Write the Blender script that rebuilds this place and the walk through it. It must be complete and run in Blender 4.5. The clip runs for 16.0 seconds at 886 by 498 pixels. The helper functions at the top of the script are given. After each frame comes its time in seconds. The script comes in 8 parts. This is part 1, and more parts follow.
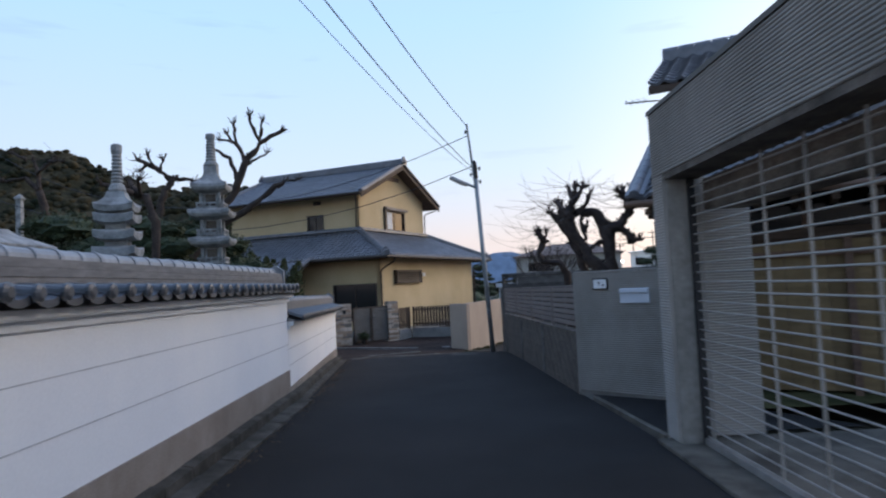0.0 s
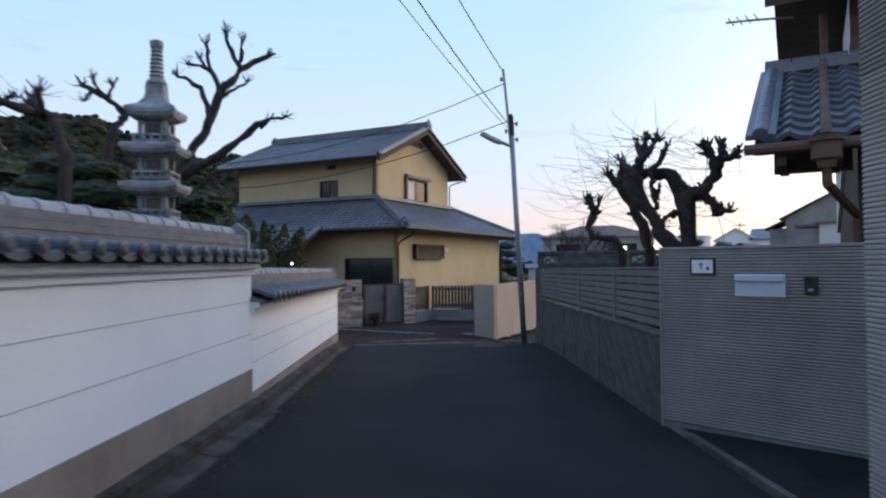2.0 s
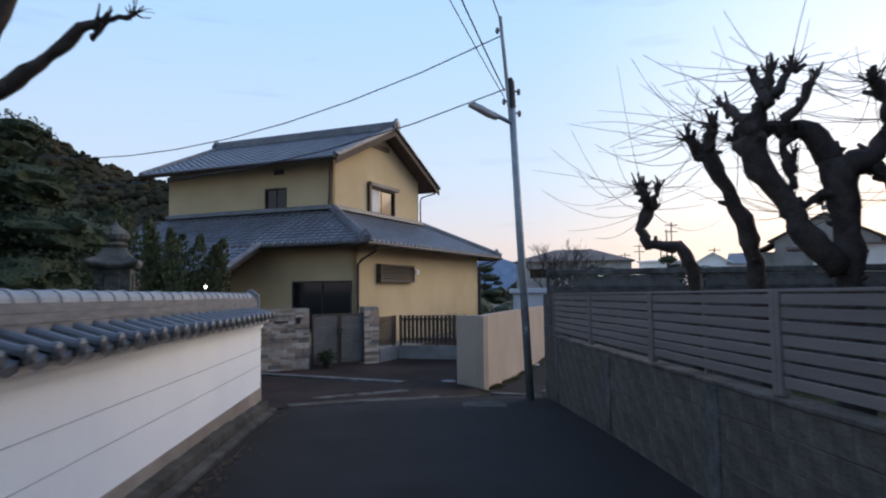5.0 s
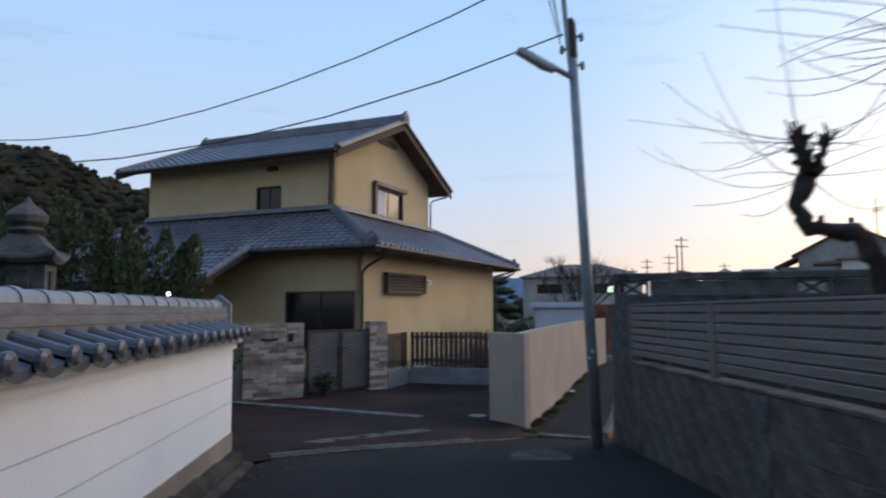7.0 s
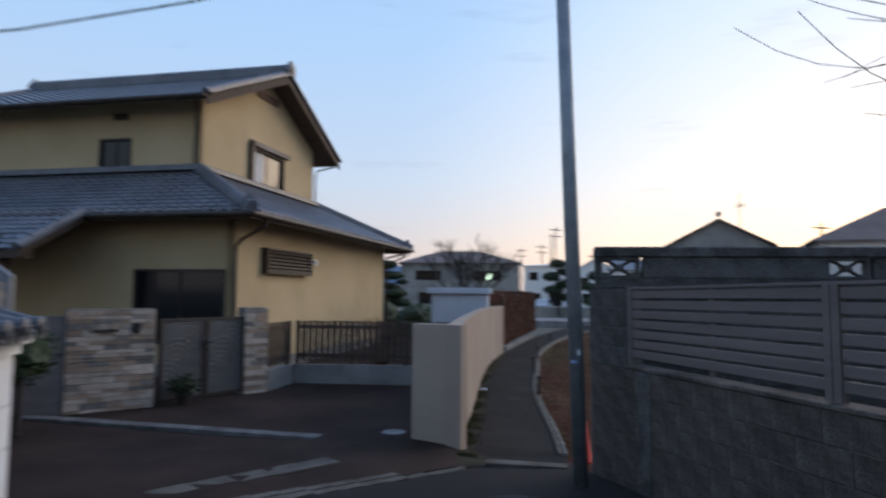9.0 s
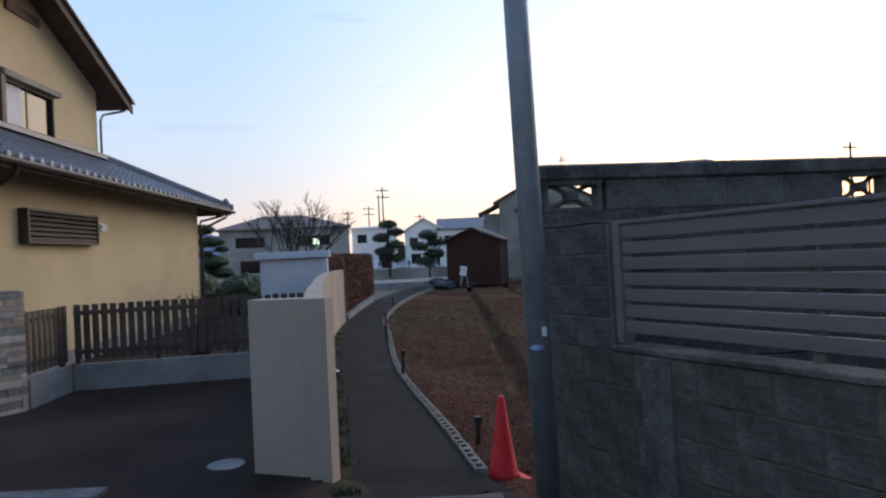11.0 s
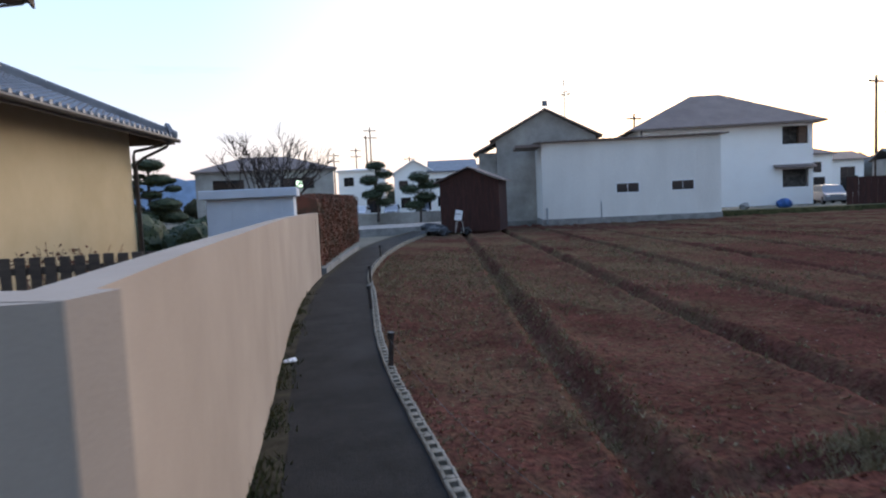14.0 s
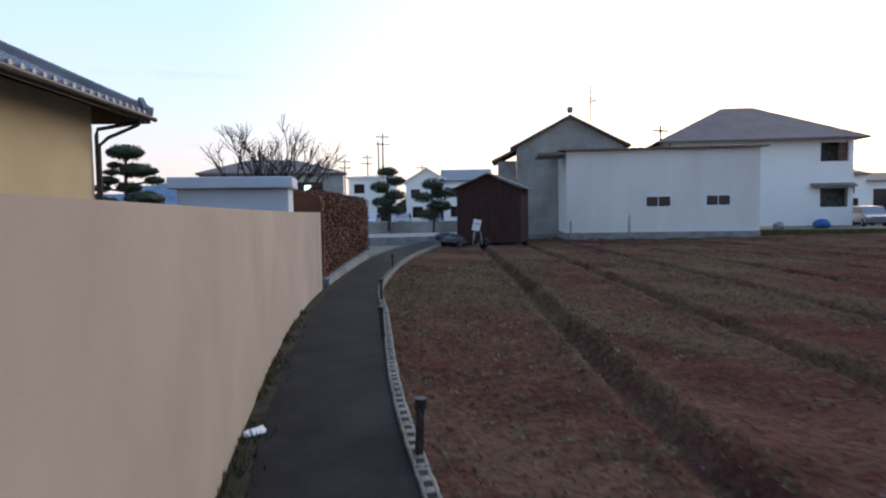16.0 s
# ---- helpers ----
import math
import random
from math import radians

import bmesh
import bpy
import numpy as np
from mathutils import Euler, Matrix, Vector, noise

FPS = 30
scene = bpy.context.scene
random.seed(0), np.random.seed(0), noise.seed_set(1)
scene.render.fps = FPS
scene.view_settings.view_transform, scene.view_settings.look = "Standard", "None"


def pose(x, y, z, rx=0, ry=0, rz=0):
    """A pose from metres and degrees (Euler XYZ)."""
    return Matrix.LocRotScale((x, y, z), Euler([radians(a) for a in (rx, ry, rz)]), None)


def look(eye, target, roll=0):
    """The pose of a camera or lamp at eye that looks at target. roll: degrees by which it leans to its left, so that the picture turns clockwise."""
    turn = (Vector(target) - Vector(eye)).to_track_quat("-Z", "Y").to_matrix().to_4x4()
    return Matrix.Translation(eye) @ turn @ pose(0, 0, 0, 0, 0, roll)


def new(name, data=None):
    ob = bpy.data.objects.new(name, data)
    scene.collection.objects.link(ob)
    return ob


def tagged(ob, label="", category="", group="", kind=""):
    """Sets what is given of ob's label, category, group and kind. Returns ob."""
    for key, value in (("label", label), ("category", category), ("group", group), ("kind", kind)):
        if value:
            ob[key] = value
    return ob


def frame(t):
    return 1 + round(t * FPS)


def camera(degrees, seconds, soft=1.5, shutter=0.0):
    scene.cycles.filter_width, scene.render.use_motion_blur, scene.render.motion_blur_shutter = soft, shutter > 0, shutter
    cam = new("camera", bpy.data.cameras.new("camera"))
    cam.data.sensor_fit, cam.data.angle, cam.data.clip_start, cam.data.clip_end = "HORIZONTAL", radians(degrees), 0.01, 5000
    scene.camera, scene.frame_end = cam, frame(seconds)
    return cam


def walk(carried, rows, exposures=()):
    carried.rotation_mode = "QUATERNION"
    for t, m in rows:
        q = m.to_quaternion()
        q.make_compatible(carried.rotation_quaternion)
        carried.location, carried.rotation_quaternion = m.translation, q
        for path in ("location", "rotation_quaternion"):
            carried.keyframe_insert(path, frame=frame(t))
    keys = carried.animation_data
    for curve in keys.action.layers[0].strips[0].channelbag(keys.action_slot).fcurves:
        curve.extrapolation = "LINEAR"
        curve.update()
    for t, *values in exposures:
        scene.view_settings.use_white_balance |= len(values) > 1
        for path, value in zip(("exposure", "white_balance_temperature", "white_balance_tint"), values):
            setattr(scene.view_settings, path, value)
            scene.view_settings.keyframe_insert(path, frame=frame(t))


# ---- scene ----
# camera: seconds, place, turn about x, y, z in degrees
cam = camera(67.5, 16.0, soft=2.1, shutter=0.7)
PATH = [
    (0.0, 0.054, 0.019, 1.905, 93.02, 2.79, 0.16),
    (0.5, 0.103, 0.771, 1.908, 92.99, 3.16, 2.44),
    (1.0, 0.065, 1.498, 1.891, 92.02, 2.13, 4.47),
    (1.5, 0.043, 2.240, 1.868, 91.43, 2.03, 5.87),
    (2.0, 0.022, 2.958, 1.853, 91.23, 0.56, 2.19),
    (2.5, -0.036, 3.715, 1.849, 92.61, 0.31, 1.43),
    (3.0, -0.036, 4.444, 1.836, 92.91, 0.40, 0.96),
    (3.5, -0.123, 5.207, 1.825, 92.55, 0.92, 1.17),
    (4.0, -0.124, 5.930, 1.813, 92.45, 0.92, 1.02),
    (6.5, -0.549, 9.478, 1.735, 95.31, 0.20, -2.88),
    (7.0, -0.669, 10.122, 1.704, 94.85, 0.28, -0.63),
    (7.5, -0.893, 10.820, 1.707, 94.36, -0.55, 1.60),
    (8.0, -0.951, 11.467, 1.684, 94.39, -1.15, 2.31),
    (8.5, -1.091, 12.077, 1.671, 94.67, -0.89, -4.01),
    (9.0, -1.102, 12.760, 1.653, 93.71, -0.46, -11.72),
    (9.5, -1.212, 13.392, 1.629, 93.57, -0.01, -20.44),
    (10.0, -1.132, 14.061, 1.599, 92.78, 1.25, -23.98),
    (12.5, 0.007, 17.096, 1.557, 86.80, 2.54, -28.11),
    (13.0, 0.289, 17.714, 1.525, 86.02, 2.77, -28.31),
    (13.5, 0.447, 18.255, 1.488, 85.23, 2.06, -29.53),
    (14.0, 0.738, 18.804, 1.435, 85.53, 2.69, -27.63),
    (14.5, 0.955, 19.336, 1.378, 85.26, 1.65, -31.25),
    (15.0, 1.266, 20.041, 1.266, 85.81, 1.20, -28.21),
    (15.5, 1.498, 20.784, 1.245, 85.85, 1.04, -27.21),
    (16.0, 1.727, 21.580, 1.207, 86.60, 0.91, -26.80),
]
walk(cam, [(t, pose(x, y, z, rx, ry, rz)) for t, x, y, z, rx, ry, rz in PATH],
     exposures=[(0.0, 0.24), (4.0, 0.22), (6.5, -0.07), (7.0, -0.04), (8.0, 0.0), (9.0, -0.08), (10.0, -0.16), (12.5, 0.50), (14.5, 0.46), (16.0, 0.36)])

# ---------------------------------------------------------------- light
GLOW = Vector((0.80, 0.60, 0.06)).normalized()      # where the sun has just set
world = bpy.data.worlds.new("dusk_sky")
scene.world = world
world.use_nodes = True
wn, wl = world.node_tree.nodes, world.node_tree.links
wn.clear()


def wnode(kind, **values):
    n = wn.new(kind)
    for key, value in values.items():
        n.inputs[int(key[1:])].default_value = value
    return n


w_out = wn.new("ShaderNodeOutputWorld")
w_bg = wn.new("ShaderNodeBackground")
w_sky = wn.new("ShaderNodeTexSky")
w_sky.sky_type = "NISHITA"
w_sky.sun_disc = False
w_sky.sun_elevation = radians(4.0)
w_sky.sun_rotation = math.atan2(GLOW.x, GLOW.y)
w_co = wn.new("ShaderNodeTexCoord")
w_sep = wn.new("ShaderNodeSeparateXYZ")
wl.new(w_co.outputs["Generated"], w_sep.inputs[0])
w_up = wn.new("ShaderNodeMapRange")
w_up.inputs[1].default_value, w_up.inputs[2].default_value = 0.0, 0.75
wl.new(w_sep.outputs[2], w_up.inputs[0])
w_ramp = wn.new("ShaderNodeValToRGB")
w_ramp.color_ramp.elements[0].position, w_ramp.color_ramp.elements[0].color = 0.0, (0.60, 0.59, 0.70, 1)
w_ramp.color_ramp.elements[1].position, w_ramp.color_ramp.elements[1].color = 1.0, (0.34, 0.525, 0.97, 1)
for at, c in ((0.08, (0.68, 0.625, 0.715, 1)), (0.22, (0.58, 0.70, 0.92, 1)), (0.50, (0.45, 0.69, 1.05, 1))):
    e = w_ramp.color_ramp.elements.new(at)
    e.color = c
wl.new(w_up.outputs[0], w_ramp.inputs[0])
# brighter and warmer towards the afterglow
w_dot = wn.new("ShaderNodeVectorMath")
w_dot.operation = "DOT_PRODUCT"
wl.new(w_co.outputs["Generated"], w_dot.inputs[0])
w_dot.inputs[1].default_value = GLOW
w_near = wn.new("ShaderNodeMapRange")
w_near.interpolation_type = "SMOOTHSTEP"
w_near.inputs[1].default_value, w_near.inputs[2].default_value = 0.68, 1.0
wl.new(w_dot.outputs["Value"], w_near.inputs[0])
w_glow = wn.new("ShaderNodeMix")
w_glow.data_type = "RGBA"
w_glow.inputs[6].default_value = (0.0, 0.0, 0.0, 1)
w_glow.inputs[7].default_value = (0.38, 0.27, 0.13, 1)
wl.new(w_near.outputs[0], w_glow.inputs[0])
w_add = wn.new("ShaderNodeMix")
w_add.data_type, w_add.blend_type = "RGBA", "ADD"
w_add.inputs[0].default_value = 1.0
wl.new(w_ramp.outputs[0], w_add.inputs[6])
wl.new(w_glow.outputs[2], w_add.inputs[7])
# thin streaks of cloud low down
w_map = wn.new("ShaderNodeMapping")
w_map.inputs["Scale"].default_value = (3.0, 3.0, 22.0)
wl.new(w_co.outputs["Generated"], w_map.inputs[0])
w_noise = wn.new("ShaderNodeTexNoise")
w_noise.inputs["Scale"].default_value = 1.6
w_noise.inputs["Detail"].default_value = 5.0
wl.new(w_map.outputs[0], w_noise.inputs["Vector"])
w_cloud = wn.new("ShaderNodeMapRange")
w_cloud.inputs[1].default_value, w_cloud.inputs[2].default_value = 0.63, 0.82
w_cloud.inputs[3].default_value, w_cloud.inputs[4].default_value = 1.0, 0.80
wl.new(w_noise.outputs[0], w_cloud.inputs[0])
w_mul = wn.new("ShaderNodeMix")
w_mul.data_type, w_mul.blend_type = "RGBA", "MULTIPLY"
w_mul.inputs[0].default_value = 1.0
wl.new(w_add.outputs[2], w_mul.inputs[6])
wl.new(w_cloud.outputs[0], w_mul.inputs[7])
# the physical sky's own share
w_part = wn.new("ShaderNodeMix")
w_part.data_type, w_part.blend_type = "RGBA", "ADD"
w_part.inputs[0].default_value = 0.05
wl.new(w_mul.outputs[2], w_part.inputs[6])
wl.new(w_sky.outputs[0], w_part.inputs[7])
# the sky darkens smoothly away from the afterglow
w_away = wn.new("ShaderNodeMapRange")
w_away.interpolation_type = "SMOOTHSTEP"
w_away.inputs[1].default_value, w_away.inputs[2].default_value = -1.0, 0.25
w_away.inputs[3].default_value, w_away.inputs[4].default_value = 0.74, 1.0
wl.new(w_dot.outputs["Value"], w_away.inputs[0])
w_dim = wn.new("ShaderNodeMix")
w_dim.data_type, w_dim.blend_type = "RGBA", "MULTIPLY"
w_dim.inputs[0].default_value = 1.0
wl.new(w_part.outputs[2], w_dim.inputs[6])
wl.new(w_away.outputs[0], w_dim.inputs[7])
wl.new(w_dim.outputs[2], w_bg.inputs["Color"])
w_bg.inputs["Strength"].default_value = 0.92
wl.new(w_bg.outputs[0], w_out.inputs["Surface"])

sun = new("sun", bpy.data.lights.new("sun", "SUN"))
sun.data.energy, sun.data.angle, sun.data.color = 1.15, radians(40), (1.0, 0.78, 0.58)
sun.matrix_world = look((GLOW.x * 50, GLOW.y * 50 - 12, 18), (0, 0, 0))


# ---------------------------------------------------------------- materials
def surf(name, c1, c2, scale=3.0, fine=60.0, rough=0.8, bump=0.25, metal=0.0, spread=0.0, lo=0.35, hi=0.65, stretch=(1, 1, 1), spec=0.35, grain=0.16):
    """A two-scale surface: patches of c1 and c2, fine grain and relief."""
    m = bpy.data.materials.new(name)
    m.use_nodes = True
    n, l = m.node_tree.nodes, m.node_tree.links
    b = n["Principled BSDF"]
    co = n.new("ShaderNodeTexCoord")
    mp = n.new("ShaderNodeMapping")
    mp.inputs["Scale"].default_value = stretch
    l.new(co.outputs["Object"], mp.inputs[0])
    big, small = n.new("ShaderNodeTexNoise"), n.new("ShaderNodeTexNoise")
    big.inputs["Scale"].default_value, big.inputs["Detail"].default_value, big.inputs["Roughness"].default_value = scale, 6.0, 0.62
    small.inputs["Scale"].default_value, small.inputs["Detail"].default_value = fine, 3.0
    l.new(mp.outputs[0], big.inputs["Vector"])
    l.new(mp.outputs[0], small.inputs["Vector"])
    r = n.new("ShaderNodeMapRange")
    r.inputs[1].default_value, r.inputs[2].default_value = lo, hi
    l.new(big.outputs[0], r.inputs[0])
    mix = n.new("ShaderNodeMix")
    mix.data_type = "RGBA"
    mix.inputs[6].default_value, mix.inputs[7].default_value = (*c1, 1), (*c2, 1)
    l.new(r.outputs[0], mix.inputs[0])
    g = n.new("ShaderNodeMapRange")
    g.inputs[1].default_value, g.inputs[2].default_value, g.inputs[3].default_value, g.inputs[4].default_value = 0.3, 0.7, 1 - grain, 1 + grain * 0.9
    l.new(small.outputs[0], g.inputs[0])
    last = g.outputs[0]
    if spread:
        info = n.new("ShaderNodeObjectInfo")
        s = n.new("ShaderNodeMapRange")
        s.inputs[3].default_value, s.inputs[4].default_value = 1 - spread, 1 + spread
        l.new(info.outputs["Random"], s.inputs[0])
        k = n.new("ShaderNodeMath")
        k.operation = "MULTIPLY"
        l.new(g.outputs[0], k.inputs[0])
        l.new(s.outputs[0], k.inputs[1])
        last = k.outputs[0]
    mul = n.new("ShaderNodeMix")
    mul.data_type, mul.blend_type = "RGBA", "MULTIPLY"
    mul.inputs[0].default_value = 1.0
    l.new(mix.outputs[2], mul.inputs[6])
    l.new(last, mul.inputs[7])
    l.new(mul.outputs[2], b.inputs["Base Color"])
    rr = n.new("ShaderNodeMapRange")
    rr.inputs[3].default_value, rr.inputs[4].default_value = max(rough - 0.08, 0.05), min(rough + 0.08, 1.0)
    l.new(big.outputs[0], rr.inputs[0])
    l.new(rr.outputs[0], b.inputs["Roughness"])
    b.inputs["Metallic"].default_value = metal
    b.inputs["Specular IOR Level"].default_value = spec
    if bump:
        bp = n.new("ShaderNodeBump")
        bp.inputs["Strength"].default_value, bp.inputs["Distance"].default_value = bump, 0.012
        l.new(small.outputs[0], bp.inputs["Height"])
        l.new(bp.outputs[0], b.inputs["Normal"])
    return m


def glow(name, colour, strength):
    m = bpy.data.materials.new(name)
    m.use_nodes = True
    b = m.node_tree.nodes["Principled BSDF"]
    b.inputs["Base Color"].default_value = (*colour, 1)
    b.inputs["Emission Color"].default_value = (*colour, 1)
    b.inputs["Emission Strength"].default_value = strength
    return m


def glass(name, colour, rough=0.06):
    m = bpy.data.materials.new(name)
    m.use_nodes = True
    b = m.node_tree.nodes["Principled BSDF"]
    b.inputs["Base Color"].default_value = (*colour, 1)
    b.inputs["Roughness"].default_value = rough
    b.inputs["Specular IOR Level"].default_value = 0.45
    return m


def specked(m, colour, scale=42.0, size=0.16, amount=0.35):
    """Small pale stones set in a rough surface."""
    n, l = m.node_tree.nodes, m.node_tree.links
    b = n["Principled BSDF"]
    old = b.inputs["Base Color"].links[0].from_socket
    co = n.new("ShaderNodeTexCoord")
    v = n.new("ShaderNodeTexVoronoi")
    v.inputs["Scale"].default_value = scale
    l.new(co.outputs["Object"], v.inputs["Vector"])
    near = n.new("ShaderNodeMapRange")
    near.inputs[1].default_value, near.inputs[2].default_value = size, size * 0.6
    l.new(v.outputs["Distance"], near.inputs[0])
    sep = n.new("ShaderNodeSeparateColor")
    l.new(v.outputs["Color"], sep.inputs[0])
    pick = n.new("ShaderNodeMath")
    pick.operation = "LESS_THAN"
    pick.inputs[1].default_value = amount
    l.new(sep.outputs[0], pick.inputs[0])
    f = n.new("ShaderNodeMath")
    f.operation = "MULTIPLY"
    l.new(near.outputs[0], f.inputs[0])
    l.new(pick.outputs[0], f.inputs[1])
    x = n.new("ShaderNodeMix")
    x.data_type = "RGBA"
    x.inputs[7].default_value = (*colour, 1)
    l.new(f.outputs[0], x.inputs[0])
    l.new(old, x.inputs[6])
    l.new(x.outputs[2], b.inputs["Base Color"])
    return m


M_ASPHALT = surf("asphalt", (0.017, 0.0155, 0.0145), (0.031, 0.0285, 0.027), 0.7, 180, 0.92, 0.5, spec=0.2)
M_PATH = specked(surf("worn_asphalt", (0.0065, 0.0065, 0.0065), (0.027, 0.026, 0.025), 1.1, 90, 0.93, 0.8, spec=0.2, grain=0.4), (0.075, 0.072, 0.068), 55.0, 0.2, 0.22)
M_LOT = surf("lot_asphalt", (0.020, 0.012, 0.009), (0.050, 0.031, 0.023), 0.8, 150, 0.93, 0.5, spec=0.2)
M_DRAIN = surf("drain_concrete", (0.075, 0.070, 0.064), (0.19, 0.185, 0.175), 3.5, 60, 0.92, 0.5)
M_GATE = surf("gate_grey", (0.085, 0.081, 0.076), (0.125, 0.119, 0.111), 2.0, 60, 0.6, 0.05)
M_STEP = surf("dark_mossy_concrete", (0.032, 0.029, 0.022), (0.105, 0.095, 0.080), 3.0, 60, 0.95, 0.6)
M_CONCRETE = surf("concrete", (0.17, 0.165, 0.155), (0.30, 0.29, 0.27), 1.6, 90, 0.88, 0.35)
M_GUTTER = surf("mossy_concrete", (0.055, 0.048, 0.038), (0.15, 0.135, 0.11), 2.2, 70, 0.92, 0.45)
M_PLASTER = surf("white_plaster", (0.80, 0.82, 0.85), (0.88, 0.89, 0.90), 0.8, 40, 0.85, 0.06, lo=0.25, hi=0.6, grain=0.03)
M_PLINTH = surf("tan_plinth", (0.23, 0.19, 0.16), (0.34, 0.29, 0.25), 1.3, 80, 0.9, 0.25)
# eave copy of the smoked tile, with shade put into its darker colour
M_EAVE = surf("shaded_smoked_tile", (0.050, 0.053, 0.058), (0.120, 0.125, 0.134), 4.0, 50, 0.38, 0.12, spread=0.14, spec=0.6, grain=0.08)
M_LINE = surf("grey_joint", (0.42, 0.43, 0.45), (0.52, 0.53, 0.55), 3.0, 40, 0.9, 0.1)
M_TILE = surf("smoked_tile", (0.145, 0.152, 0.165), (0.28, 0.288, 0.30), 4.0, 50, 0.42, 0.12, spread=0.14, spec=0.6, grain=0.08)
M_RIDGE = surf("weathered_tile", (0.135, 0.132, 0.132), (0.22, 0.212, 0.208), 5.0, 60, 0.6, 0.2, stretch=(1, 1, 5), grain=0.08)
M_ROOF = surf("roof_tile", (0.090, 0.098, 0.113), (0.165, 0.176, 0.195), 2.2, 40, 0.42, 0.12, spec=0.6, grain=0.08)
M_BLOCK = specked(surf("sooty_block", (0.047, 0.044, 0.041), (0.145, 0.137, 0.128), 3.6, 45, 0.95, 0.6, spread=0.14, grain=0.28), (0.26, 0.25, 0.24))
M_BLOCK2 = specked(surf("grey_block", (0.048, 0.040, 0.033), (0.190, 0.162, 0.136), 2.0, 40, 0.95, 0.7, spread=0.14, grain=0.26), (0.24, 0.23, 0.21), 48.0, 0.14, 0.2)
M_MORTAR = surf("mortar", (0.12, 0.115, 0.106), (0.21, 0.20, 0.185), 5.0, 80, 0.95, 0.3)
M_SIDING = surf("grey_siding", (0.235, 0.222, 0.203), (0.325, 0.306, 0.282), 1.2, 45, 0.7, 0.1, grain=0.05)
M_PORTAL = surf("pale_siding", (0.31, 0.288, 0.26), (0.42, 0.392, 0.355), 1.2, 45, 0.7, 0.1, grain=0.05)
M_SLAT = surf("composite_slat", (0.156, 0.131, 0.119), (0.207, 0.175, 0.158), 2.0, 60, 0.65, 0.15, spread=0.06, stretch=(0.3, 4, 4), grain=0.08)
M_YELLOW = surf("ochre_stucco", (0.50, 0.386, 0.222), (0.58, 0.452, 0.270), 0.7, 120, 0.92, 0.35, grain=0.06)
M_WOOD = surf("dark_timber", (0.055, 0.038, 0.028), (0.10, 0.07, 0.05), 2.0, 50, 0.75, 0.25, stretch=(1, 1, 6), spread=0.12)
M_BROWN = surf("brown_timber", (0.10, 0.062, 0.043), (0.165, 0.102, 0.07), 2.0, 50, 0.7, 0.25, stretch=(1, 1, 6))
M_BRONZE = surf("bronze_metal", (0.045, 0.036, 0.030), (0.075, 0.060, 0.050), 3.0, 60, 0.5, 0.05, metal=0.3)
M_PINK = surf("pink_stucco", (0.375, 0.302, 0.238), (0.455, 0.372, 0.298), 0.5, 90, 0.95, 0.10, grain=0.035, spec=0.15)
M_POLE = surf("galvanised_steel", (0.22, 0.25, 0.27), (0.33, 0.36, 0.38), 5.0, 80, 0.55, 0.08, metal=0.55, grain=0.07)
M_STEEL = surf("pale_steel_tube", (0.32, 0.30, 0.27), (0.43, 0.40, 0.37), 6.0, 90, 0.45, 0.05, metal=0.4)
M_CONE = surf("red_cone_plastic", (0.66, 0.022, 0.028), (0.78, 0.045, 0.045), 4.0, 60, 0.5, 0.05)
M_MOSSY = surf("mossy_granite", (0.050, 0.050, 0.042), (0.15, 0.146, 0.13), 6.0, 90, 0.95, 0.6)
M_STONE = surf("weathered_granite", (0.17, 0.176, 0.175), (0.38, 0.385, 0.38), 6.0, 110, 0.9, 0.5)
M_BARK = surf("dark_bark", (0.035, 0.028, 0.026), (0.085, 0.068, 0.060), 6.0, 45, 0.95, 0.9)
M_BARK2 = surf("brown_bark", (0.028, 0.022, 0.019), (0.070, 0.053, 0.044), 6.0, 45, 0.95, 0.9)
M_PINE = surf("pine_needles", (0.022, 0.036, 0.022), (0.062, 0.078, 0.040), 9.0, 60, 0.9, 0.6, spread=0.15)
M_JUNIPER = surf("juniper_sprays", (0.042, 0.055, 0.026), (0.11, 0.118, 0.052), 7.0, 60, 0.85, 0.4)
M_LEAF = surf("dark_leaves", (0.022, 0.040, 0.020), (0.060, 0.085, 0.038), 6.0, 40, 0.7, 0.2, spread=0.2)
M_HEDGE = surf("red_tipped_leaves", (0.060, 0.042, 0.022), (0.19, 0.062, 0.034), 2.2, 50, 0.75, 0.4)
# woods paled in the base colour to stand for distance haze
M_FARWOOD = surf("haze_tinted_woods", (0.085, 0.090, 0.085), (0.14, 0.14, 0.13), 0.2, 2.0, 0.98, 0.2, spec=0.05)
M_FOREST = surf("hill_forest", (0.016, 0.020, 0.012), (0.066, 0.055, 0.033), 0.09, 0.9, 0.98, 0.5, grain=0.45, spec=0.05)
M_DEADLEAF = surf("dead_leaves", (0.055, 0.036, 0.022), (0.13, 0.085, 0.050), 6.0, 60, 0.9, 0.2)
M_VERGE = surf("mossy_dirt", (0.024, 0.021, 0.014), (0.066, 0.056, 0.036), 5.0, 60, 0.95, 0.8, spec=0.1)
M_GRASS = surf("verge_grass", (0.036, 0.042, 0.018), (0.095, 0.090, 0.042), 3.0, 40, 0.95, 0.6, spec=0.1)
M_SOIL = surf("red_soil", (0.075, 0.027, 0.017), (0.16, 0.066, 0.044), 1.8, 26, 1.0, 1.0, spec=0.0)
M_TUFT = surf("pale_weeds", (0.15, 0.122, 0.062), (0.27, 0.215, 0.125), 3.0, 40, 0.95, 0.3, spec=0.1)
M_FARGROUND = surf("far_ground", (0.09, 0.085, 0.06), (0.15, 0.135, 0.10), 0.2, 8, 0.95, 0.4)
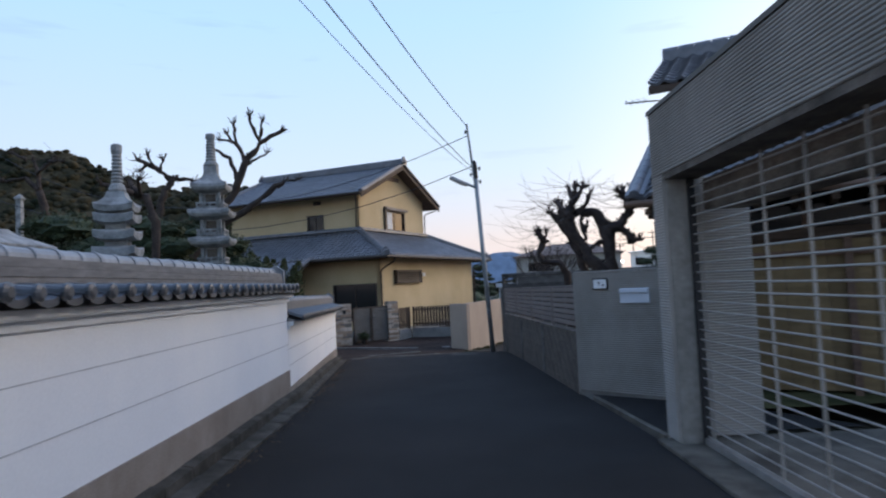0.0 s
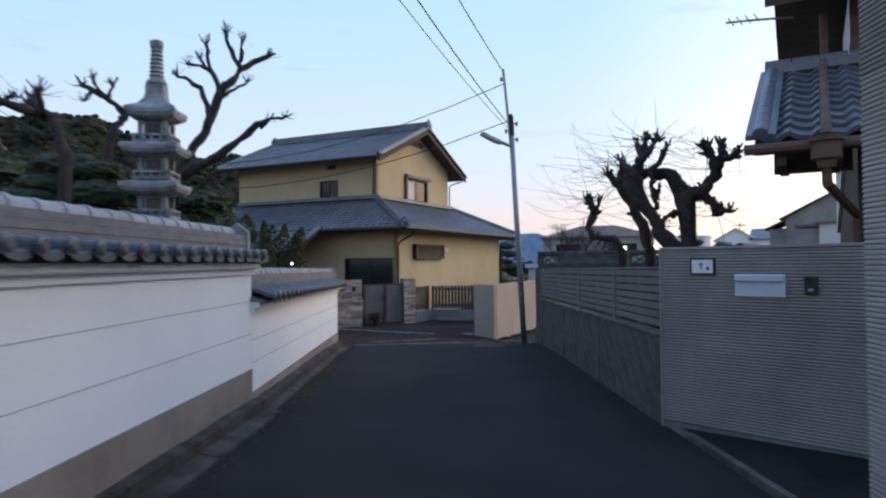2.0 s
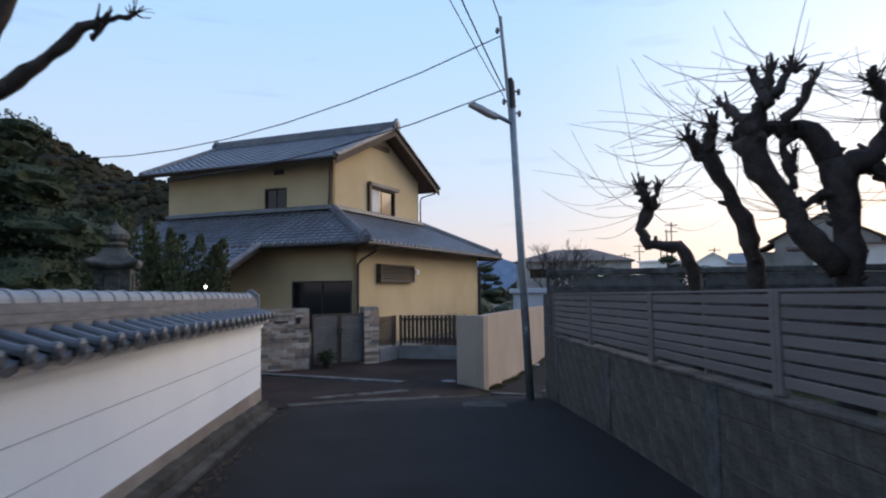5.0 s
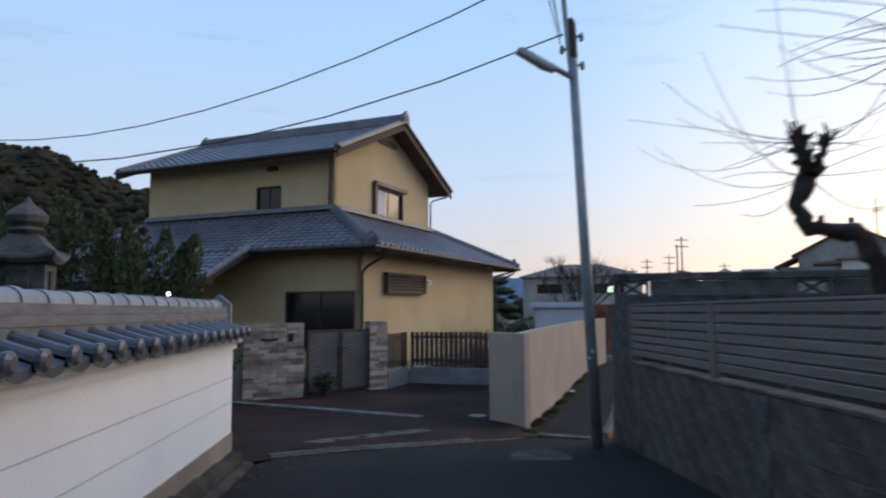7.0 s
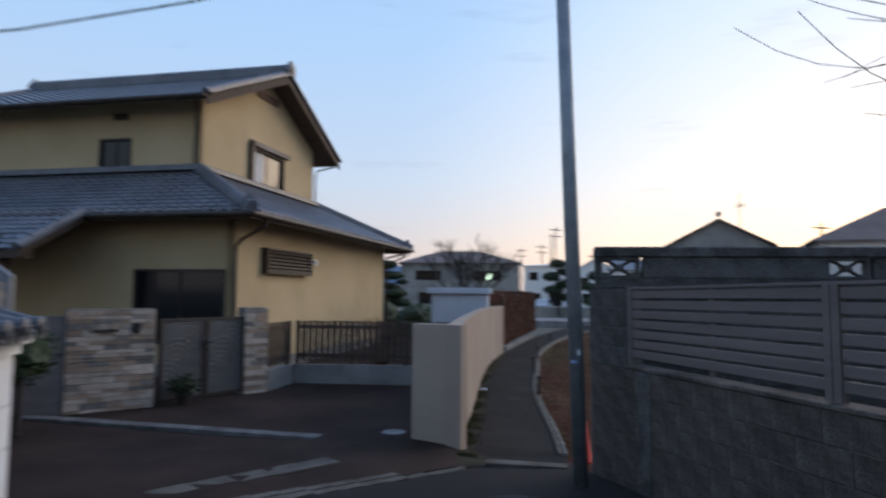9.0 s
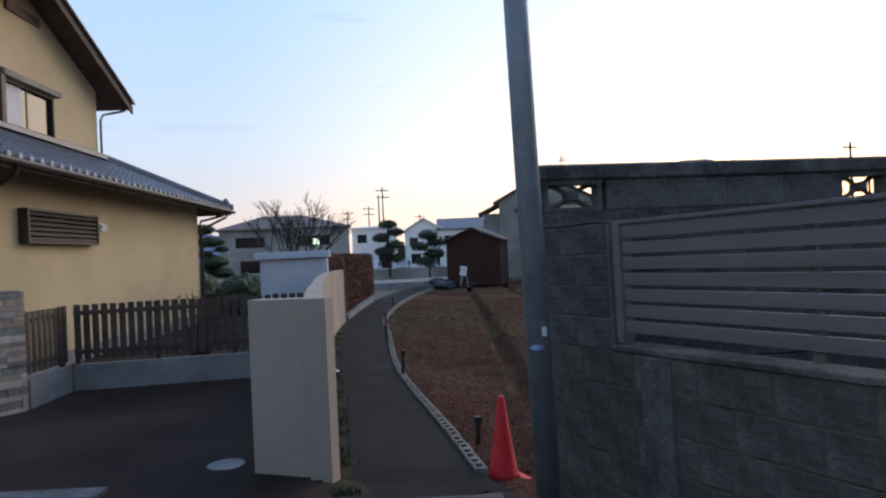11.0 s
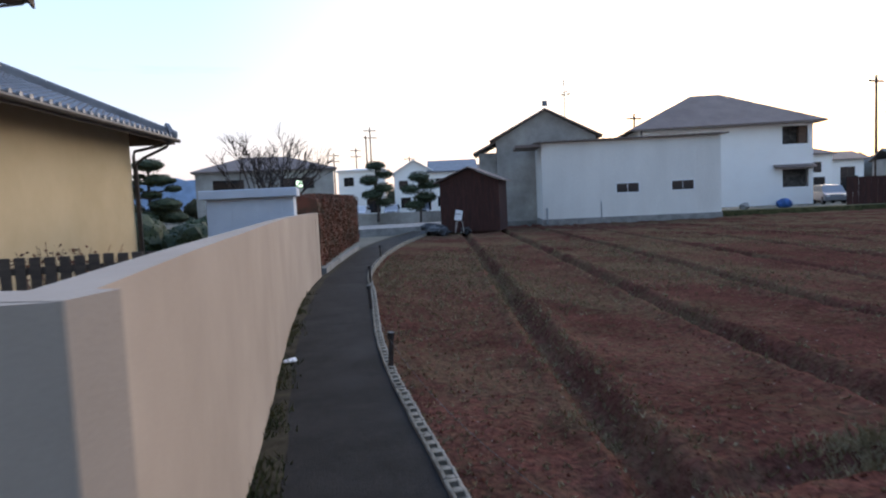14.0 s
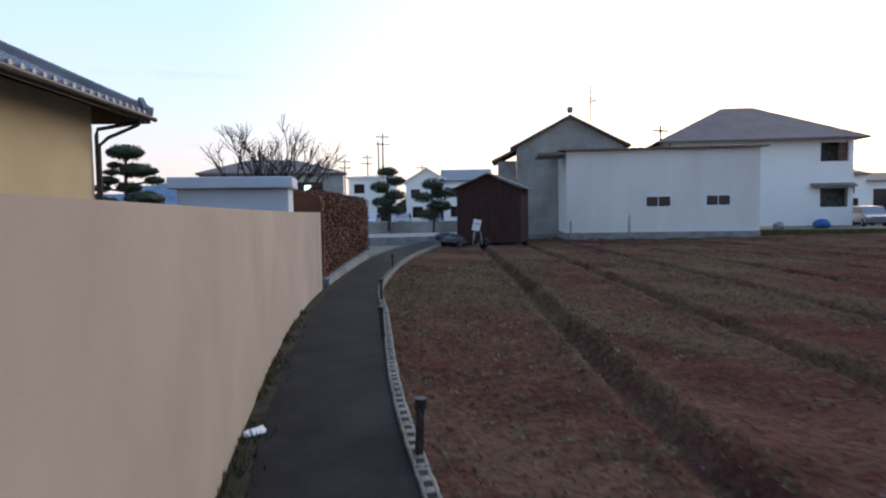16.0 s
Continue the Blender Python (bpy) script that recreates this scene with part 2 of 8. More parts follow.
M_BARN = surf("white_sheet_metal", (0.665, 0.645, 0.60), (0.75, 0.73, 0.68), 0.5, 20, 0.6, 0.05, stretch=(1, 1, 0.3), grain=0.04)
M_WHITE = surf("white_render", (0.90, 0.87, 0.82), (0.94, 0.92, 0.87), 0.5, 20, 0.85, 0.05, grain=0.04)
M_GREYWALL = surf("stained_render", (0.215, 0.20, 0.18), (0.44, 0.42, 0.38), 0.35, 15, 0.9, 0.1)
M_REDWOOD = surf("red_brown_boards", (0.036, 0.016, 0.013), (0.065, 0.026, 0.020), 2.0, 30, 0.85, 0.3, stretch=(3, 3, 0.5))
M_DARKROOF = surf("grey_brown_roof", (0.145, 0.110, 0.094), (0.205, 0.160, 0.138), 0.6, 15, 0.75, 0.2)
M_SHED = surf("pale_blue_metal", (0.50, 0.55, 0.62), (0.60, 0.64, 0.69), 1.0, 40, 0.5, 0.04, grain=0.03)
M_GLASS = glass("dark_glass", (0.012, 0.014, 0.017))
M_CURTAIN = surf("net_curtain", (0.60, 0.60, 0.58), (0.72, 0.71, 0.69), 4.0, 50, 0.9, 0.1)
M_BLACK = surf("black_plastic", (0.015, 0.015, 0.016), (0.03, 0.03, 0.03), 6.0, 60, 0.5, 0.05)
M_WIRE = surf("wire_black", (0.02, 0.022, 0.03), (0.03, 0.032, 0.04), 3.0, 30, 0.6, 0.0)
M_LAMP = glow("lit_lamp", (1.0, 0.97, 0.88), 6.0)
# distance haze painted into the mountain's base colour
M_HAZE = surf("haze_tinted_mountain", (0.26, 0.37, 0.55), (0.30, 0.41, 0.58), 0.002, 0.05, 1.0, 0.0)
M_BLUE = surf("blue_plastic", (0.03, 0.10, 0.30), (0.05, 0.14, 0.36), 4.0, 50, 0.5, 0.05)
M_PAPER = surf("white_plastic", (0.72, 0.73, 0.74), (0.82, 0.82, 0.82), 6.0, 60, 0.6, 0.05)
M_RUBBER = surf("tyre_rubber", (0.012, 0.012, 0.012), (0.022, 0.022, 0.022), 9.0, 90, 0.8, 0.1)
M_CARS = [surf("car_paint_" + n, c, c, 1.0, 30, 0.3, 0.0, spec=0.6) for n, c in
          (("white", (0.6, 0.61, 0.63)), ("silver", (0.30, 0.31, 0.33)), ("dark", (0.04, 0.045, 0.055)))]
M_LEDGE = [surf("ledge_stone_" + n, a, b, 6.0, 60, 0.9, 0.6, spread=0.22) for n, a, b in
           (("pale", (0.40, 0.32, 0.25), (0.58, 0.47, 0.375)), ("tan", (0.31, 0.215, 0.15), (0.45, 0.32, 0.23)), ("grey", (0.18, 0.155, 0.13), (0.30, 0.262, 0.225)))]


# ---------------------------------------------------------------- mesh helpers
def bx(bm, x0, x1, y0, y1, z0, z1, bevel=0.0):
    vs = [bm.verts.new((x, y, z)) for x in (x0, x1) for y in (y0, y1) for z in (z0, z1)]
    fs = [bm.faces.new([vs[i] for i in f]) for f in ((0, 1, 3, 2), (4, 6, 7, 5), (0, 4, 5, 1), (2, 3, 7, 6), (0, 2, 6, 4), (1, 5, 7, 3))]
    if bevel:
        es = {e for f in fs for e in f.edges}
        bmesh.ops.bevel(bm, geom=list(es), offset=bevel, segments=1, affect="EDGES")
    return vs


def prism(bm, poly, m, a, b):
    """A polygon in the (y, z) plane of frame m, drawn out along its x from a to b."""
    n = len(poly)
    lo = [bm.verts.new(m @ Vector((a, p[0], p[1]))) for p in poly]
    hi = [bm.verts.new(m @ Vector((b, p[0], p[1]))) for p in poly]
    for i in range(n):
        j = (i + 1) % n
        bm.faces.new((lo[i], lo[j], hi[j], hi[i]))
    bm.faces.new(lo[::-1])
    bm.faces.new(hi)


def tube(bm, pts, radii, n=8, cap=True):
    pts = [Vector(p) for p in pts]
    if not isinstance(radii, (list, tuple)):
        radii = [radii] * len(pts)
    rings = []
    side = None
    for i, p in enumerate(pts):
        d = (pts[min(i + 1, len(pts) - 1)] - pts[max(i - 1, 0)]).normalized()
        if side is None:
            side = d.orthogonal().normalized()
        side = (side - d * side.dot(d)).normalized()
        up = d.cross(side)
        rings.append([bm.verts.new(p + (side * math.cos(k * math.tau / n) + up * math.sin(k * math.tau / n)) * radii[i]) for k in range(n)])
    for a, b in zip(rings, rings[1:]):
        for k in range(n):
            bm.faces.new((a[k], a[(k + 1) % n], b[(k + 1) % n], b[k]))
    if cap:
        bm.faces.new(rings[0][::-1])
        bm.faces.new(rings[-1])


def lathe(bm, profile, n=16, centre=(0, 0), square=False):
    """Rings of (radius, z) about an upright axis; square turns them into flat-sided tiers."""
    rings = []
    for r, z in profile:
        if square:
            rings.append([bm.verts.new((centre[0] + sx * r, centre[1] + sy * r, z)) for sx, sy in ((-1, -1), (1, -1), (1, 1), (-1, 1))])
        else:
            rings.append([bm.verts.new((centre[0] + r * math.cos(k * math.tau / n), centre[1] + r * math.sin(k * math.tau / n), z)) for k in range(n)])
    for a, b in zip(rings, rings[1:]):
        for k in range(len(a)):
            j = (k + 1) % len(a)
            bm.faces.new((a[k], a[j], b[j], b[k]))
    bm.faces.new(rings[0][::-1])
    bm.faces.new(rings[-1])


def blob(bm, c, r, seed, flat=1.0, sub=2, rough=0.25):
    """A ragged clump."""
    made = bmesh.ops.create_icosphere(bm, subdivisions=sub, radius=1.0)["verts"]
    for v in made:
        k = 1 + rough * noise.noise(v.co * 2.3 + Vector((seed * 7.1, seed * 3.3, seed)))
        k += rough * 0.6 * noise.noise(v.co * 6.1 + Vector((seed, seed * 5.3, 0)))
        v.co = Vector(c) + Vector((v.co.x * r * k, v.co.y * r * k, v.co.z * r * k * flat))


def leaves(bm, c, r, count, size, rnd, flat=1.0, shell=0.55, up=0.3):
    """Small leaf blades scattered through a crown."""
    for _ in range(count):
        d = Vector((rnd.gauss(0, 1), rnd.gauss(0, 1), rnd.gauss(0, 1))).normalized()
        k = r * (shell + (1 - shell) * rnd.random())
        p = Vector(c) + Vector((d.x * k, d.y * k, d.z * k * flat))
        a = Vector((rnd.gauss(0, 1), rnd.gauss(0, 1), rnd.gauss(up, 1))).normalized() * size * rnd.uniform(0.6, 1.4)
        b = a.cross(Vector((rnd.gauss(0, 1), rnd.gauss(0, 1), rnd.gauss(0, 1)))).normalized() * size * 0.35
        bm.faces.new([bm.verts.new(q) for q in (p - a * 0.5, p + b, p + a * 0.5, p - b)])


def link(name, bm, material, smooth=False):
    me = bpy.data.meshes.new(name)
    bmesh.ops.recalc_face_normals(bm, faces=bm.faces[:])
    bm.to_mesh(me)
    bm.free()
    if material:
        me.materials.append(material)
    if smooth:
        for p in me.polygons:
            p.use_smooth = True
    return new(name, me)


def part(name, bm, material, parent, label="", smooth=False):
    ob = link(name, bm, material, smooth)
    ob.parent = parent
    if label:
        ob["label"] = label
    return ob


def shared(name, me, parent, m):
    """Another piece on the same mesh, under parent, at the local pose m."""
    ob = new(name, me)
    ob.parent = parent
    ob.matrix_local = m
    return ob


def thing(name, m, label, category, group="", kind=""):
    ob = new(name)
    ob.empty_display_size = 0.1
    ob.matrix_world = m
    return tagged(ob, label, category, group, kind)


def structure(name, bm, material, label="", smooth=False):
    return tagged(link(name, bm, material, smooth), label, kind="structure")


def along(ax, ay, bx_, by_, z=0.0):
    """Frame with x from a towards b, y to its left, z up; and the length."""
    d = Vector((bx_ - ax, by_ - ay, 0))
    m = Matrix.Translation((ax, ay, z)) @ Matrix.Rotation(math.atan2(d.y, d.x), 4, "Z")
    return m, d.length


def lerp_line(line, y):
    """x on a line of (x, y) corners at y."""
    for (xa, ya), (xb, yb) in zip(line, line[1:]):
        if y <= yb:
            return xa + (xb - xa) * (y - ya) / (yb - ya)
    return xb


LEVELS = [(-60, 0.34), (0, 0.30), (9.5, 0.24), (15, 0.13), (18.2, 0.0), (20.3, -0.20), (23, -0.34), (26, -0.42), (35, -0.46), (50, -0.62), (80, -0.66), (3000, -0.7)]


def ground_z(y):
    """Height of the ground along the walk."""
    for (ya, za), (yb, zb) in zip(LEVELS, LEVELS[1:]):
        if y <= yb:
            k = min(max((y - ya) / (yb - ya), 0), 1)
            return za + (zb - za) * k
    return -0.7


KERB = [(1.72, 19.9), (2.15, 21.2), (2.6, 22.7), (3.3, 25.1), (4.1, 27.5), (5.5, 31.2), (6.9, 35.0), (8.8, 39.0), (11.6, 44.2), (15.1, 49.8), (20.0, 56.5)]
VERGE = [(0.67, 20.26), (1.12, 21.85), (1.9, 24.4), (2.66, 26.9), (3.6, 29.8), (4.7, 32.8), (5.9, 35.6), (8.1, 40.3), (10.5, 45.1), (14.0, 51.0), (18.5, 57.0)]


def smooth_line(line, step):
    """The line of corners, rounded (Catmull-Rom) and cut into short steps."""
    pts = [Vector((*p, 0)) for p in line]
    out = []
    for i in range(len(pts) - 1):
        p0, p1, p2, p3 = pts[max(i - 1, 0)], pts[i], pts[i + 1], pts[min(i + 2, len(pts) - 1)]
        n = max(int((p2 - p1).length / step), 1)
        for k in range(n):
            t = k / n
            out.append(0.5 * ((2 * p1) + (p2 - p0) * t + (2 * p0 - 5 * p1 + 4 * p2 - p3) * t * t + (3 * p1 - p0 - 3 * p2 + p3) * t ** 3))
    out.append(pts[-1])
    return out


def strip(bm, left, right, lift, cols=2):
    """A ribbon of ground between two lines of the same count."""
    rows = []
    for a, b in zip(left, right):
        rows.append([bm.verts.new((*(a.lerp(b, k / cols)).xy, ground_z(a.lerp(b, k / cols).y) + lift)) for k in range(cols + 1)])
    for p, q in zip(rows, rows[1:]):
        for k in range(cols):
            bm.faces.new((p[k], p[k + 1], q[k + 1], q[k]))


# ---------------------------------------------------------------- ground, road, path, field
bm = bmesh.new()
xs = [-3000, -700, -250, -120, -60, -30, -15, -6, 0, 6, 15, 30, 60, 120, 250, 700, 3000]
ys = [-3000, -600, -120, -40, -10, 0, 5, 9.5, 12, 15, 18.2, 20.3, 23, 26, 30, 35, 42, 50, 60, 80, 140, 300, 800, 3000]
grid = [[bm.verts.new((x, y, ground_z(y) - 0.45)) for x in xs] for y in ys]
for a, b in zip(grid, grid[1:]):
    for k in range(len(xs) - 1):
        bm.faces.new((a[k], a[k + 1], b[k + 1], b[k]))
structure("ground", bm, M_FARGROUND, "dull brown open ground out to the horizon")

LEFT_NEAR = (-2.30, -14.0)
LEFT_STEP = (-2.377, 10.2)
LEFT_END = (-2.82, 17.23)
bm = bmesh.new()
left = [Vector((x, y, 0)) for x, y in ((-2.05, -30), (-2.05, -5), (-2.05, 0), (-2.08, 5), (-2.12, 9.5), (-2.25, 12), (-2.42, 15), (-2.62, 17.2), (-2.35, 17.9), (0.4, 19.35), (0.72, 19.6))]
right = [Vector((x, y, 0)) for x, y in ((2.2, -30), (2.2, -5), (2.2, 0), (2.2, 5), (1.95, 9.5), (1.84, 12), (1.74, 15), (1.66, 17.2), (1.64, 17.9), (1.62, 18.9), (1.62, 19.3))]
strip(bm, left, right, 0.0, 6)
structure("road", bm, M_ASPHALT, "dark smooth asphalt lane between walls")

# narrow footpath that bends along the field
ker, ver = smooth_line(KERB, 0.8), smooth_line(VERGE, 0.8)
count = 46


def resample(line, n):
    total = [0.0]
    for a, b in zip(line, line[1:]):
        total.append(total[-1] + (b - a).length)
    out = []
    for i in range(n):
        d = total[-1] * i / (n - 1)
        k = next(j for j in range(1, len(total)) if total[j] >= d - 1e-6)
        out.append(line[k - 1].lerp(line[k], (d - total[k - 1]) / max(total[k] - total[k - 1], 1e-6)))
    return out


ker_n, ver_n = resample(ker, count), resample(ver, count)
bm = bmesh.new()
strip(bm, [a.lerp(b, 0.09) for a, b in zip(ver_n, ker_n)], ker_n, 0.004, 3)
structure("pavement", bm, M_PATH, "narrow worn asphalt footpath bending along the field")
bm = bmesh.new()
strip(bm, [a.lerp(b, -0.02) for a, b in zip(ver_n, ker_n)], [a.lerp(b, 0.13 + 0.07 * noise.noise(a * 1.7)) for a, b in zip(ver_n, ker_n)], 0.010, 2)
structure("ground_verge", bm, M_VERGE, "thin grassy strip at the foot of the wall")
bm = bmesh.new()
strip(bm, [Vector((0.62, 19.62, 0)), Vector((0.72, 20.2, 0))], [Vector((1.66, 19.32, 0)), Vector((1.76, 20.0, 0))], 0.002, 2)
structure("pavement_start", bm, M_PATH, "worn asphalt where lane and footpath meet")
bm = bmesh.new()
bm.faces.new([bm.verts.new(p) for p in ((0.40, 19.34, -0.094), (0.80, 19.40, -0.116), (0.92, 20.40, -0.202), (0.55, 20.36, -0.118))])
structure("ground_verge_corner", bm, M_VERGE, "grassy corner at the end of the pink wall")

# lot in front of the ochre house
bm = bmesh.new()
pts = [(-3.0, 17.35, 0.03), (-2.3, 17.95, 0.01), (0.45, 19.4, -0.09), (0.6, 20.3, -0.11), (1.0, 22.2, -0.10), (1.8, 24.8, -0.10), (4.6, 33.0, -0.10), (8.5, 42, -0.10), (4, 52, -0.10), (-14, 52, -0.10), (-22, 24, -0.06), (-14, 18, 0.0)]
bm.faces.new([bm.verts.new(p) for p in pts])
bmesh.ops.triangulate(bm, faces=bm.faces[:])
structure("ground_lot", bm, M_LOT, "dark brownish asphalt forecourt")
bm = bmesh.new()
m, n = along(-4.9, 22.70, -0.9, 20.72)
for k in range(8):
    prism(bm, [(-0.11, -0.2), (0.11, -0.2), (0.10, -0.028), (-0.10, -0.028)], m, k * n / 8 + 0.004, (k + 1) * n / 8 - 0.004)
structure("trim_channel", bm, M_DRAIN, "pale concrete drain covers across the forecourt")
bm = bmesh.new()
m, n = along(-2.55, 17.78, 0.45, 19.42)
for k in range(14):
    z = ground_z(17.78 + 1.64 * (k + 0.5) / 14) + 0.012 + random.uniform(-0.004, 0.004)
    for y0, y1 in ((-0.14, -0.035), (0.0, 0.10)):
        prism(bm, [(y0, -0.3), (y1, -0.3), (y1, z), (y0, z)], m, k * n / 14 + 0.002, (k + 1) * n / 14 - 0.002)
structure("kerb_flush", bm, M_GUTTER, "worn flush concrete edge at the end of the lane")
bm = bmesh.new()
m, n = along(-2.3, 18.62, -0.8, 19.62)
for k in range(5):
    w = random.uniform(0.09, 0.14)
    prism(bm, [(-w, -0.2), (0.13, -0.2), (0.12, -0.006 - 0.006 * k), (-w, -0.004 - 0.006 * k)], m, k * n / 5 + 0.004, (k + 1) * n / 5 - 0.006)

structure("trim_patch", bm, M_GUTTER, "pale concrete strip beside the lane")
bm = bmesh.new()
m, n = along(0.75, 19.45, 1.5, 19.12)
prism(bm, [(-0.08, -0.3), (0.08, -0.3), (0.08, -0.07), (-0.08, -0.07)], m, 0, n)
structure("kerb_path", bm, M_GUTTER, "low concrete edge at the start of the footpath")

# field: furrowed red soil
FDIR = Vector((0.46, 0.888, 0))
FNOR = Vector((0.888, -0.46, 0))
FURROWS = [-6.68, -4.36, -1.98, 0.4, 2.8, 5.2, 7.6, 10.0, 12.4, 14.8, 17.2, 19.6, 22, 25, 28, 31]


def field_z(b, p):
    z = ground_z(p.y) - 0.11
    e = (p.x - 3.4) * 0.25 + (p.y - 21.72) * 0.968       # the headland's cross furrow
    if p.x > 3.2:
        z -= 0.13 * math.exp(-(e / 0.15) ** 4)
    for c in FURROWS if e > -0.1 or p.x < 3.2 else ():
        d = abs(b - c)
        if d < 0.75:
            z += -0.20 * math.exp(-(d / 0.16) ** 4) + 0.055 * math.exp(-((d - 0.30) / 0.11) ** 2)
    z += 0.035 * noise.noise(Vector((p.x * 1.1, p.y * 1.1, 0))) + 0.026 * noise.noise(Vector((p.x * 4.3, p.y * 4.3, 2))) + 0.022 * noise.noise(Vector((p.x * 9.7, p.y * 9.7, 5)))
    return z


bs = [-13.0 + 0.07 * k for k in range(int(13 / 0.07))] + [0.12 * k for k in range(int(13 / 0.12))] + [13 + 0.5 * k for k in range(54)]
as_ = [14.0 + 0.10 * k for k in range(208)] + [34.8 + 0.4 * k for k in range(80)]
verts, faces, rows = [], [], {}
ker_xy = [(p.x, p.y) for p in ker]
for i, a in enumerate(as_):
    for j, b in enumerate(bs):
        p = FDIR * a + FNOR * b
        if p.y < 19.05 or p.x < 1.55 or (p.y < 57 and p.x < lerp_line(ker_xy, max(p.y, 19.9)) - 0.05) or p.y > 57 + 0.1 * b:
            continue
        rows[(i, j)] = len(verts)
        verts.append((p.x, p.y, field_z(b, p)))
for (i, j), k in rows.items():
    q = [rows.get(c) for c in ((i, j), (i, j + 1), (i + 1, j + 1), (i + 1, j))]
    if None not in q:
        faces.append(q)
me = bpy.data.meshes.new("field")
me.from_pydata(verts, [], faces)
for p in me.polygons:
    p.use_smooth = True


def soil_material():
    """Red soil with drifts of pale weeds that run along the beds."""
    m = surf("field_soil", (0.063, 0.0265, 0.0195), (0.117, 0.049, 0.036), 1.1, 15, 1.0, 1.0, spec=0.0, grain=0.35)
    n, l = m.node_tree.nodes, m.node_tree.links
    b = n["Principled BSDF"]
    old = b.inputs["Base Color"].links[0].from_socket
    co = n.new("ShaderNodeTexCoord")
    mp = n.new("ShaderNodeMapping")
    mp.inputs["Rotation"].default_value = (0, 0, radians(27.4))
    mp.inputs["Scale"].default_value = (1.0, 0.22, 1.0)
    l.new(co.outputs["Object"], mp.inputs[0])
    a, c = n.new("ShaderNodeTexNoise"), n.new("ShaderNodeTexNoise")
    a.inputs["Scale"].default_value, a.inputs["Detail"].default_value = 0.8, 4.0
    c.inputs["Scale"].default_value, c.inputs["Detail"].default_value = 9.0, 5.0
    l.new(mp.outputs[0], a.inputs["Vector"])
    l.new(co.outputs["Object"], c.inputs["Vector"])
    s = n.new("ShaderNodeMath")
    s.operation = "MULTIPLY"
    l.new(a.outputs[0], s.inputs[0])
    l.new(c.outputs[0], s.inputs[1])
    r = n.new("ShaderNodeMapRange")
    r.inputs[1].default_value, r.inputs[2].default_value, r.inputs[4].default_value = 0.20, 0.36, 0.62
    l.new(s.outputs[0], r.inputs[0])
    x = n.new("ShaderNodeMix")
    x.data_type = "RGBA"
    x.inputs[7].default_value = (0.150, 0.118, 0.064, 1)
    # freshly turned by the lane, weedier towards the houses
    xyz = n.new("ShaderNodeSeparateXYZ")
    l.new(co.outputs["Object"], xyz.inputs[0])
    far = n.new("ShaderNodeMapRange")
    far.inputs[1].default_value, far.inputs[2].default_value = 22.0, 36.0
    far.inputs[3].default_value, far.inputs[4].default_value = 0.45, 1.35
    l.new(xyz.outputs[1], far.inputs[0])
    grow = n.new("ShaderNodeMath")
    grow.operation = "MULTIPLY"
    l.new(r.outputs[0], grow.inputs[0])
    l.new(far.outputs[0], grow.inputs[1])
    l.new(grow.outputs[0], x.inputs[0])
    l.new(old, x.inputs[6])
    l.new(x.outputs[2], b.inputs["Base Color"])
    b.inputs["Normal"].links[0].from_node.inputs["Distance"].default_value = 0.05
    return m


M_FIELD = specked(soil_material(), (0.24, 0.20, 0.16), 11.0, 0.17, 0.14)
me.materials.append(M_FIELD)
tagged(new("ground_field", me), "ploughed red-brown soil field with furrows and weeds", "field", kind="structure")


# ---------------------------------------------------------------- walls beside the lane
def half_round(bm, m, a, b, r, y, z, n=6, drop=0.0):
    """A half pipe along x of frame m."""
    rows = []
    for x in (a, b):
        rows.append([bm.verts.new(m @ Vector((x, y + r * math.cos(k * math.pi / n), z + r * math.sin(k * math.pi / n) - (drop if x == b else 0)))) for k in range(n + 1)])
    for k in range(n):
        bm.faces.new((rows[0][k], rows[0][k + 1], rows[1][k + 1], rows[1][k]))
    bm.faces.new(rows[0])
    bm.faces.new(rows[1][::-1])


def eave_tile_mesh(z0, z1):
    """One round cover tile with its end disc, and the pan beside it with a scalloped lip."""
    bm = bmesh.new()
    y0, y1 = -0.225, 0.06
    ring = []
    for y, z in ((y0, z0), (y1, z1)):
        ring.append([bm.verts.new((0.047 * math.cos(k * math.pi / 6), y, z + 0.047 * math.sin(k * math.pi / 6))) for k in range(7)])
    for k in range(6):
        bm.faces.new((ring[0][k], ring[0][k + 1], ring[1][k + 1], ring[1][k]))
    disc = []
    for y, r in ((y0 + 0.012, 0.052), (y0 - 0.012, 0.052), (y0 - 0.026, 0.030)):
        disc.append([bm.verts.new((r * math.cos(k * math.tau / 12), y, z0 + 0.008 + r * math.sin(k * math.tau / 12))) for k in range(12)])
    for a, b in zip(disc, disc[1:]):
        for k in range(12):
            bm.faces.new((a[k], a[(k + 1) % 12], b[(k + 1) % 12], b[k]))
    bm.faces.new(disc[-1])
    pan = []
    for y, z in ((y0 + 0.02, z0 - 0.055), (y0 + 0.02, z0 - 0.01), (y1, z1 - 0.01)):
        pan.append([bm.verts.new((0.03 + 0.19 * k / 6, y, z - 0.022 * math.sin(k * math.pi / 6))) for k in range(7)])
    for a, b in zip(pan, pan[1:]):
        for k in range(6):
            bm.faces.new((a[k], a[k + 1], b[k + 1], b[k]))
    bmesh.ops.recalc_face_normals(bm, faces=bm.faces[:])
    me = bpy.data.meshes.new("eave_tile")
    bm.to_mesh(me)
    bm.free()
    # same tile as the ridge, in the copy coloured darker for shade
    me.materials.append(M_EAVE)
    return me


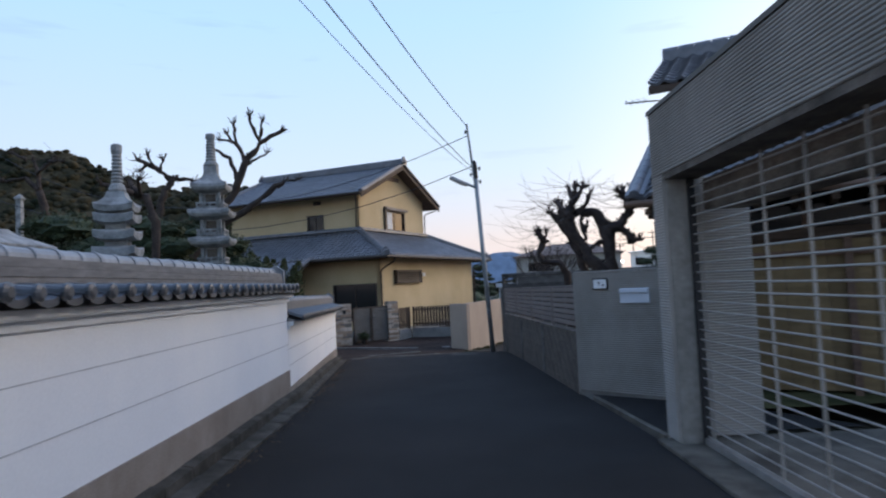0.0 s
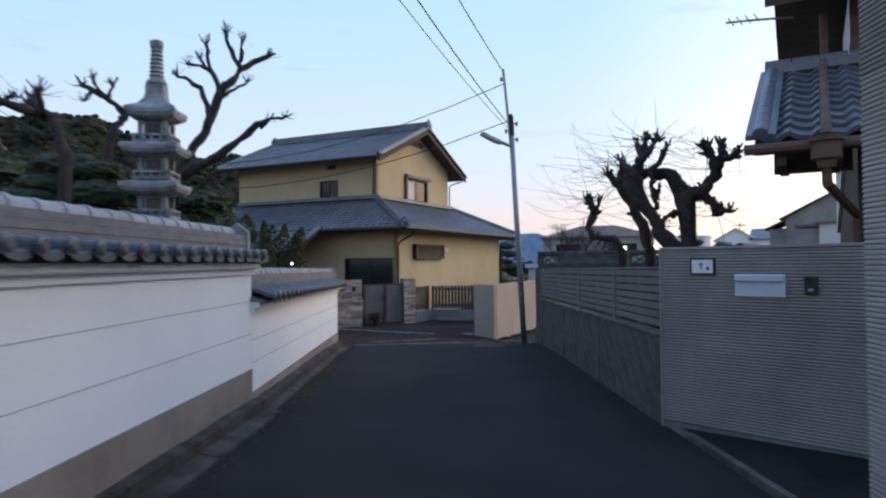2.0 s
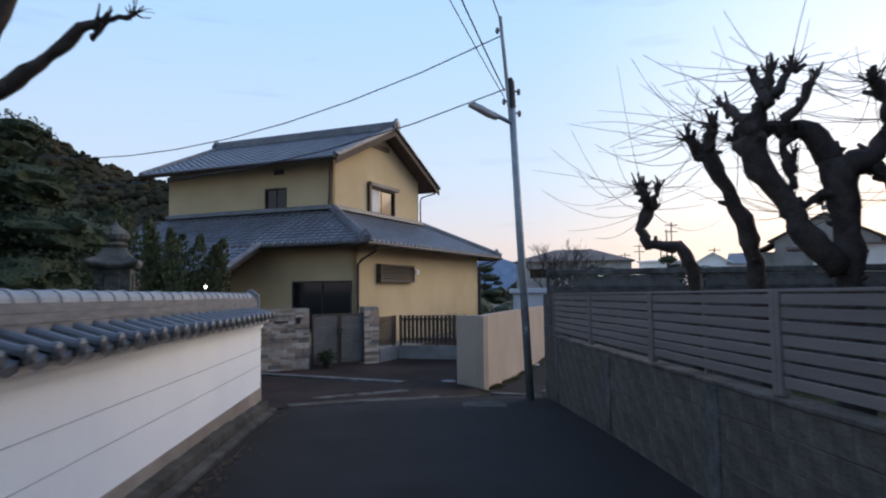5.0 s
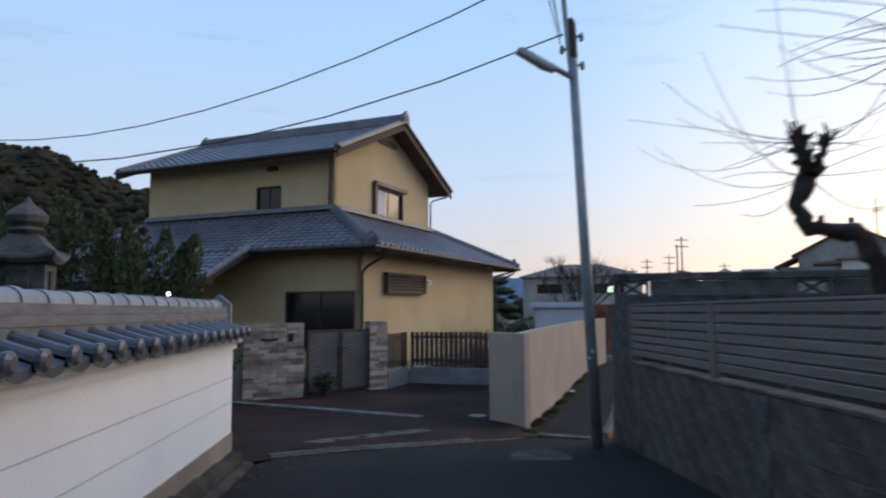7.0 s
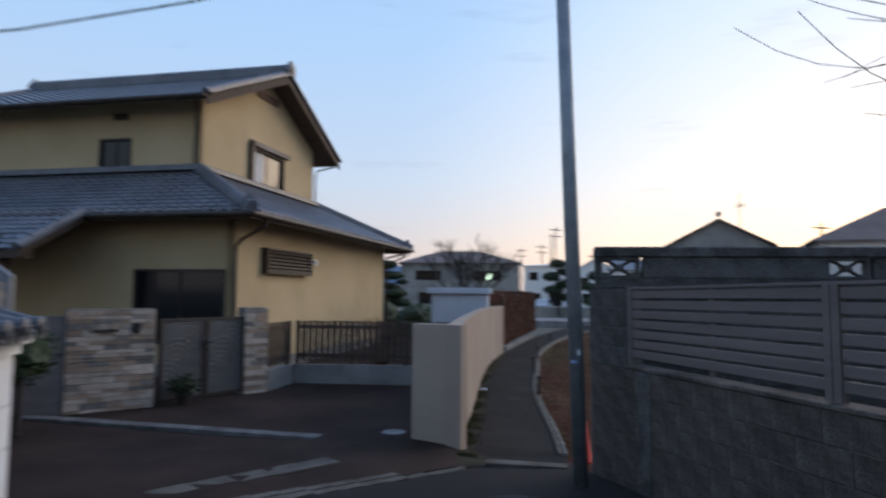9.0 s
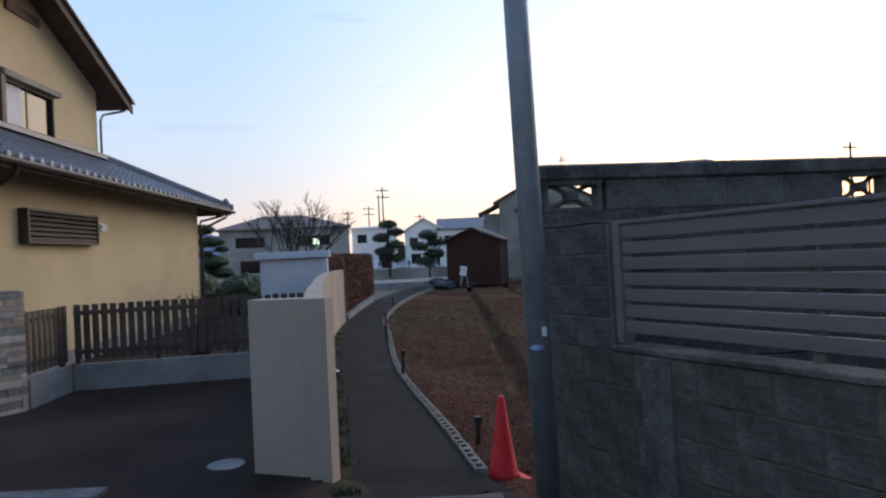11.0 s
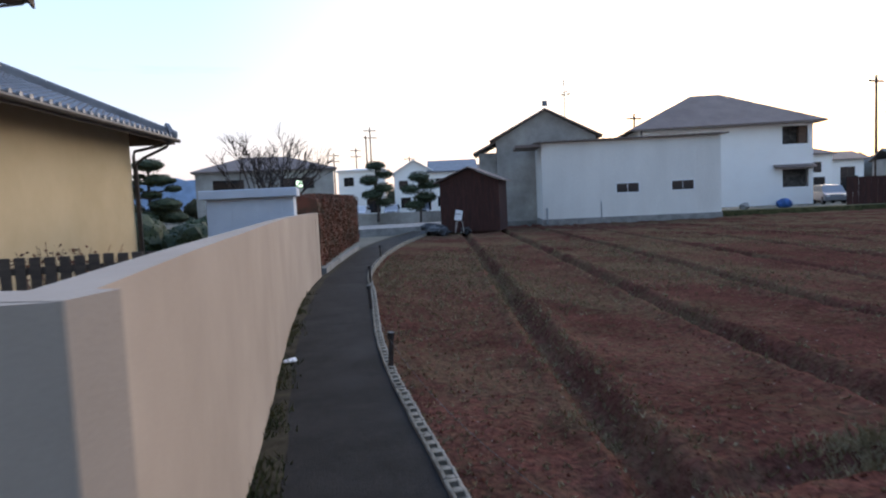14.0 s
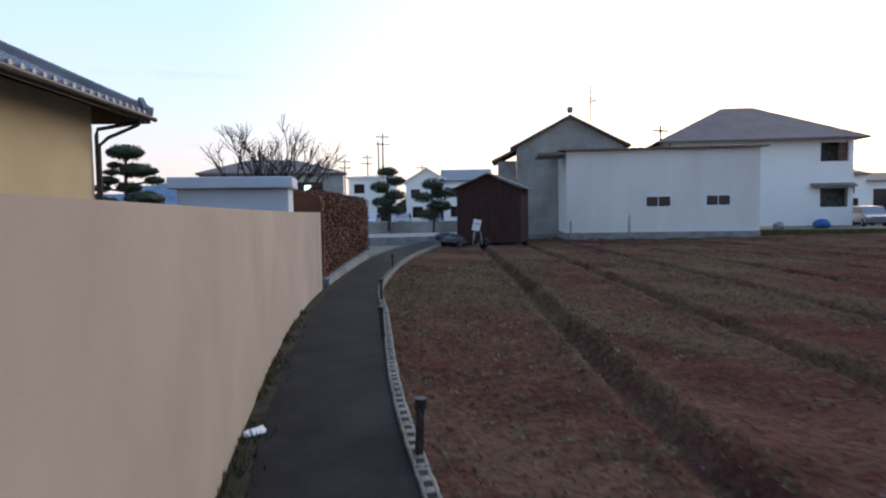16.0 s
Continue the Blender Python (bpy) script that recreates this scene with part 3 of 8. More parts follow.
def ridge_tile_mesh():
    bm = bmesh.new()
    half_round(bm, Matrix(), 0, 0.27, 0.074, 0, 0, 8, 0.0)
    half_round(bm, Matrix(), 0.235, 0.285, 0.084, 0, -0.002, 8)
    bmesh.ops.recalc_face_normals(bm, faces=bm.faces[:])
    me = bpy.data.meshes.new("ridge_tile")
    bm.to_mesh(me)
    bm.free()
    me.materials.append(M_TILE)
    return me


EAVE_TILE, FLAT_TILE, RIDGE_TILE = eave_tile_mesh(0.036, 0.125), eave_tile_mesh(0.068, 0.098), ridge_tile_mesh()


def tiled_wall(name, a, b, top, foot, plinth, label, fall=0.0):
    """White plaster wall under a small tiled roof. foot: where the plaster ends; plinth: the base below it."""
    m, n = along(*a, *b)
    w = thing(name, m @ pose(0, 0, 0, 0, fall, 0), label, "wall", kind="structure")
    i = Matrix()
    bm = bmesh.new()
    prism(bm, [(0.0, foot), (0.0, top), (0.32, top), (0.32, foot)], i, 0, n)
    part("plaster", bm, M_PLASTER, w)
    for z in ((1.09, 1.45) if foot > 0.6 else (0.77, 1.02)):
        bm = bmesh.new()
        prism(bm, [(-0.003, z), (-0.003, z + 0.008), (0.01, z + 0.008), (0.01, z)], i, 0, n)
        part("joint_line", bm, M_LINE, w, "thin grey joint line")
    bm = bmesh.new()
    prism(bm, [(-0.012, -0.4), (-0.012, foot - 0.002), (0.31, foot - 0.002), (0.31, -0.4)], i, 0, n)
    part("plinth", bm, plinth, w)
    bm = bmesh.new()
    prism(bm, [(-0.03, top), (-0.03, top + 0.058), (-0.085, top + 0.062), (-0.095, top + 0.075), (-0.095, top + 0.122), (0.42, top + 0.122), (0.42, top + 0.062), (0.35, top + 0.058), (0.35, top)], i, -0.03, n + 0.03)
    part("eave_moulding", bm, M_PLASTER, w, "white plaster eave moulding")
    bm = bmesh.new()
    prism(bm, [(-0.16, top + 0.126), (0.06, top + 0.198), (0.26, top + 0.198), (0.48, top + 0.126)], i, -0.05, n + 0.05)
    part("roof_bed", bm, M_RIDGE, w)
    for k in range(4):
        bm = bmesh.new()
        d = 0.006 * (k % 2)
        prism(bm, [(0.045 + d, top + 0.200 + 0.058 * k), (0.045 + d, top + 0.256 + 0.058 * k), (0.275 - d, top + 0.256 + 0.058 * k), (0.275 - d, top + 0.200 + 0.058 * k)], i, 0.0 + 0.02 * k, n - 0.02 * k)
        part("ridge_course", bm, M_RIDGE, w)
    step = 0.265
    for k in range(int(n / step)):
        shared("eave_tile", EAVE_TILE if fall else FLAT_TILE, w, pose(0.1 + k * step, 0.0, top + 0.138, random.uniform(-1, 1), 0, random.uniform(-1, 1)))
    for k in range(int((n - 0.1) / 0.262)):
        shared("ridge_tile", RIDGE_TILE, w, pose(0.02 + k * 0.262, 0.16 + random.uniform(-0.004, 0.004), top + 0.430, random.uniform(-2, 2), random.uniform(-0.8, 0.8), random.uniform(-0.8, 0.8)))
    bm = bmesh.new()
    prism(bm, [(0.03, top + 0.20), (0.03, top + 0.47), (0.16, top + 0.57), (0.29, top + 0.47), (0.29, top + 0.20)], i, n - 0.02, n + 0.045)
    part("end_tile", bm, M_TILE, w, "grey ornamental ridge-end tile")
    return w


tiled_wall("wall_temple_high", LEFT_NEAR, LEFT_STEP, 1.752, 0.71, M_PLINTH, "white plaster wall with a grey tiled coping and tan plinth")
tiled_wall("wall_temple_low", LEFT_STEP, LEFT_END, 1.322, 0.45, M_PLINTH, "lower white plaster wall with a grey tiled coping", 0.5)
m, n = along(-3.16, 17.29, -9.0, 18.6)
bm = bmesh.new()
prism(bm, [(0, -0.3), (0, 1.3), (-0.2, 1.3), (-0.2, -0.3)], m, 0.02, n)
structure("wall_temple_return", bm, M_GREYWALL, "grey rendered return wall")

# stepped concrete base and gutter along the temple wall
for (a, b), zk in (((LEFT_NEAR, LEFT_STEP), 0.22), ((LEFT_STEP, LEFT_END), 0.10)):
    m, n = along(*a, *b)
    k = int(n / 0.6)
    bm = bmesh.new()
    for q in range(k):
        y = a[1] + (b[1] - a[1]) * (q + 0.5) / k
        g = ground_z(y)
        j = random.uniform(-0.006, 0.006)
        prism(bm, [(-0.014, g - 0.3), (-0.014, g + 0.15 + j), (-0.12, g + 0.13 + j), (-0.14, g - 0.3)], m, q * n / k + 0.004, (q + 1) * n / k - 0.004)
        prism(bm, [(-0.15, g - 0.3), (-0.15, g + 0.05 - j), (-0.33 if b == LEFT_STEP else -0.24, g + 0.025 - j), (-0.35 if b == LEFT_STEP else -0.26, g - 0.3)], m, q * n / k + 0.006, (q + 1) * n / k - 0.006)
    structure("kerb_gutter", bm, M_STEP, "mossy stepped concrete gutter edge")


# ribbed siding wall, set at an angle, with nameplate, letterbox and intercom
def ribbed(bm, m, n, z0, z1, thick, pitch=0.028, depth=0.010):
    poly = []
    k = int((z1 - z0) / pitch)
    h = (z1 - z0) / k
    for q in range(k):
        z = z0 + q * h
        poly += [(0.0, z), (-depth, z + h * 0.30), (-depth, z + h * 0.70), (0.0, z + h * 0.92)]
    poly += [(thick, z1), (thick, z0)]
    prism(bm, poly, m, 0, n)


SID_A, SID_B = (1.91, 9.53), (3.35, 8.11)
m, n = along(*SID_A, *SID_B)
wall = thing("wall_siding", m, "pale grey ribbed siding wall beside the house entrance", "wall", kind="structure")
bm = bmesh.new()
ribbed(bm, Matrix(), n, 0.31, 1.955, 0.16)
part("siding", bm, M_SIDING, wall)
bm = bmesh.new()
bx(bm, -0.012, n, -0.018, 0.175, 1.957, 1.985, 0.004)
part("coping", bm, M_SIDING, wall)
bm = bmesh.new()
bx(bm, -0.018, 0.0, -0.014, 0.165, 0.25, 1.955)
part("corner_bead", bm, M_SIDING, wall, "pale metal corner bead")
bm = bmesh.new()
bx(bm, 0.0, n, 0.012, 0.15, 0.0, 0.308)
part("footing", bm, M_CONCRETE, wall)
plate = thing("nameplate", m @ pose(0.31, -0.008, 1.72), "white nameplate in a black frame on the siding wall", "nameplate")
bm = bmesh.new()
bx(bm, 0, 0.235, -0.022, 0, 0, 0.16, 0.004)
part("frame", bm, M_BLACK, plate)
bm = bmesh.new()
bx(bm, 0.018, 0.217, -0.027, -0.0225, 0.018, 0.142)
part("panel", bm, M_PAPER, plate)
bm = bmesh.new()
for x0, x1, z0, z1 in ((0.09, 0.125, 0.085, 0.11), (0.10, 0.115, 0.06, 0.08), (0.155, 0.185, 0.045, 0.075)):
    bx(bm, x0, x1, -0.0295, -0.0275, z0, z1)
part("writing", bm, M_RIDGE, plate, "small unreadable grey characters")["kind"] = "stuff"
box = thing("letterbox", m @ pose(0.72, -0.008, 1.53), "silver grey letterbox slot plate on the siding wall", "letterbox")
bm = bmesh.new()
bx(bm, 0, 0.43, -0.02, 0, 0, 0.20, 0.006)
part("plate", bm, M_SHED, box)
bm = bmesh.new()
bx(bm, 0.006, 0.424, -0.045, -0.021, 0.135, 0.195, 0.008)
part("flap", bm, M_SHED, box)
com = thing("intercom", m @ pose(1.30, -0.008, 1.56), "small dark intercom on the siding wall", "intercom")
bm = bmesh.new()
bx(bm, 0, 0.105, -0.03, 0, 0, 0.155, 0.008)
part("body", bm, M_BLACK, com)
bm = bmesh.new()
tube(bm, [(0.052, -0.031, 0.115), (0.052, -0.036, 0.115)], 0.018, 10)
part("lens", bm, M_GLASS, com)
bm = bmesh.new()
bx(bm, 0.03, 0.075, -0.034, -0.031, 0.03, 0.055)
part("button", bm, M_POLE, com)

# entrance apron with its light kerb
bm = bmesh.new()
for p in ([(2.02, 9.35), (2.24, 6.72), (4.2, 6.72), (3.4, 8.1)],):
    bm.faces.new([bm.verts.new((x, y, ground_z(y) + 0.035)) for x, y in p])
structure("pavement_entrance", bm, M_PATH, "dark gravelly concrete apron by the entrance")
bm = bmesh.new()
m2, n2 = along(2.21, 6.75, 2.02, 9.1)
for k in range(4):
    prism(bm, [(-0.04, 0.0), (0.04, 0.0), (0.035, 0.285), (-0.035, 0.285)], m2, k * n2 / 4 + 0.004, (k + 1) * n2 / 4 - 0.004)
structure("kerb_entrance", bm, M_GUTTER, "pale concrete kerb strip beside the lane")

# ---- block wall with slat fence
BLK_A, BLK_B = (1.915, 9.56), (1.61, 18.79)
MB, NB = along(*BLK_A, *BLK_B)          # local y points away from the house, to the lane
MB = MB @ pose(0, 0, 0.095, 0, 0.62, 0)  # the courses fall a little with the lane


def block_mesh(l, h, d):
    bm = bmesh.new()
    bx(bm, 0.001, l - 0.001, -d, 0, 0.004, h - 0.004, 0.003)
    for v in bm.verts:
        v.co += Vector((0, 0.005 * noise.noise(v.co * 9), 0))
    me = bpy.data.meshes.new("block")
    bmesh.ops.recalc_face_normals(bm, faces=bm.faces[:])
    bm.to_mesh(me)
    bm.free()
    return me


wall = thing("wall_block", MB, "sooty concrete block wall with a grey slat fence in front", "wall", kind="structure")
BL, BH = 0.40, 0.19
full, half, thin = block_mesh(BL, BH, 0.05), block_mesh(BL / 2, BH, 0.05), block_mesh(BL, BH, 0.05)
full.materials.append(M_BLOCK2)
half.materials.append(M_BLOCK2)
thin.materials.append(M_BLOCK)
# lower courses, in front
bm = bmesh.new()
for k in range(12):
    y = BLK_A[1] + (BLK_B[1] - BLK_A[1]) * (k + 0.5) / 12
    bx(bm, NB * k / 12, NB * (k + 1) / 12 - 0.001, -0.17, -0.004, ground_z(y) - 0.3, 1.0)
part("core", bm, M_BLOCK2, wall)
for c in range(6):
    z = 1.0 - BH * (c + 1)
    x = -(BL / 2) * (c % 2)
    while x < NB - 0.1:
        y = BLK_A[1] + x * (BLK_B[1] - BLK_A[1]) / NB
        if z + BH > ground_z(y) - 0.02:
            if x < 0:
                shared("block", half, wall, pose(0, random.uniform(-0.003, 0.003), z))
            elif x + BL > NB + 0.02:
                shared("block", half, wall, pose(x, 0, z))
            else:
                shared("block", full, wall, pose(x, random.uniform(-0.003, 0.003), z))
        x += BL
bm = bmesh.new()
bx(bm, 0, NB - 0.68, -0.18, 0.010, 1.003, 1.035, 0.006)
part("ledge", bm, M_BLOCK2, wall, "thin mortar ledge under the fence")
# full-height end beyond the fence
bm = bmesh.new()
bx(bm, NB - 0.675, NB - 0.001, -0.17, -0.005, 1.0005, 1.69)
part("core", bm, M_MORTAR, wall)
for c in range(4):
    z = 1.0 + 0.175 * c
    for k, (x, l) in enumerate(((NB - 0.67, BL), (NB - 0.27, 0.27)) if c % 2 else ((NB - 0.67, 0.27), (NB - 0.4, BL))):
        b = shared("block", thin, wall, pose(x, 0, z) @ Matrix.Diagonal((l / BL, 1, 0.92, 1)))
# pilasters of the lower wall
for x in (2.7, 5.4, 8.15):
    bm = bmesh.new()
    bx(bm, x, x + 0.2, -0.02, 0.014, -0.1, 0.995, 0.006)
    part("pilaster", bm, M_BLOCK, wall)


def openwork_mesh():
    """A pierced block: a frame with four curved bars that leave a flower of holes."""
    bm = bmesh.new()
    l, h, d = 0.39, 0.21, 0.11
    bx(bm, 0, l, -d, 0, 0, 0.028)
    bx(bm, 0, l, -d, 0, h - 0.028, h)
    bx(bm, 0, 0.03, -d, 0, 0.0285, h - 0.0285)
    bx(bm, l - 0.03, l, -d, 0, 0.0285, h - 0.0285)
    for sx in (-1, 1):
        for sz in (-1, 1):
            pts = [(l / 2 + sx * (0.012 + 0.15 * t), -d / 2, h / 2 + sz * (0.078 * math.sin(t * math.pi * 0.55))) for t in (0, 0.25, 0.5, 0.75, 1.0)]
            tube(bm, pts, [0.022, 0.019, 0.018, 0.019, 0.024], 6)
    bx(bm, l / 2 - 0.045, l / 2 + 0.045, -d + 0.005, -0.005, h / 2 - 0.035, h / 2 + 0.035, 0.015)
    me = bpy.data.meshes.new("openwork_block")
    bmesh.ops.recalc_face_normals(bm, faces=bm.faces[:])
    bm.to_mesh(me)
    bm.free()
    me.materials.append(M_BLOCK)
    return me


OPEN_BLOCK = openwork_mesh()
bm = bmesh.new()
bx(bm, NB - 0.615, NB - 0.004, -0.168, -0.002, 1.702, 1.715, 0.004)
part("coping", bm, M_BLOCK, wall, "rough dark mortar coping")

# garden wall that runs back from the lane's end, with pierced blocks in its top course
MR, NR = along(1.675, 18.80, 1.675 + 0.95 * 12, 18.80 - 0.31 * 12)
wall = thing("wall_garden", MR, "tall sooty concrete block wall with pierced blocks under its coping", "wall", kind="structure")
bm = bmesh.new()
bx(bm, 0, NR, 0.005, 0.10, -0.4, 1.8075)
part("core", bm, M_BLOCK, wall)
rear = block_mesh(0.40, 0.20, 0.03)
rear.materials.append(M_BLOCK)
for c in range(8):
    for q in range(int(NR / 0.40)):
        shared("block", rear, wall, pose(q * 0.40 + 0.2 * (c % 2), 0.004, 1.80 - 0.20 * (c + 1)))
topb = block_mesh(0.424, 0.20, 0.11)
topb.materials.append(M_BLOCK)
for q in range(int(NR / 0.42)):
    if q in (0, 5):
        shared("openwork_block", OPEN_BLOCK, wall, pose(q * 0.42 + 0.03, 0.11, 1.803) @ Matrix.Diagonal((1, 1, 0.95, 1)))
    else:
        shared("block", topb, wall, pose(q * 0.42 + 0.03, 0.11, 1.803))
bm = bmesh.new()
bx(bm, -0.005, 0.028, -0.005, 0.11, 1.803, 2.003, 0.004)
part("end_block", bm, M_BLOCK, wall)
bm = bmesh.new()
bx(bm, -0.012, NR, -0.015, 0.13, 2.005, 2.108, 0.014)
part("coping", bm, M_BLOCK, wall, "rough dark mortar coping")

fence = thing("slat_fence", MB @ pose(0, 0.0, 1.05), "grey-brown composite slat fence on the block wall", "fence")
edges = [0.02, 1.94, 4.14, 6.34, NB - 0.69]
SL = 0.0842
for a, b in zip(edges, edges[1:]):
    for x in (a, b - 0.06):
        bm = bmesh.new()
        bx(bm, x, x + 0.055, -0.075, -0.018, -0.005, 0.64, 0.004)
        part("post", bm, M_SLAT, fence)
    for q in range(7):
        bm = bmesh.new()
        bx(bm, a + 0.057, b - 0.062, -0.055, -0.03, 0.052 + q * SL, 0.052 + q * SL + 0.064, 0.003)
        part("slat", bm, M_SLAT, fence)
    bm = bmesh.new()
    bx(bm, (a + b) / 2 - 0.02, (a + b) / 2 + 0.02, -0.08, -0.0565, 0.0, 0.63)
    part("stay", bm, M_SLAT, fence)
bm = bmesh.new()
bx(bm, 0.04, NB - 0.69, -0.07, -0.02, 0.632, 0.652, 0.003)
part("top_rail", bm, M_SLAT, fence)


# ---- garage: siding-clad portal with a pipe shutter
G = thing("garage", pose(2.2, 0, 0), "pale grey siding-clad carport portal with a see-through pipe shutter", "garage")
mw, _ = along(0, 6.68, 0, -9.0)      # x runs back towards the walker, y to the right of the lane
bm = bmesh.new()
ribbed(bm, mw, 15.6, 2.86, 3.50, 0.35)
part("beam", bm, M_SIDING, G)
bm = bmesh.new()
prism(bm, [(-0.02, 3.502), (-0.02, 3.545), (0.37, 3.545), (0.37, 3.502)], mw, -0.03, 15.6)
part("coping", bm, M_BRONZE, G, "thin dark metal coping")
bm = bmesh.new()
ribbed(bm, mw, 0.30, 0.27, 2.858, 0.35)
part("pier", bm, M_PORTAL, G)
bm = bmesh.new()
prism(bm, [(0.03, 0.2), (0.03, 2.856), (0.34, 2.856), (0.34, 0.2)], mw, 0.302, 0.315)
part("reveal", bm, M_GREYWALL, G, "smooth grey reveal")
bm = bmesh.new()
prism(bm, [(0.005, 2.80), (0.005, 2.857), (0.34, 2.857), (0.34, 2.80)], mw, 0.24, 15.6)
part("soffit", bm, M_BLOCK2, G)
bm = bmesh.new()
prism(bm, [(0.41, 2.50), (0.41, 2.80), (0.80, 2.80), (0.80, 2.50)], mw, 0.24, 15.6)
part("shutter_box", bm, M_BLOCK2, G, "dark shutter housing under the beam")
bm = bmesh.new()
prism(bm, [(0.22, 0.25), (0.22, 2.80), (0.28, 2.80), (0.28, 0.25)], mw, 0.318, 0.36)
part("guide_rail", bm, M_BLACK, G, "black shutter guide rail")
for k in range(27):
    z = 0.36 + k * 0.0905
    bm = bmesh.new()
    tube(bm, [mw @ Vector((0.34, 0.25, z)), mw @ Vector((11.0, 0.25, z))], 0.0085, 8)
    part("pipe", bm, M_STEEL, G)
for x in (1.75, 2.35, 3.0, 3.8, 4.6, 5.4, 6.2, 7.0, 7.8, 8.6, 9.4, 10.2):
    bm = bmesh.new()
    prism(bm, [(0.238, 0.31), (0.238, 2.79), (0.262, 2.79), (0.262, 0.31)], mw, x, x + 0.008)
    part("strap", bm, M_STEEL, G)
bm = bmesh.new()
prism(bm, [(0.22, 0.287), (0.22, 0.345), (0.28, 0.345), (0.28, 0.287)], mw, 0.362, 11)
part("bottom_rail", bm, M_STEEL, G)
# inside: siding side wall, floor, back garden wall
m3, n3 = along(2.56, 6.66, 3.13, 6.63)
bm = bmesh.new()
ribbed(bm, m3, n3, 0.28, 2.86, 0.10)
structure("wall_garage_side", bm, M_PORTAL, "pale ribbed side wall inside the carport")
bm = bmesh.new()
bx(bm, 2.22, 8.5, -9, 6.6, 0.0, 0.285)
structure("floor_garage", bm, M_GUTTER, "smooth grey concrete carport floor")
bm = bmesh.new()
bx(bm, 2.06, 2.215, -9, 6.6, 0.0, 0.30, 0.01)
structure("kerb_garage", bm, M_GUTTER, "pale concrete threshold along the lane")


# ---------------------------------------------------------------- pink wall, verge kerb
wall = thing("wall_pink", Matrix(), "pinkish beige stucco wall curving along the footpath", "wall", kind="structure")
line = [p for p in smooth_line(VERGE, 0.12) if p.y <= 35.2]
bm = bmesh.new()
lo_o, hi_o, lo_i, hi_i = [], [], [], []
for i, p in enumerate(line):
    d = (line[min(i + 1, len(line) - 1)] - line[max(i - 1, 0)]).normalized()
    q = p + Vector((-d.y, d.x, 0)) * 0.16
    top = 1.27 - 0.08 * i / (len(line) - 1)
    for rows, pt, z in ((lo_o, p, ground_z(p.y) - 0.3), (hi_o, p, top), (lo_i, q, -0.3), (hi_i, q, top)):
        rows.append(bm.verts.new((pt.x, pt.y, z)))
for a, b in ((lo_o, hi_o), (hi_o, hi_i), (hi_i, lo_i)):
    for k in range(len(line) - 1):
        bm.faces.new((a[k], a[k + 1], b[k + 1], b[k]))
bm.faces.new((lo_o[0], hi_o[0], hi_i[0], lo_i[0]))
bm.faces.new((lo_o[-1], hi_o[-1], hi_i[-1], lo_i[-1]))
part("curved_run", bm, M_PINK, wall, smooth=True).data.set_sharp_from_angle(angle=radians(40))
m, n = along(0.67, 20.26, 0.17, 20.66)
bm = bmesh.new()
prism(bm, [(0.003, -0.5), (0.003, 1.272), (-0.16, 1.272), (-0.16, -0.5)], m, -0.003, n)
part("return", bm, M_PINK, wall)
p, q = line[-5], line[-4]
m, n = along(p.x, p.y, q.x, q.y)
bm = bmesh.new()
prism(bm, [(-0.0025, ground_z(p.y) - 0.1), (-0.0025, 1.19), (0.004, 1.19), (0.004, ground_z(p.y) - 0.1)], m, 0.0, 0.012)
part("joint_line", bm, M_PLINTH, wall, "thin grey movement joint")
p, q = line[-9], line[-1]
m, n = along(p.x + 0.004, p.y, q.x + 0.004, q.y)
bm = bmesh.new()
prism(bm, [(-0.004, -0.8), (-0.004, 1.195), (0.165, 1.195), (0.165, -0.8)], m, n - 0.01, n + 0.02)
part("end_pier", bm, M_PINK, wall)

# low kerb of pierced blocks between path and field
kerb_mesh = bmesh.new()
bx(kerb_mesh, 0.004, 0.196, -0.052, -0.026, -0.25, 0.0, 0.006)
bx(kerb_mesh, 0.004, 0.196, 0.026, 0.052, -0.25, 0.0, 0.006)
bx(kerb_mesh, 0.004, 0.055, -0.0255, 0.0255, -0.25, -0.002)
bx(kerb_mesh, 0.145, 0.196, -0.0255, 0.0255, -0.25, -0.002)
bx(kerb_mesh, 0.0555, 0.1445, -0.0255, 0.0255, -0.25, -0.07)
bmesh.ops.recalc_face_normals(kerb_mesh, faces=kerb_mesh.faces[:])
kme = bpy.data.meshes.new("kerb_block")
kerb_mesh.to_mesh(kme)
kerb_mesh.free()
kme.materials.append(surf("kerb_block", (0.12, 0.11, 0.085), (0.29, 0.27, 0.22), 4.0, 60, 0.92, 0.5, spread=0.18))
kerb = thing("kerb_field", Matrix(), "row of small pale concrete blocks edging the footpath", "kerb", kind="structure")
fine = resample(ker, 230)
for a, b in zip(fine, fine[1:]):
    m, n = along(a.x, a.y, b.x, b.y, ground_z(a.y) + 0.03 + random.uniform(-0.008, 0.006))
    shared("kerb_block", kme, kerb, m @ pose(0, -0.05, 0, random.uniform(-2, 2), random.uniform(-1, 1), random.uniform(-2, 2)) @ Matrix.Diagonal((n / 0.2, 1, 1, 1)))


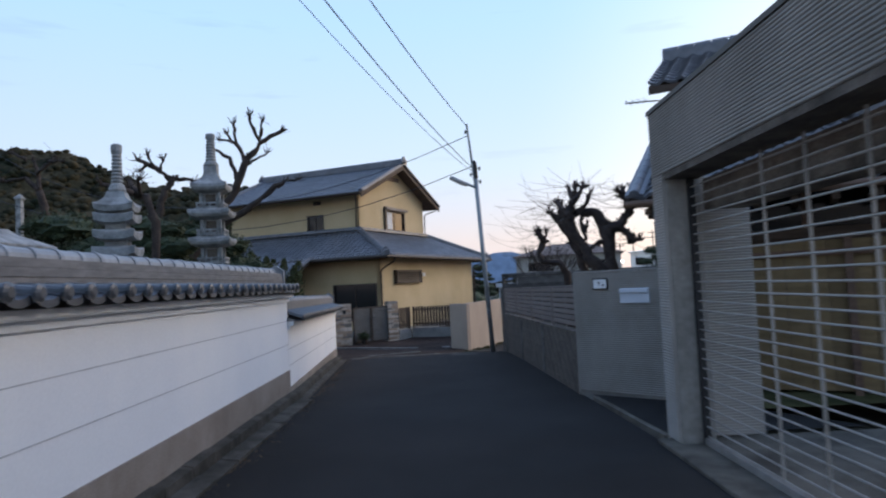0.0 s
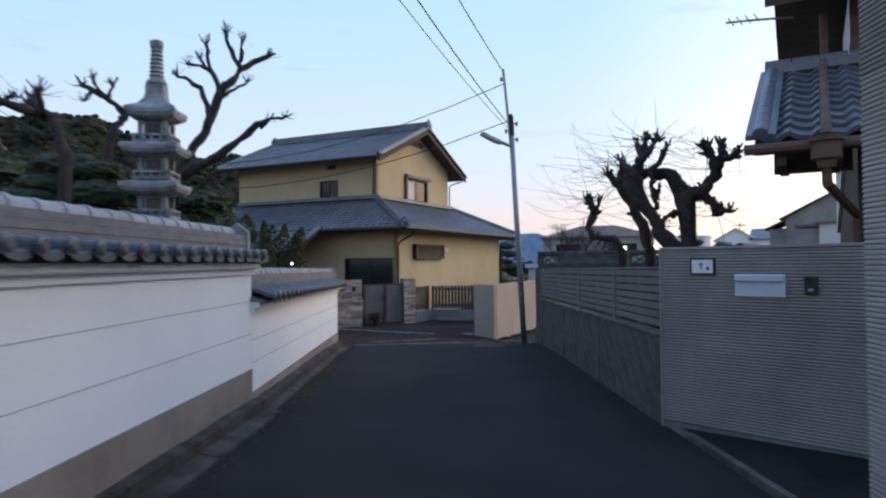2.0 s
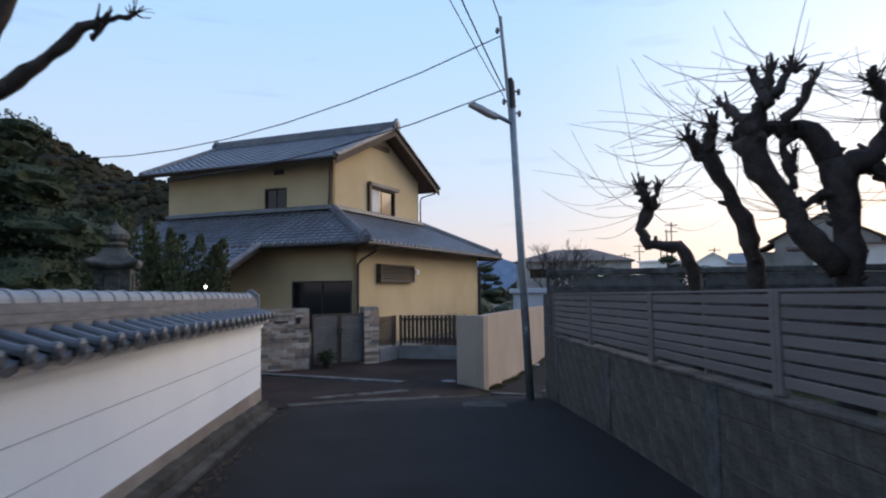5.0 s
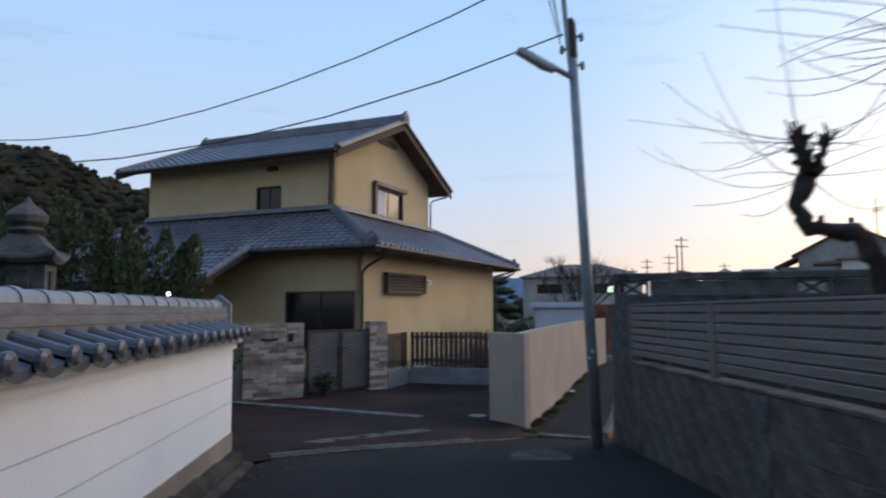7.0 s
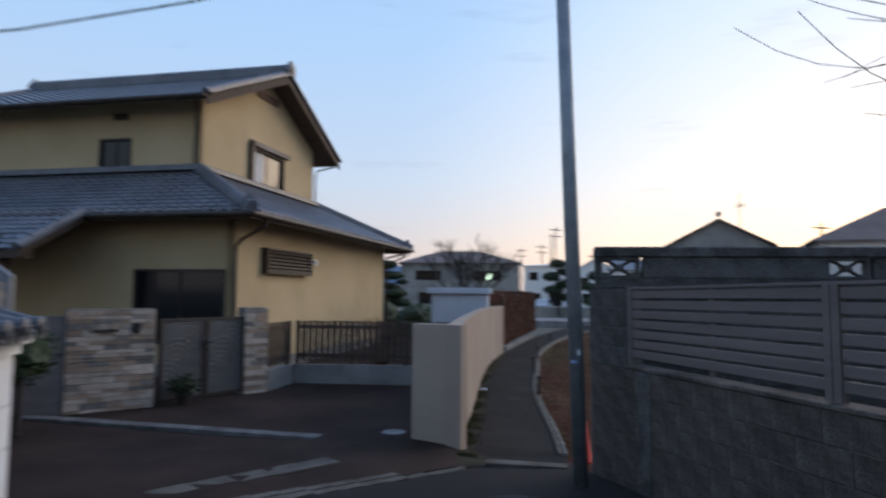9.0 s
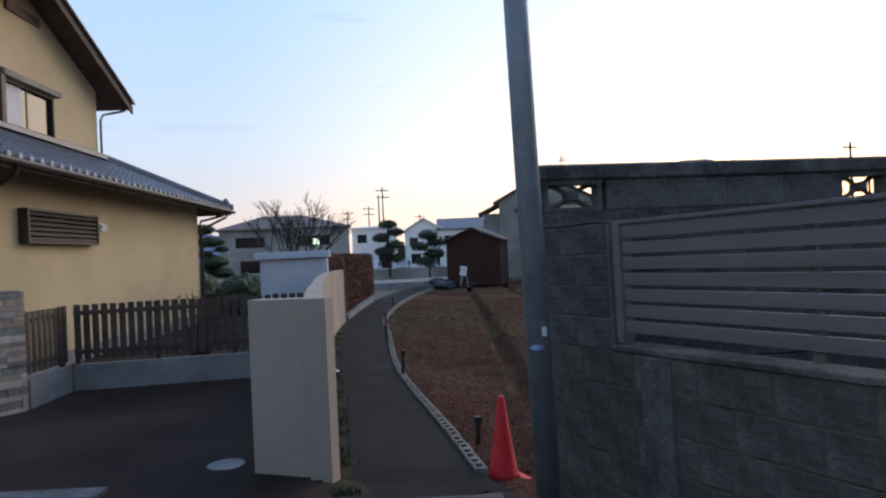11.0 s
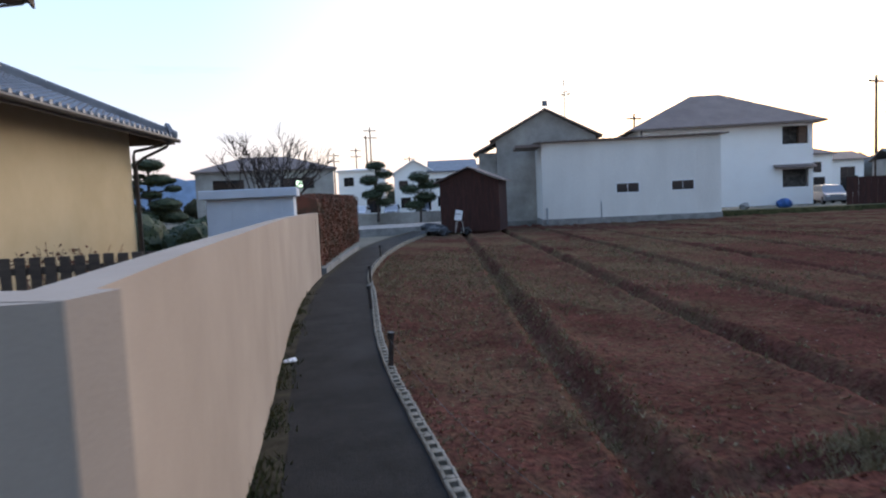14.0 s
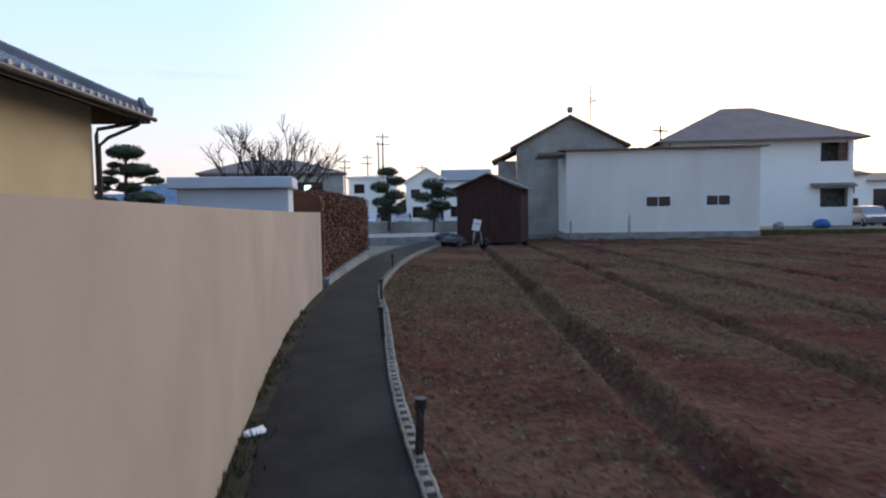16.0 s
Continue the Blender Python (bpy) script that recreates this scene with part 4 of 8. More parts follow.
# ---------------------------------------------------------------- ochre house
def panel(bm, m, n, z0, z1, t, holes=()):
    """A wall along x of frame m, t thick towards its left, with openings (a, b, za, zb) right through it."""
    cuts = sorted({0.0, n} | {h[0] for h in holes} | {h[1] for h in holes})
    for a, b in zip(cuts, cuts[1:]):
        zs = sorted([(h[2], h[3]) for h in holes if h[0] <= a + 1e-6 and h[1] >= b - 1e-6])
        z = z0
        for za, zb in zs + [(z1, z1)]:
            if za - z > 1e-4:
                prism(bm, [(0, z), (0, za), (t, za), (t, z)], m, a, b)
            z = max(z, zb)
    bmesh.ops.remove_doubles(bm, verts=bm.verts[:], dist=1e-5)


def pantiles(bm, p, ex, es, xl, xr, length, col=0.27, row=0.235, amp=0.016, lip=0.024):
    """Courses of waved tiles on a slope: p is the eave's origin, ex runs along the eave, es up the slope; xl(s) and xr(s) bound it."""
    p, ex, es = Vector(p), Vector(ex).normalized(), Vector(es).normalized()
    up = ex.cross(es).normalized()
    if up.z < 0:
        up = -up
    k, s = 0, 0.0
    sub = 6
    while s < length - 0.02:
        s1 = min(s + row * 1.02, length)
        a, b = xl(s), xr(s)
        a1, b1 = xl(s1), xr(s1)
        i0, i1 = int(math.floor(a / col * sub)), int(math.ceil(b / col * sub))
        low, top, under = [], [], []
        for i in range(i0, i1 + 1):
            x = min(max(i * col / sub, a), b)
            ph = (i % sub) / sub
            w = amp * (math.cos(math.tau * ph) + 0.35 * math.cos(2 * math.tau * ph + 0.8))
            x1 = min(max(i * col / sub, a1), b1)
            low.append(bm.verts.new(p + ex * x + es * s + up * (lip + w)))
            top.append(bm.verts.new(p + ex * x1 + es * s1 + up * w))
            under.append(bm.verts.new(p + ex * x + es * (s + 0.004) + up * (w - 0.012)))
        for j in range(len(low) - 1):
            bm.faces.new((low[j], low[j + 1], top[j + 1], top[j]))
            bm.faces.new((under[j], under[j + 1], low[j + 1], low[j]))
        s += row
        k += 1


def slab(bm, pts, t):
    """A flat board under a roof slope, t thick."""
    top = [bm.verts.new(p) for p in pts]
    low = [bm.verts.new(Vector(p) - Vector((0, 0, t))) for p in pts]
    bm.faces.new(top)
    bm.faces.new(low[::-1])
    for i in range(len(pts)):
        j = (i + 1) % len(pts)
        bm.faces.new((top[i], low[i], low[j], top[j]))


def ridge_run(bm, a, b, r=0.10, stack=0.10, seg=0.30):
    """A stacked ridge with round caps from a to b."""
    a, b = Vector(a), Vector(b)
    d = (b - a)
    n = max(int(d.length / seg), 1)
    flat = Vector((d.x, d.y, 0)).normalized()
    side = Vector((-flat.y, flat.x, 0))
    up = d.normalized().cross(side)
    if up.z < 0:
        up = -up
    for w, z0, z1 in ((0.13, -0.03, stack * 0.5), (0.11, stack * 0.5, stack)):
        v = [[bm.verts.new(p + side * sx * w + up * z) for sx, z in ((-1, z0), (-1, z1), (1, z1), (1, z0))] for p in (a, b)]
        for k in range(4):
            bm.faces.new((v[0][k], v[0][(k + 1) % 4], v[1][(k + 1) % 4], v[1][k]))
        bm.faces.new(v[0])
        bm.faces.new(v[1][::-1])
    for k in range(n):
        p, q = a.lerp(b, k / n), a.lerp(b, (k + 0.94) / n)
        ring = [[bm.verts.new(c + side * r * math.cos(j * math.pi / 6) + up * (stack + r * 0.9 * math.sin(j * math.pi / 6))) for j in range(7)] for c in (p, q)]
        for j in range(6):
            bm.faces.new((ring[0][j], ring[0][j + 1], ring[1][j + 1], ring[1][j]))
        bm.faces.new(ring[0])
        bm.faces.new(ring[1][::-1])


def onigawara(name, p, turn, size, parent):
    bm = bmesh.new()
    m = pose(*p, 0, 0, turn)
    prism(bm, [(-0.16 * size, -0.05 * size), (-0.20 * size, 0.08 * size), (-0.10 * size, 0.22 * size), (0, 0.32 * size), (0.10 * size, 0.22 * size), (0.20 * size, 0.08 * size), (0.16 * size, -0.05 * size)], m, -0.05 * size, 0.05 * size)
    tube(bm, [m @ Vector((-0.09 * size, 0, 0.1 * size)), m @ Vector((0.10 * size, 0, 0.1 * size))], 0.10 * size, 10)
    return part(name, bm, M_ROOF, parent)


def window(parent, m, a, b, za, zb, t, frame_mat, panes=2, curtain=(), sill=True, d=0.05):
    """A sliding window in an opening of a wall that lies to the left of frame m's x."""
    bm = bmesh.new()
    f = 0.045
    for q in ([(-0.02, za), (-0.02, za + f), (t, za + f), (t, za)], [(-0.02, zb - f), (-0.02, zb), (t, zb), (t, zb - f)]):
        prism(bm, q, m, a, b)
    for x0, x1 in ((a, a + f), (b - f, b)):
        prism(bm, [(-0.02, za + f), (-0.02, zb - f), (t, zb - f), (t, za + f)], m, x0, x1)
    w = part("window", bm, frame_mat, parent)
    for k in range(panes):
        x0, x1 = a + f + (b - a - 2 * f) * k / panes, a + f + (b - a - 2 * f) * (k + 1) / panes
        bm = bmesh.new()
        prism(bm, [(d + 0.012 * k, za + f), (d + 0.012 * k, zb - f), (d + 0.012 * k + 0.006, zb - f), (d + 0.012 * k + 0.006, za + f)], m, x0, x1)
        part("pane", bm, M_GLASS, w)
        bm = bmesh.new()
        prism(bm, [(d - 0.014, za + f), (d - 0.014, zb - f), (d + 0.035, zb - f), (d + 0.035, za + f)], m, x1 - 0.02, x1 + 0.012)
        part("stile", bm, frame_mat, w)
    for x0, x1 in curtain:
        bm = bmesh.new()
        prism(bm, [(d - 0.006, za + f + 0.02), (d - 0.006, zb - f - 0.02), (d - 0.003, zb - f - 0.02), (d - 0.003, za + f + 0.02)], m, x0, x1)
        part("curtain", bm, M_CURTAIN, w, "pale curtain behind the glass")
    if sill:
        bm = bmesh.new()
        prism(bm, [(-0.07, za - 0.05), (-0.07, za - 0.015), (0.0, za - 0.002), (0.0, za - 0.05)], m, a - 0.05, b + 0.05)
        part("sill", bm, frame_mat, w)
    return w


HM = Matrix.Translation((-2.12, 25.45, 0)) @ Matrix.Rotation(math.atan2(0.914, 0.405), 4, "Z")
house = thing("house", HM, "two-storey ochre stucco house with dark grey tiled roofs", "house")


T = 0.14
# lower storey: front (faces the lane), side (faces the path), back, far side
LV1 = 10.6
mf, nf = along(0.75, LV1, 0.75, 0.75)          # front, left of it is inside
ms, ns = along(0.75, 0.75, 10.7, 0.75)
bm = bmesh.new()
panel(bm, mf, nf, -0.1, 3.22, T, [(nf - 2.23, nf - 0.16, 0.62, 2.07), (3.2, 4.6, -0.1, 2.1)])
part("wall_front", bm, M_YELLOW, house)
bm = bmesh.new()
panel(bm, ms, ns, -0.1, 3.22, T, [(1.2, 3.45, 2.08, 2.52)])
part("wall_side", bm, M_YELLOW, house)
bm = bmesh.new()
for a, b in (((10.7, 0.75 + T), (10.7, LV1)), ((10.7 - T, LV1), (0.75 + T, LV1))):
    m, n = along(*a, *b)
    panel(bm, m, n, -0.1, 3.22, T)
part("wall_back", bm, M_YELLOW, house)
bm = bmesh.new()
bx(bm, 0.72, 10.73, 0.72, LV1 + 0.02, -0.12, 0.16)
part("plinth", bm, M_CONCRETE, house)
window(house, mf, nf - 2.23, nf - 0.16, 0.62, 2.07, T, M_BRONZE, 2, [])
# dark boards added inside, standing in for the unlit interior behind the glass
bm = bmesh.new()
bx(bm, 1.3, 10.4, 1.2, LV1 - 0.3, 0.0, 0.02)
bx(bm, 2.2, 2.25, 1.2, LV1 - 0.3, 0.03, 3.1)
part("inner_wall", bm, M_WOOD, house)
# louvred grille over the side window
bm = bmesh.new()
for x0, x1, z0, z1 in ((1.15, 3.50, 2.02, 2.06), (1.15, 3.50, 2.54, 2.58), (1.15, 1.20, 2.06, 2.54), (3.45, 3.50, 2.06, 2.54)):
    prism(bm, [(-0.16, z0), (-0.16, z1), (-0.002, z1), (-0.002, z0)], ms, x0, x1)
grille = part("window_grille", bm, M_BRONZE, house, "dark bronze louvred window guard")
for k in range(6):
    bm = bmesh.new()
    prism(bm, [(-0.155, 2.07 + 0.08 * k), (-0.12, 2.125 + 0.08 * k), (-0.11, 2.125 + 0.08 * k), (-0.145, 2.07 + 0.08 * k)], ms, 1.2, 3.45)
    part("louvre", bm, M_BRONZE, grille)
bm = bmesh.new()
prism(bm, [(-0.10, 2.30), (-0.13, 2.40), (-0.06, 2.46), (-0.002, 2.46), (-0.002, 2.30)], ms, 3.72, 3.95)
part("vent_hood", bm, M_PAPER, house, "small white vent hood")

bm = bmesh.new()
tube(bm, [(11.35, 0.05, 3.06), (11.2, 0.2, 2.96), (10.78, 0.68, 2.80), (10.76, 0.70, 2.68), (10.76, 0.70, 0.1)], 0.035, 8)
part("downpipe", bm, M_BRONZE, house, "dark downpipe bent in from the eave corner")

# upper storey
UU0, UU1, UV0, UV1 = 2.49, 8.95, 2.67, 9.72
mf2, nf2 = along(UU0, UV1, UU0, UV0)
ms2, ns2 = along(UU0, UV0, UU1, UV0)
bm = bmesh.new()
panel(bm, mf2, nf2, 3.9, 6.32, T, [(UV1 - 5.38, UV1 - 4.49, 4.52, 5.26)])
part("wall_upper_front", bm, M_YELLOW, house)
bm = bmesh.new()
panel(bm, ms2, ns2, 3.9, 6.26, T, [(2.38, 4.34, 4.56, 5.50)])
part("wall_upper_side", bm, M_YELLOW, house)
bm = bmesh.new()
gv = [(0.0, 6.261), (ns2, 6.261), (ns2 / 2 + 0.02, 7.68)]
a = [bm.verts.new(ms2 @ Vector((x, 0, z))) for x, z in gv]
b = [bm.verts.new(ms2 @ Vector((x, T, z))) for x, z in gv]
bm.faces.new(a)
bm.faces.new(b[::-1])
for i in range(3):
    bm.faces.new((a[i], b[i], b[(i + 1) % 3], a[(i + 1) % 3]))
part("wall_gable", bm, M_YELLOW, house)
bm = bmesh.new()
for p0, p1 in (((UU1, UV0 + T), (UU1, UV1)), ((UU1 - T, UV1), (UU0 + T, UV1))):
    m, n = along(*p0, *p1)
    panel(bm, m, n, 3.9, 6.26, T)
m, n = along(UU1, UV1, UU0, UV1)
a = [bm.verts.new(m @ Vector((x, 0, z))) for x, z in ((0, 6.26), (n, 6.26), (n / 2, 7.68))]
bm.faces.new(a)
part("wall_upper_back", bm, M_YELLOW, house)
window(house, mf2, UV1 - 5.38, UV1 - 4.49, 4.52, 5.26, T, M_BRONZE, 2)
window(house, ms2, 2.38, 4.34, 4.56, 5.50, T, M_BRONZE, 2, [(2.50, 3.15)])
bm = bmesh.new()
prism(bm, [(-0.16, 5.52), (-0.16, 5.64), (-0.002, 5.68), (-0.002, 5.52)], ms2, 2.28, 4.44)
part("shutter_box", bm, M_PLINTH, house, "pale brown shutter box over the window")
bm = bmesh.new()
prism(bm, [(-0.12, 4.5), (-0.12, 5.6), (-0.002, 5.6), (-0.002, 4.5)], ms2, 2.22, 2.36)
part("shutter_guide", bm, M_BRONZE, house)
# added dark boards in place of the upper rooms' shade
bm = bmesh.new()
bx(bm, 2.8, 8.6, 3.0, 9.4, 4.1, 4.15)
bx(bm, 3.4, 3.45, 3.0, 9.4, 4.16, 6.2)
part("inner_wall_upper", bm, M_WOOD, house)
bm = bmesh.new()
prism(bm, [(-0.03, 5.70), (-0.03, 5.86), (-0.002, 5.86), (-0.002, 5.70)], mf2, UV1 - 5.0, UV1 - 4.6)
part("vent", bm, M_BRONZE, house)
bm = bmesh.new()
prism(bm, [(-0.05, 6.95), (-0.05, 7.14), (-0.002, 7.14), (-0.002, 6.95)], ms2, ns2 / 2 - 0.6, ns2 / 2 + 0.6)
part("gable_beam", bm, M_BROWN, house, "brown timber beam at the gable")

# upper roof: gable, ridge along v
RZ, EZ = 7.70, 5.99
RU, E0, E1 = 5.74, 1.74, 9.74
V0, V1 = 2.05, 10.42
sl = math.hypot(RU - E0, RZ - EZ)
for name, eu, du in (("roof_upper_front", E0, 1), ("roof_upper_back", E1, -1)):
    bm = bmesh.new()
    pantiles(bm, (eu, V0, EZ), (0, 1, 0), (du * (RU - E0), 0, RZ - EZ), lambda s: 0.0, lambda s: V1 - V0, sl)
    part(name, bm, M_ROOF, house, smooth=False)["kind"] = "stuff"
    bm = bmesh.new()
    slab(bm, [(eu, V0 + 0.02, EZ - 0.035), (RU, V0 + 0.02, RZ - 0.035), (RU, V1 - 0.02, RZ - 0.035), (eu, V1 - 0.02, EZ - 0.035)], 0.10)
    part("roof_board", bm, M_WOOD, house, "dark timber eave boards")
    for v in (V0, V1 - 0.05):
        bm = bmesh.new()
        slab(bm, [(eu, v, EZ - 0.05), (RU, v, RZ - 0.05), (RU, v + 0.05, RZ - 0.05), (eu, v + 0.05, EZ - 0.05)], 0.20)
        part("bargeboard", bm, M_WOOD, house)
    for v in (V0 + 0.05, V1 - 0.1):
        bm = bmesh.new()
        ridge_run(bm, (eu, v, EZ + 0.03), (RU, v, RZ + 0.03), 0.075, 0.03)
        part("verge_tiles", bm, M_ROOF, house)
    bm = bmesh.new()
    tube(bm, [(eu - 0.05 * du, V0 + 0.05, EZ - 0.04), (eu - 0.05 * du, V1 - 0.05, EZ - 0.04)], 0.055, 8)
    part("gutter", bm, M_BRONZE, house)
bm = bmesh.new()
ridge_run(bm, (RU, V0 - 0.02, RZ + 0.01), (RU, V1 + 0.02, RZ + 0.01), 0.10, 0.20)
part("ridge", bm, M_ROOF, house)
onigawara("ridge_end", (RU, V0 - 0.04, RZ + 0.02), 90, 1.15, house)
onigawara("ridge_end", (RU, V1 + 0.04, RZ + 0.02), 90, 1.15, house)

# lower skirt roof with hips, and the porch slope that runs further down
LZ, LT = 3.14, 4.42
LU1 = 11.55
LVE = 10.9
sf = math.hypot(2.49, LT - LZ)
ss = math.hypot(2.67, LT - LZ)
PV = 3.55
bm = bmesh.new()
pantiles(bm, (0, 0, LZ), (0, 1, 0), (2.49, 0, LT - LZ), lambda s: 2.67 * s / sf, lambda s: LVE - 1.2 * s / sf, sf)
part("roof_lower_front", bm, M_ROOF, house)["kind"] = "stuff"
bm = bmesh.new()
pantiles(bm, (0, 0, LZ), (1, 0, 0), (0, 2.67, LT - LZ), lambda s: 2.49 * s / ss, lambda s: LU1 - 2.49 * s / ss, ss)
part("roof_lower_side", bm, M_ROOF, house)["kind"] = "stuff"
bm = bmesh.new()
pantiles(bm, (LU1, 0, LZ), (0, 1, 0), (-2.49, 0, LT - LZ), lambda s: 2.67 * s / sf, lambda s: LVE, sf)
part("roof_lower_back", bm, M_ROOF, house)["kind"] = "stuff"
pl = 1.75
bm = bmesh.new()
pantiles(bm, (-1.55, PV, LZ - 0.80), (0, 1, 0), (1.55, 0, 0.80), lambda s: 0.0, lambda s: 4.9, pl)
part("roof_porch", bm, M_ROOF, house)["kind"] = "stuff"
bm = bmesh.new()
slab(bm, [(-1.55, PV, LZ - 0.835), (0.0, PV, LZ - 0.035), (0.0, PV + 4.9, LZ - 0.035), (-1.55, PV + 4.9, LZ - 0.835)], 0.12)
part("porch_board", bm, M_WOOD, house)
bm = bmesh.new()
ridge_run(bm, (-1.55, PV + 0.05, LZ - 0.76), (0.0, PV + 0.05, LZ + 0.04), 0.075, 0.03)
part("porch_verge", bm, M_ROOF, house)
bm = bmesh.new()
slab(bm, [(0, 0, LZ - 0.035), (2.49, 2.67, LT - 0.035), (2.49, LVE, LT - 0.035), (0, LVE, LZ - 0.035)], 0.11)
part("eave_board_front", bm, M_WOOD, house, "dark timber eaves")
bm = bmesh.new()
slab(bm, [(0.002, 0, LZ - 0.036), (LU1, 0, LZ - 0.036), (LU1 - 2.49, 2.67, LT - 0.036), (2.492, 2.67, LT - 0.036)], 0.11)
part("eave_board_side", bm, M_WOOD, house)
bm = bmesh.new()
slab(bm, [(LU1, 0.002, LZ - 0.037), (LU1, LVE, LZ - 0.037), (LU1 - 2.49, LVE, LT - 0.037), (LU1 - 2.49, 2.672, LT - 0.037)], 0.11)
part("eave_board_back", bm, M_WOOD, house)
bm = bmesh.new()
bx(bm, UU0 - 0.3, UU1 + 0.3, UV0 - 0.3, UV1 + 0.6, 4.0, 4.3)
part("loft", bm, M_WOOD, house)
for a, b in (((0.0, 0.0, LZ + 0.02), (2.49, 2.67, LT + 0.02)), ((LU1, 0.0, LZ + 0.02), (LU1 - 2.49, 2.67, LT + 0.02))):
    bm = bmesh.new()
    ridge_run(bm, a, b, 0.085, 0.09)
    part("hip", bm, M_ROOF, house)
    onigawara("hip_end", (a[0] + (0.12 if a[0] == 0 else -0.12), 0.12, LZ + 0.05), 45 if a[0] == 0 else -45, 0.95, house)
bm = bmesh.new()
ridge_run(bm, (2.42, 2.6, LT + 0.03), (2.42, LVE - 1.2, LT + 0.03), 0.06, 0.07)
part("flashing_ridge", bm, M_ROOF, house)
bm = bmesh.new()
ridge_run(bm, (2.42, 2.6, LT + 0.03), (LU1 - 2.49, 2.6, LT + 0.03), 0.06, 0.07)
part("flashing_ridge", bm, M_ROOF, house)
# round end discs along the lower eaves
bm = bmesh.new()
tube(bm, [(0, 0.05, 0), (0, 0, 0)], 0.05, 8)
dme = bpy.data.meshes.new("eave_disc")
bmesh.ops.recalc_face_normals(bm, faces=bm.faces[:])
bm.to_mesh(dme)
bm.free()
dme.materials.append(M_TILE)
for k in range(42):
    shared("eave_disc", dme, house, pose(0.14 + 0.27 * k, -0.03, LZ + 0.035))
for k in range(40):
    shared("eave_disc", dme, house, pose(-0.03, 0.14 + 0.27 * k, LZ + 0.035, 0, 0, -90))
bm = bmesh.new()
tube(bm, [(-0.07, -0.07, LZ - 0.06), (LU1 + 0.05, -0.07, LZ - 0.06)], 0.05, 8)
part("gutter", bm, M_BRONZE, house)
bm = bmesh.new()
tube(bm, [(-0.07, -0.07, LZ - 0.06), (-0.07, LVE, LZ - 0.06)], 0.05, 8)
part("gutter", bm, M_BRONZE, house)
bm = bmesh.new()
tube(bm, [(0.55, -0.06, LZ - 0.1), (0.55, -0.02, LZ - 0.24), (0.70, 0.55, LZ - 0.48), (0.70, 0.68, LZ - 0.62), (0.70, 0.68, 0.0)], 0.035, 8)
part("downpipe", bm, M_BRONZE, house, "brown downpipe at the corner")
bm = bmesh.new()
tube(bm, [(10.95, -0.06, LZ - 0.1), (10.95, 0.0, LZ - 0.24), (10.78, 0.5, LZ - 0.50), (10.76, 0.66, LZ - 0.65), (10.76, 0.66, 0.0)], 0.035, 8)
part("downpipe", bm, M_BRONZE, house)
bm = bmesh.new()
tube(bm, [(9.6, 2.1, EZ - 0.08), (9.55, 2.2, EZ - 0.2), (9.05, 2.55, EZ - 0.4), (9.0, 2.6, EZ - 0.55), (9.0, 2.6, LT + 0.05)], 0.03, 8)
part("downpipe", bm, M_BRONZE, house)
bm = bmesh.new()
tube(bm, [(1.74, 2.35, EZ - 0.1), (2.0, 2.5, EZ - 0.3), (2.42, 2.75, EZ - 0.45), (2.44, 2.8, LT + 0.1)], 0.025, 8)
part("downpipe", bm, M_BRONZE, house)
# entrance under the porch
me_, ne_ = along(0.9, LV1 - 3.2, 0.9, LV1 - 4.6)
bm = bmesh.new()
prism(bm, [(0.12, -0.05), (0.12, 2.1), (0.16, 2.1), (0.16, -0.05)], me_, 0, ne_)
door = part("door", bm, M_BROWN, house, "brown latticed sliding entrance door")
for k in range(9):
    bm = bmesh.new()
    prism(bm, [(0.09, 0.1), (0.09, 2.05), (0.118, 2.05), (0.118, 0.1)], me_, 0.06 + k * 0.15, 0.09 + k * 0.15)
    part("lattice_bar", bm, M_BROWN, door)
for v in (PV + 0.6, PV + 4.4):
    bm = bmesh.new()
    bx(bm, -1.2, -1.05, v, v + 0.14, -0.1, 2.45)
    part("porch_post", bm, M_BROWN, house)
bm = bmesh.new()
bx(bm, -1.22, -1.03, PV + 0.2, PV + 5.0, 2.2, 2.36)
part("porch_beam", bm, M_BROWN, house)


# ---------------------------------------------------------------- gate, pillars, picket fence
def pillar(m, w, d, h, label):
    p = thing("gate_pillar", m, label, "gate pillar", "gate pillars clad in stone")
    bm = bmesh.new()
    bx(bm, 0.02, w - 0.02, 0.02, d - 0.02, -0.3, h)
    part("core", bm, M_LEDGE[2], p)
    for face in range(2):
        n = w if face == 0 else d
        z = 0.0
        while z < h - 0.02:
            hh = random.choice((0.055, 0.07, 0.09))
            x = 0.0
            while x < n - 0.02:
                l = min(random.choice((0.14, 0.2, 0.28, 0.36)), n - x)
                if n - x - l < 0.06:
                    l = n - x
                bm = bmesh.new()
                o = random.uniform(-0.012, 0.006)
                if face == 0:
                    bx(bm, x + 0.002, x + l - 0.002, o, 0.05, z + 0.002, min(z + hh, h) - 0.002, 0.003)
                else:
                    bx(bm, w - 0.05, w - o, max(x, 0.052) + 0.002, x + l - 0.002, z + 0.002, min(z + hh, h) - 0.002, 0.003)
                part("stone", bm, random.choice((M_LEDGE[0], M_LEDGE[0], M_LEDGE[1], M_LEDGE[1], M_LEDGE[2])), p)
                x += l
            z += hh
    return p


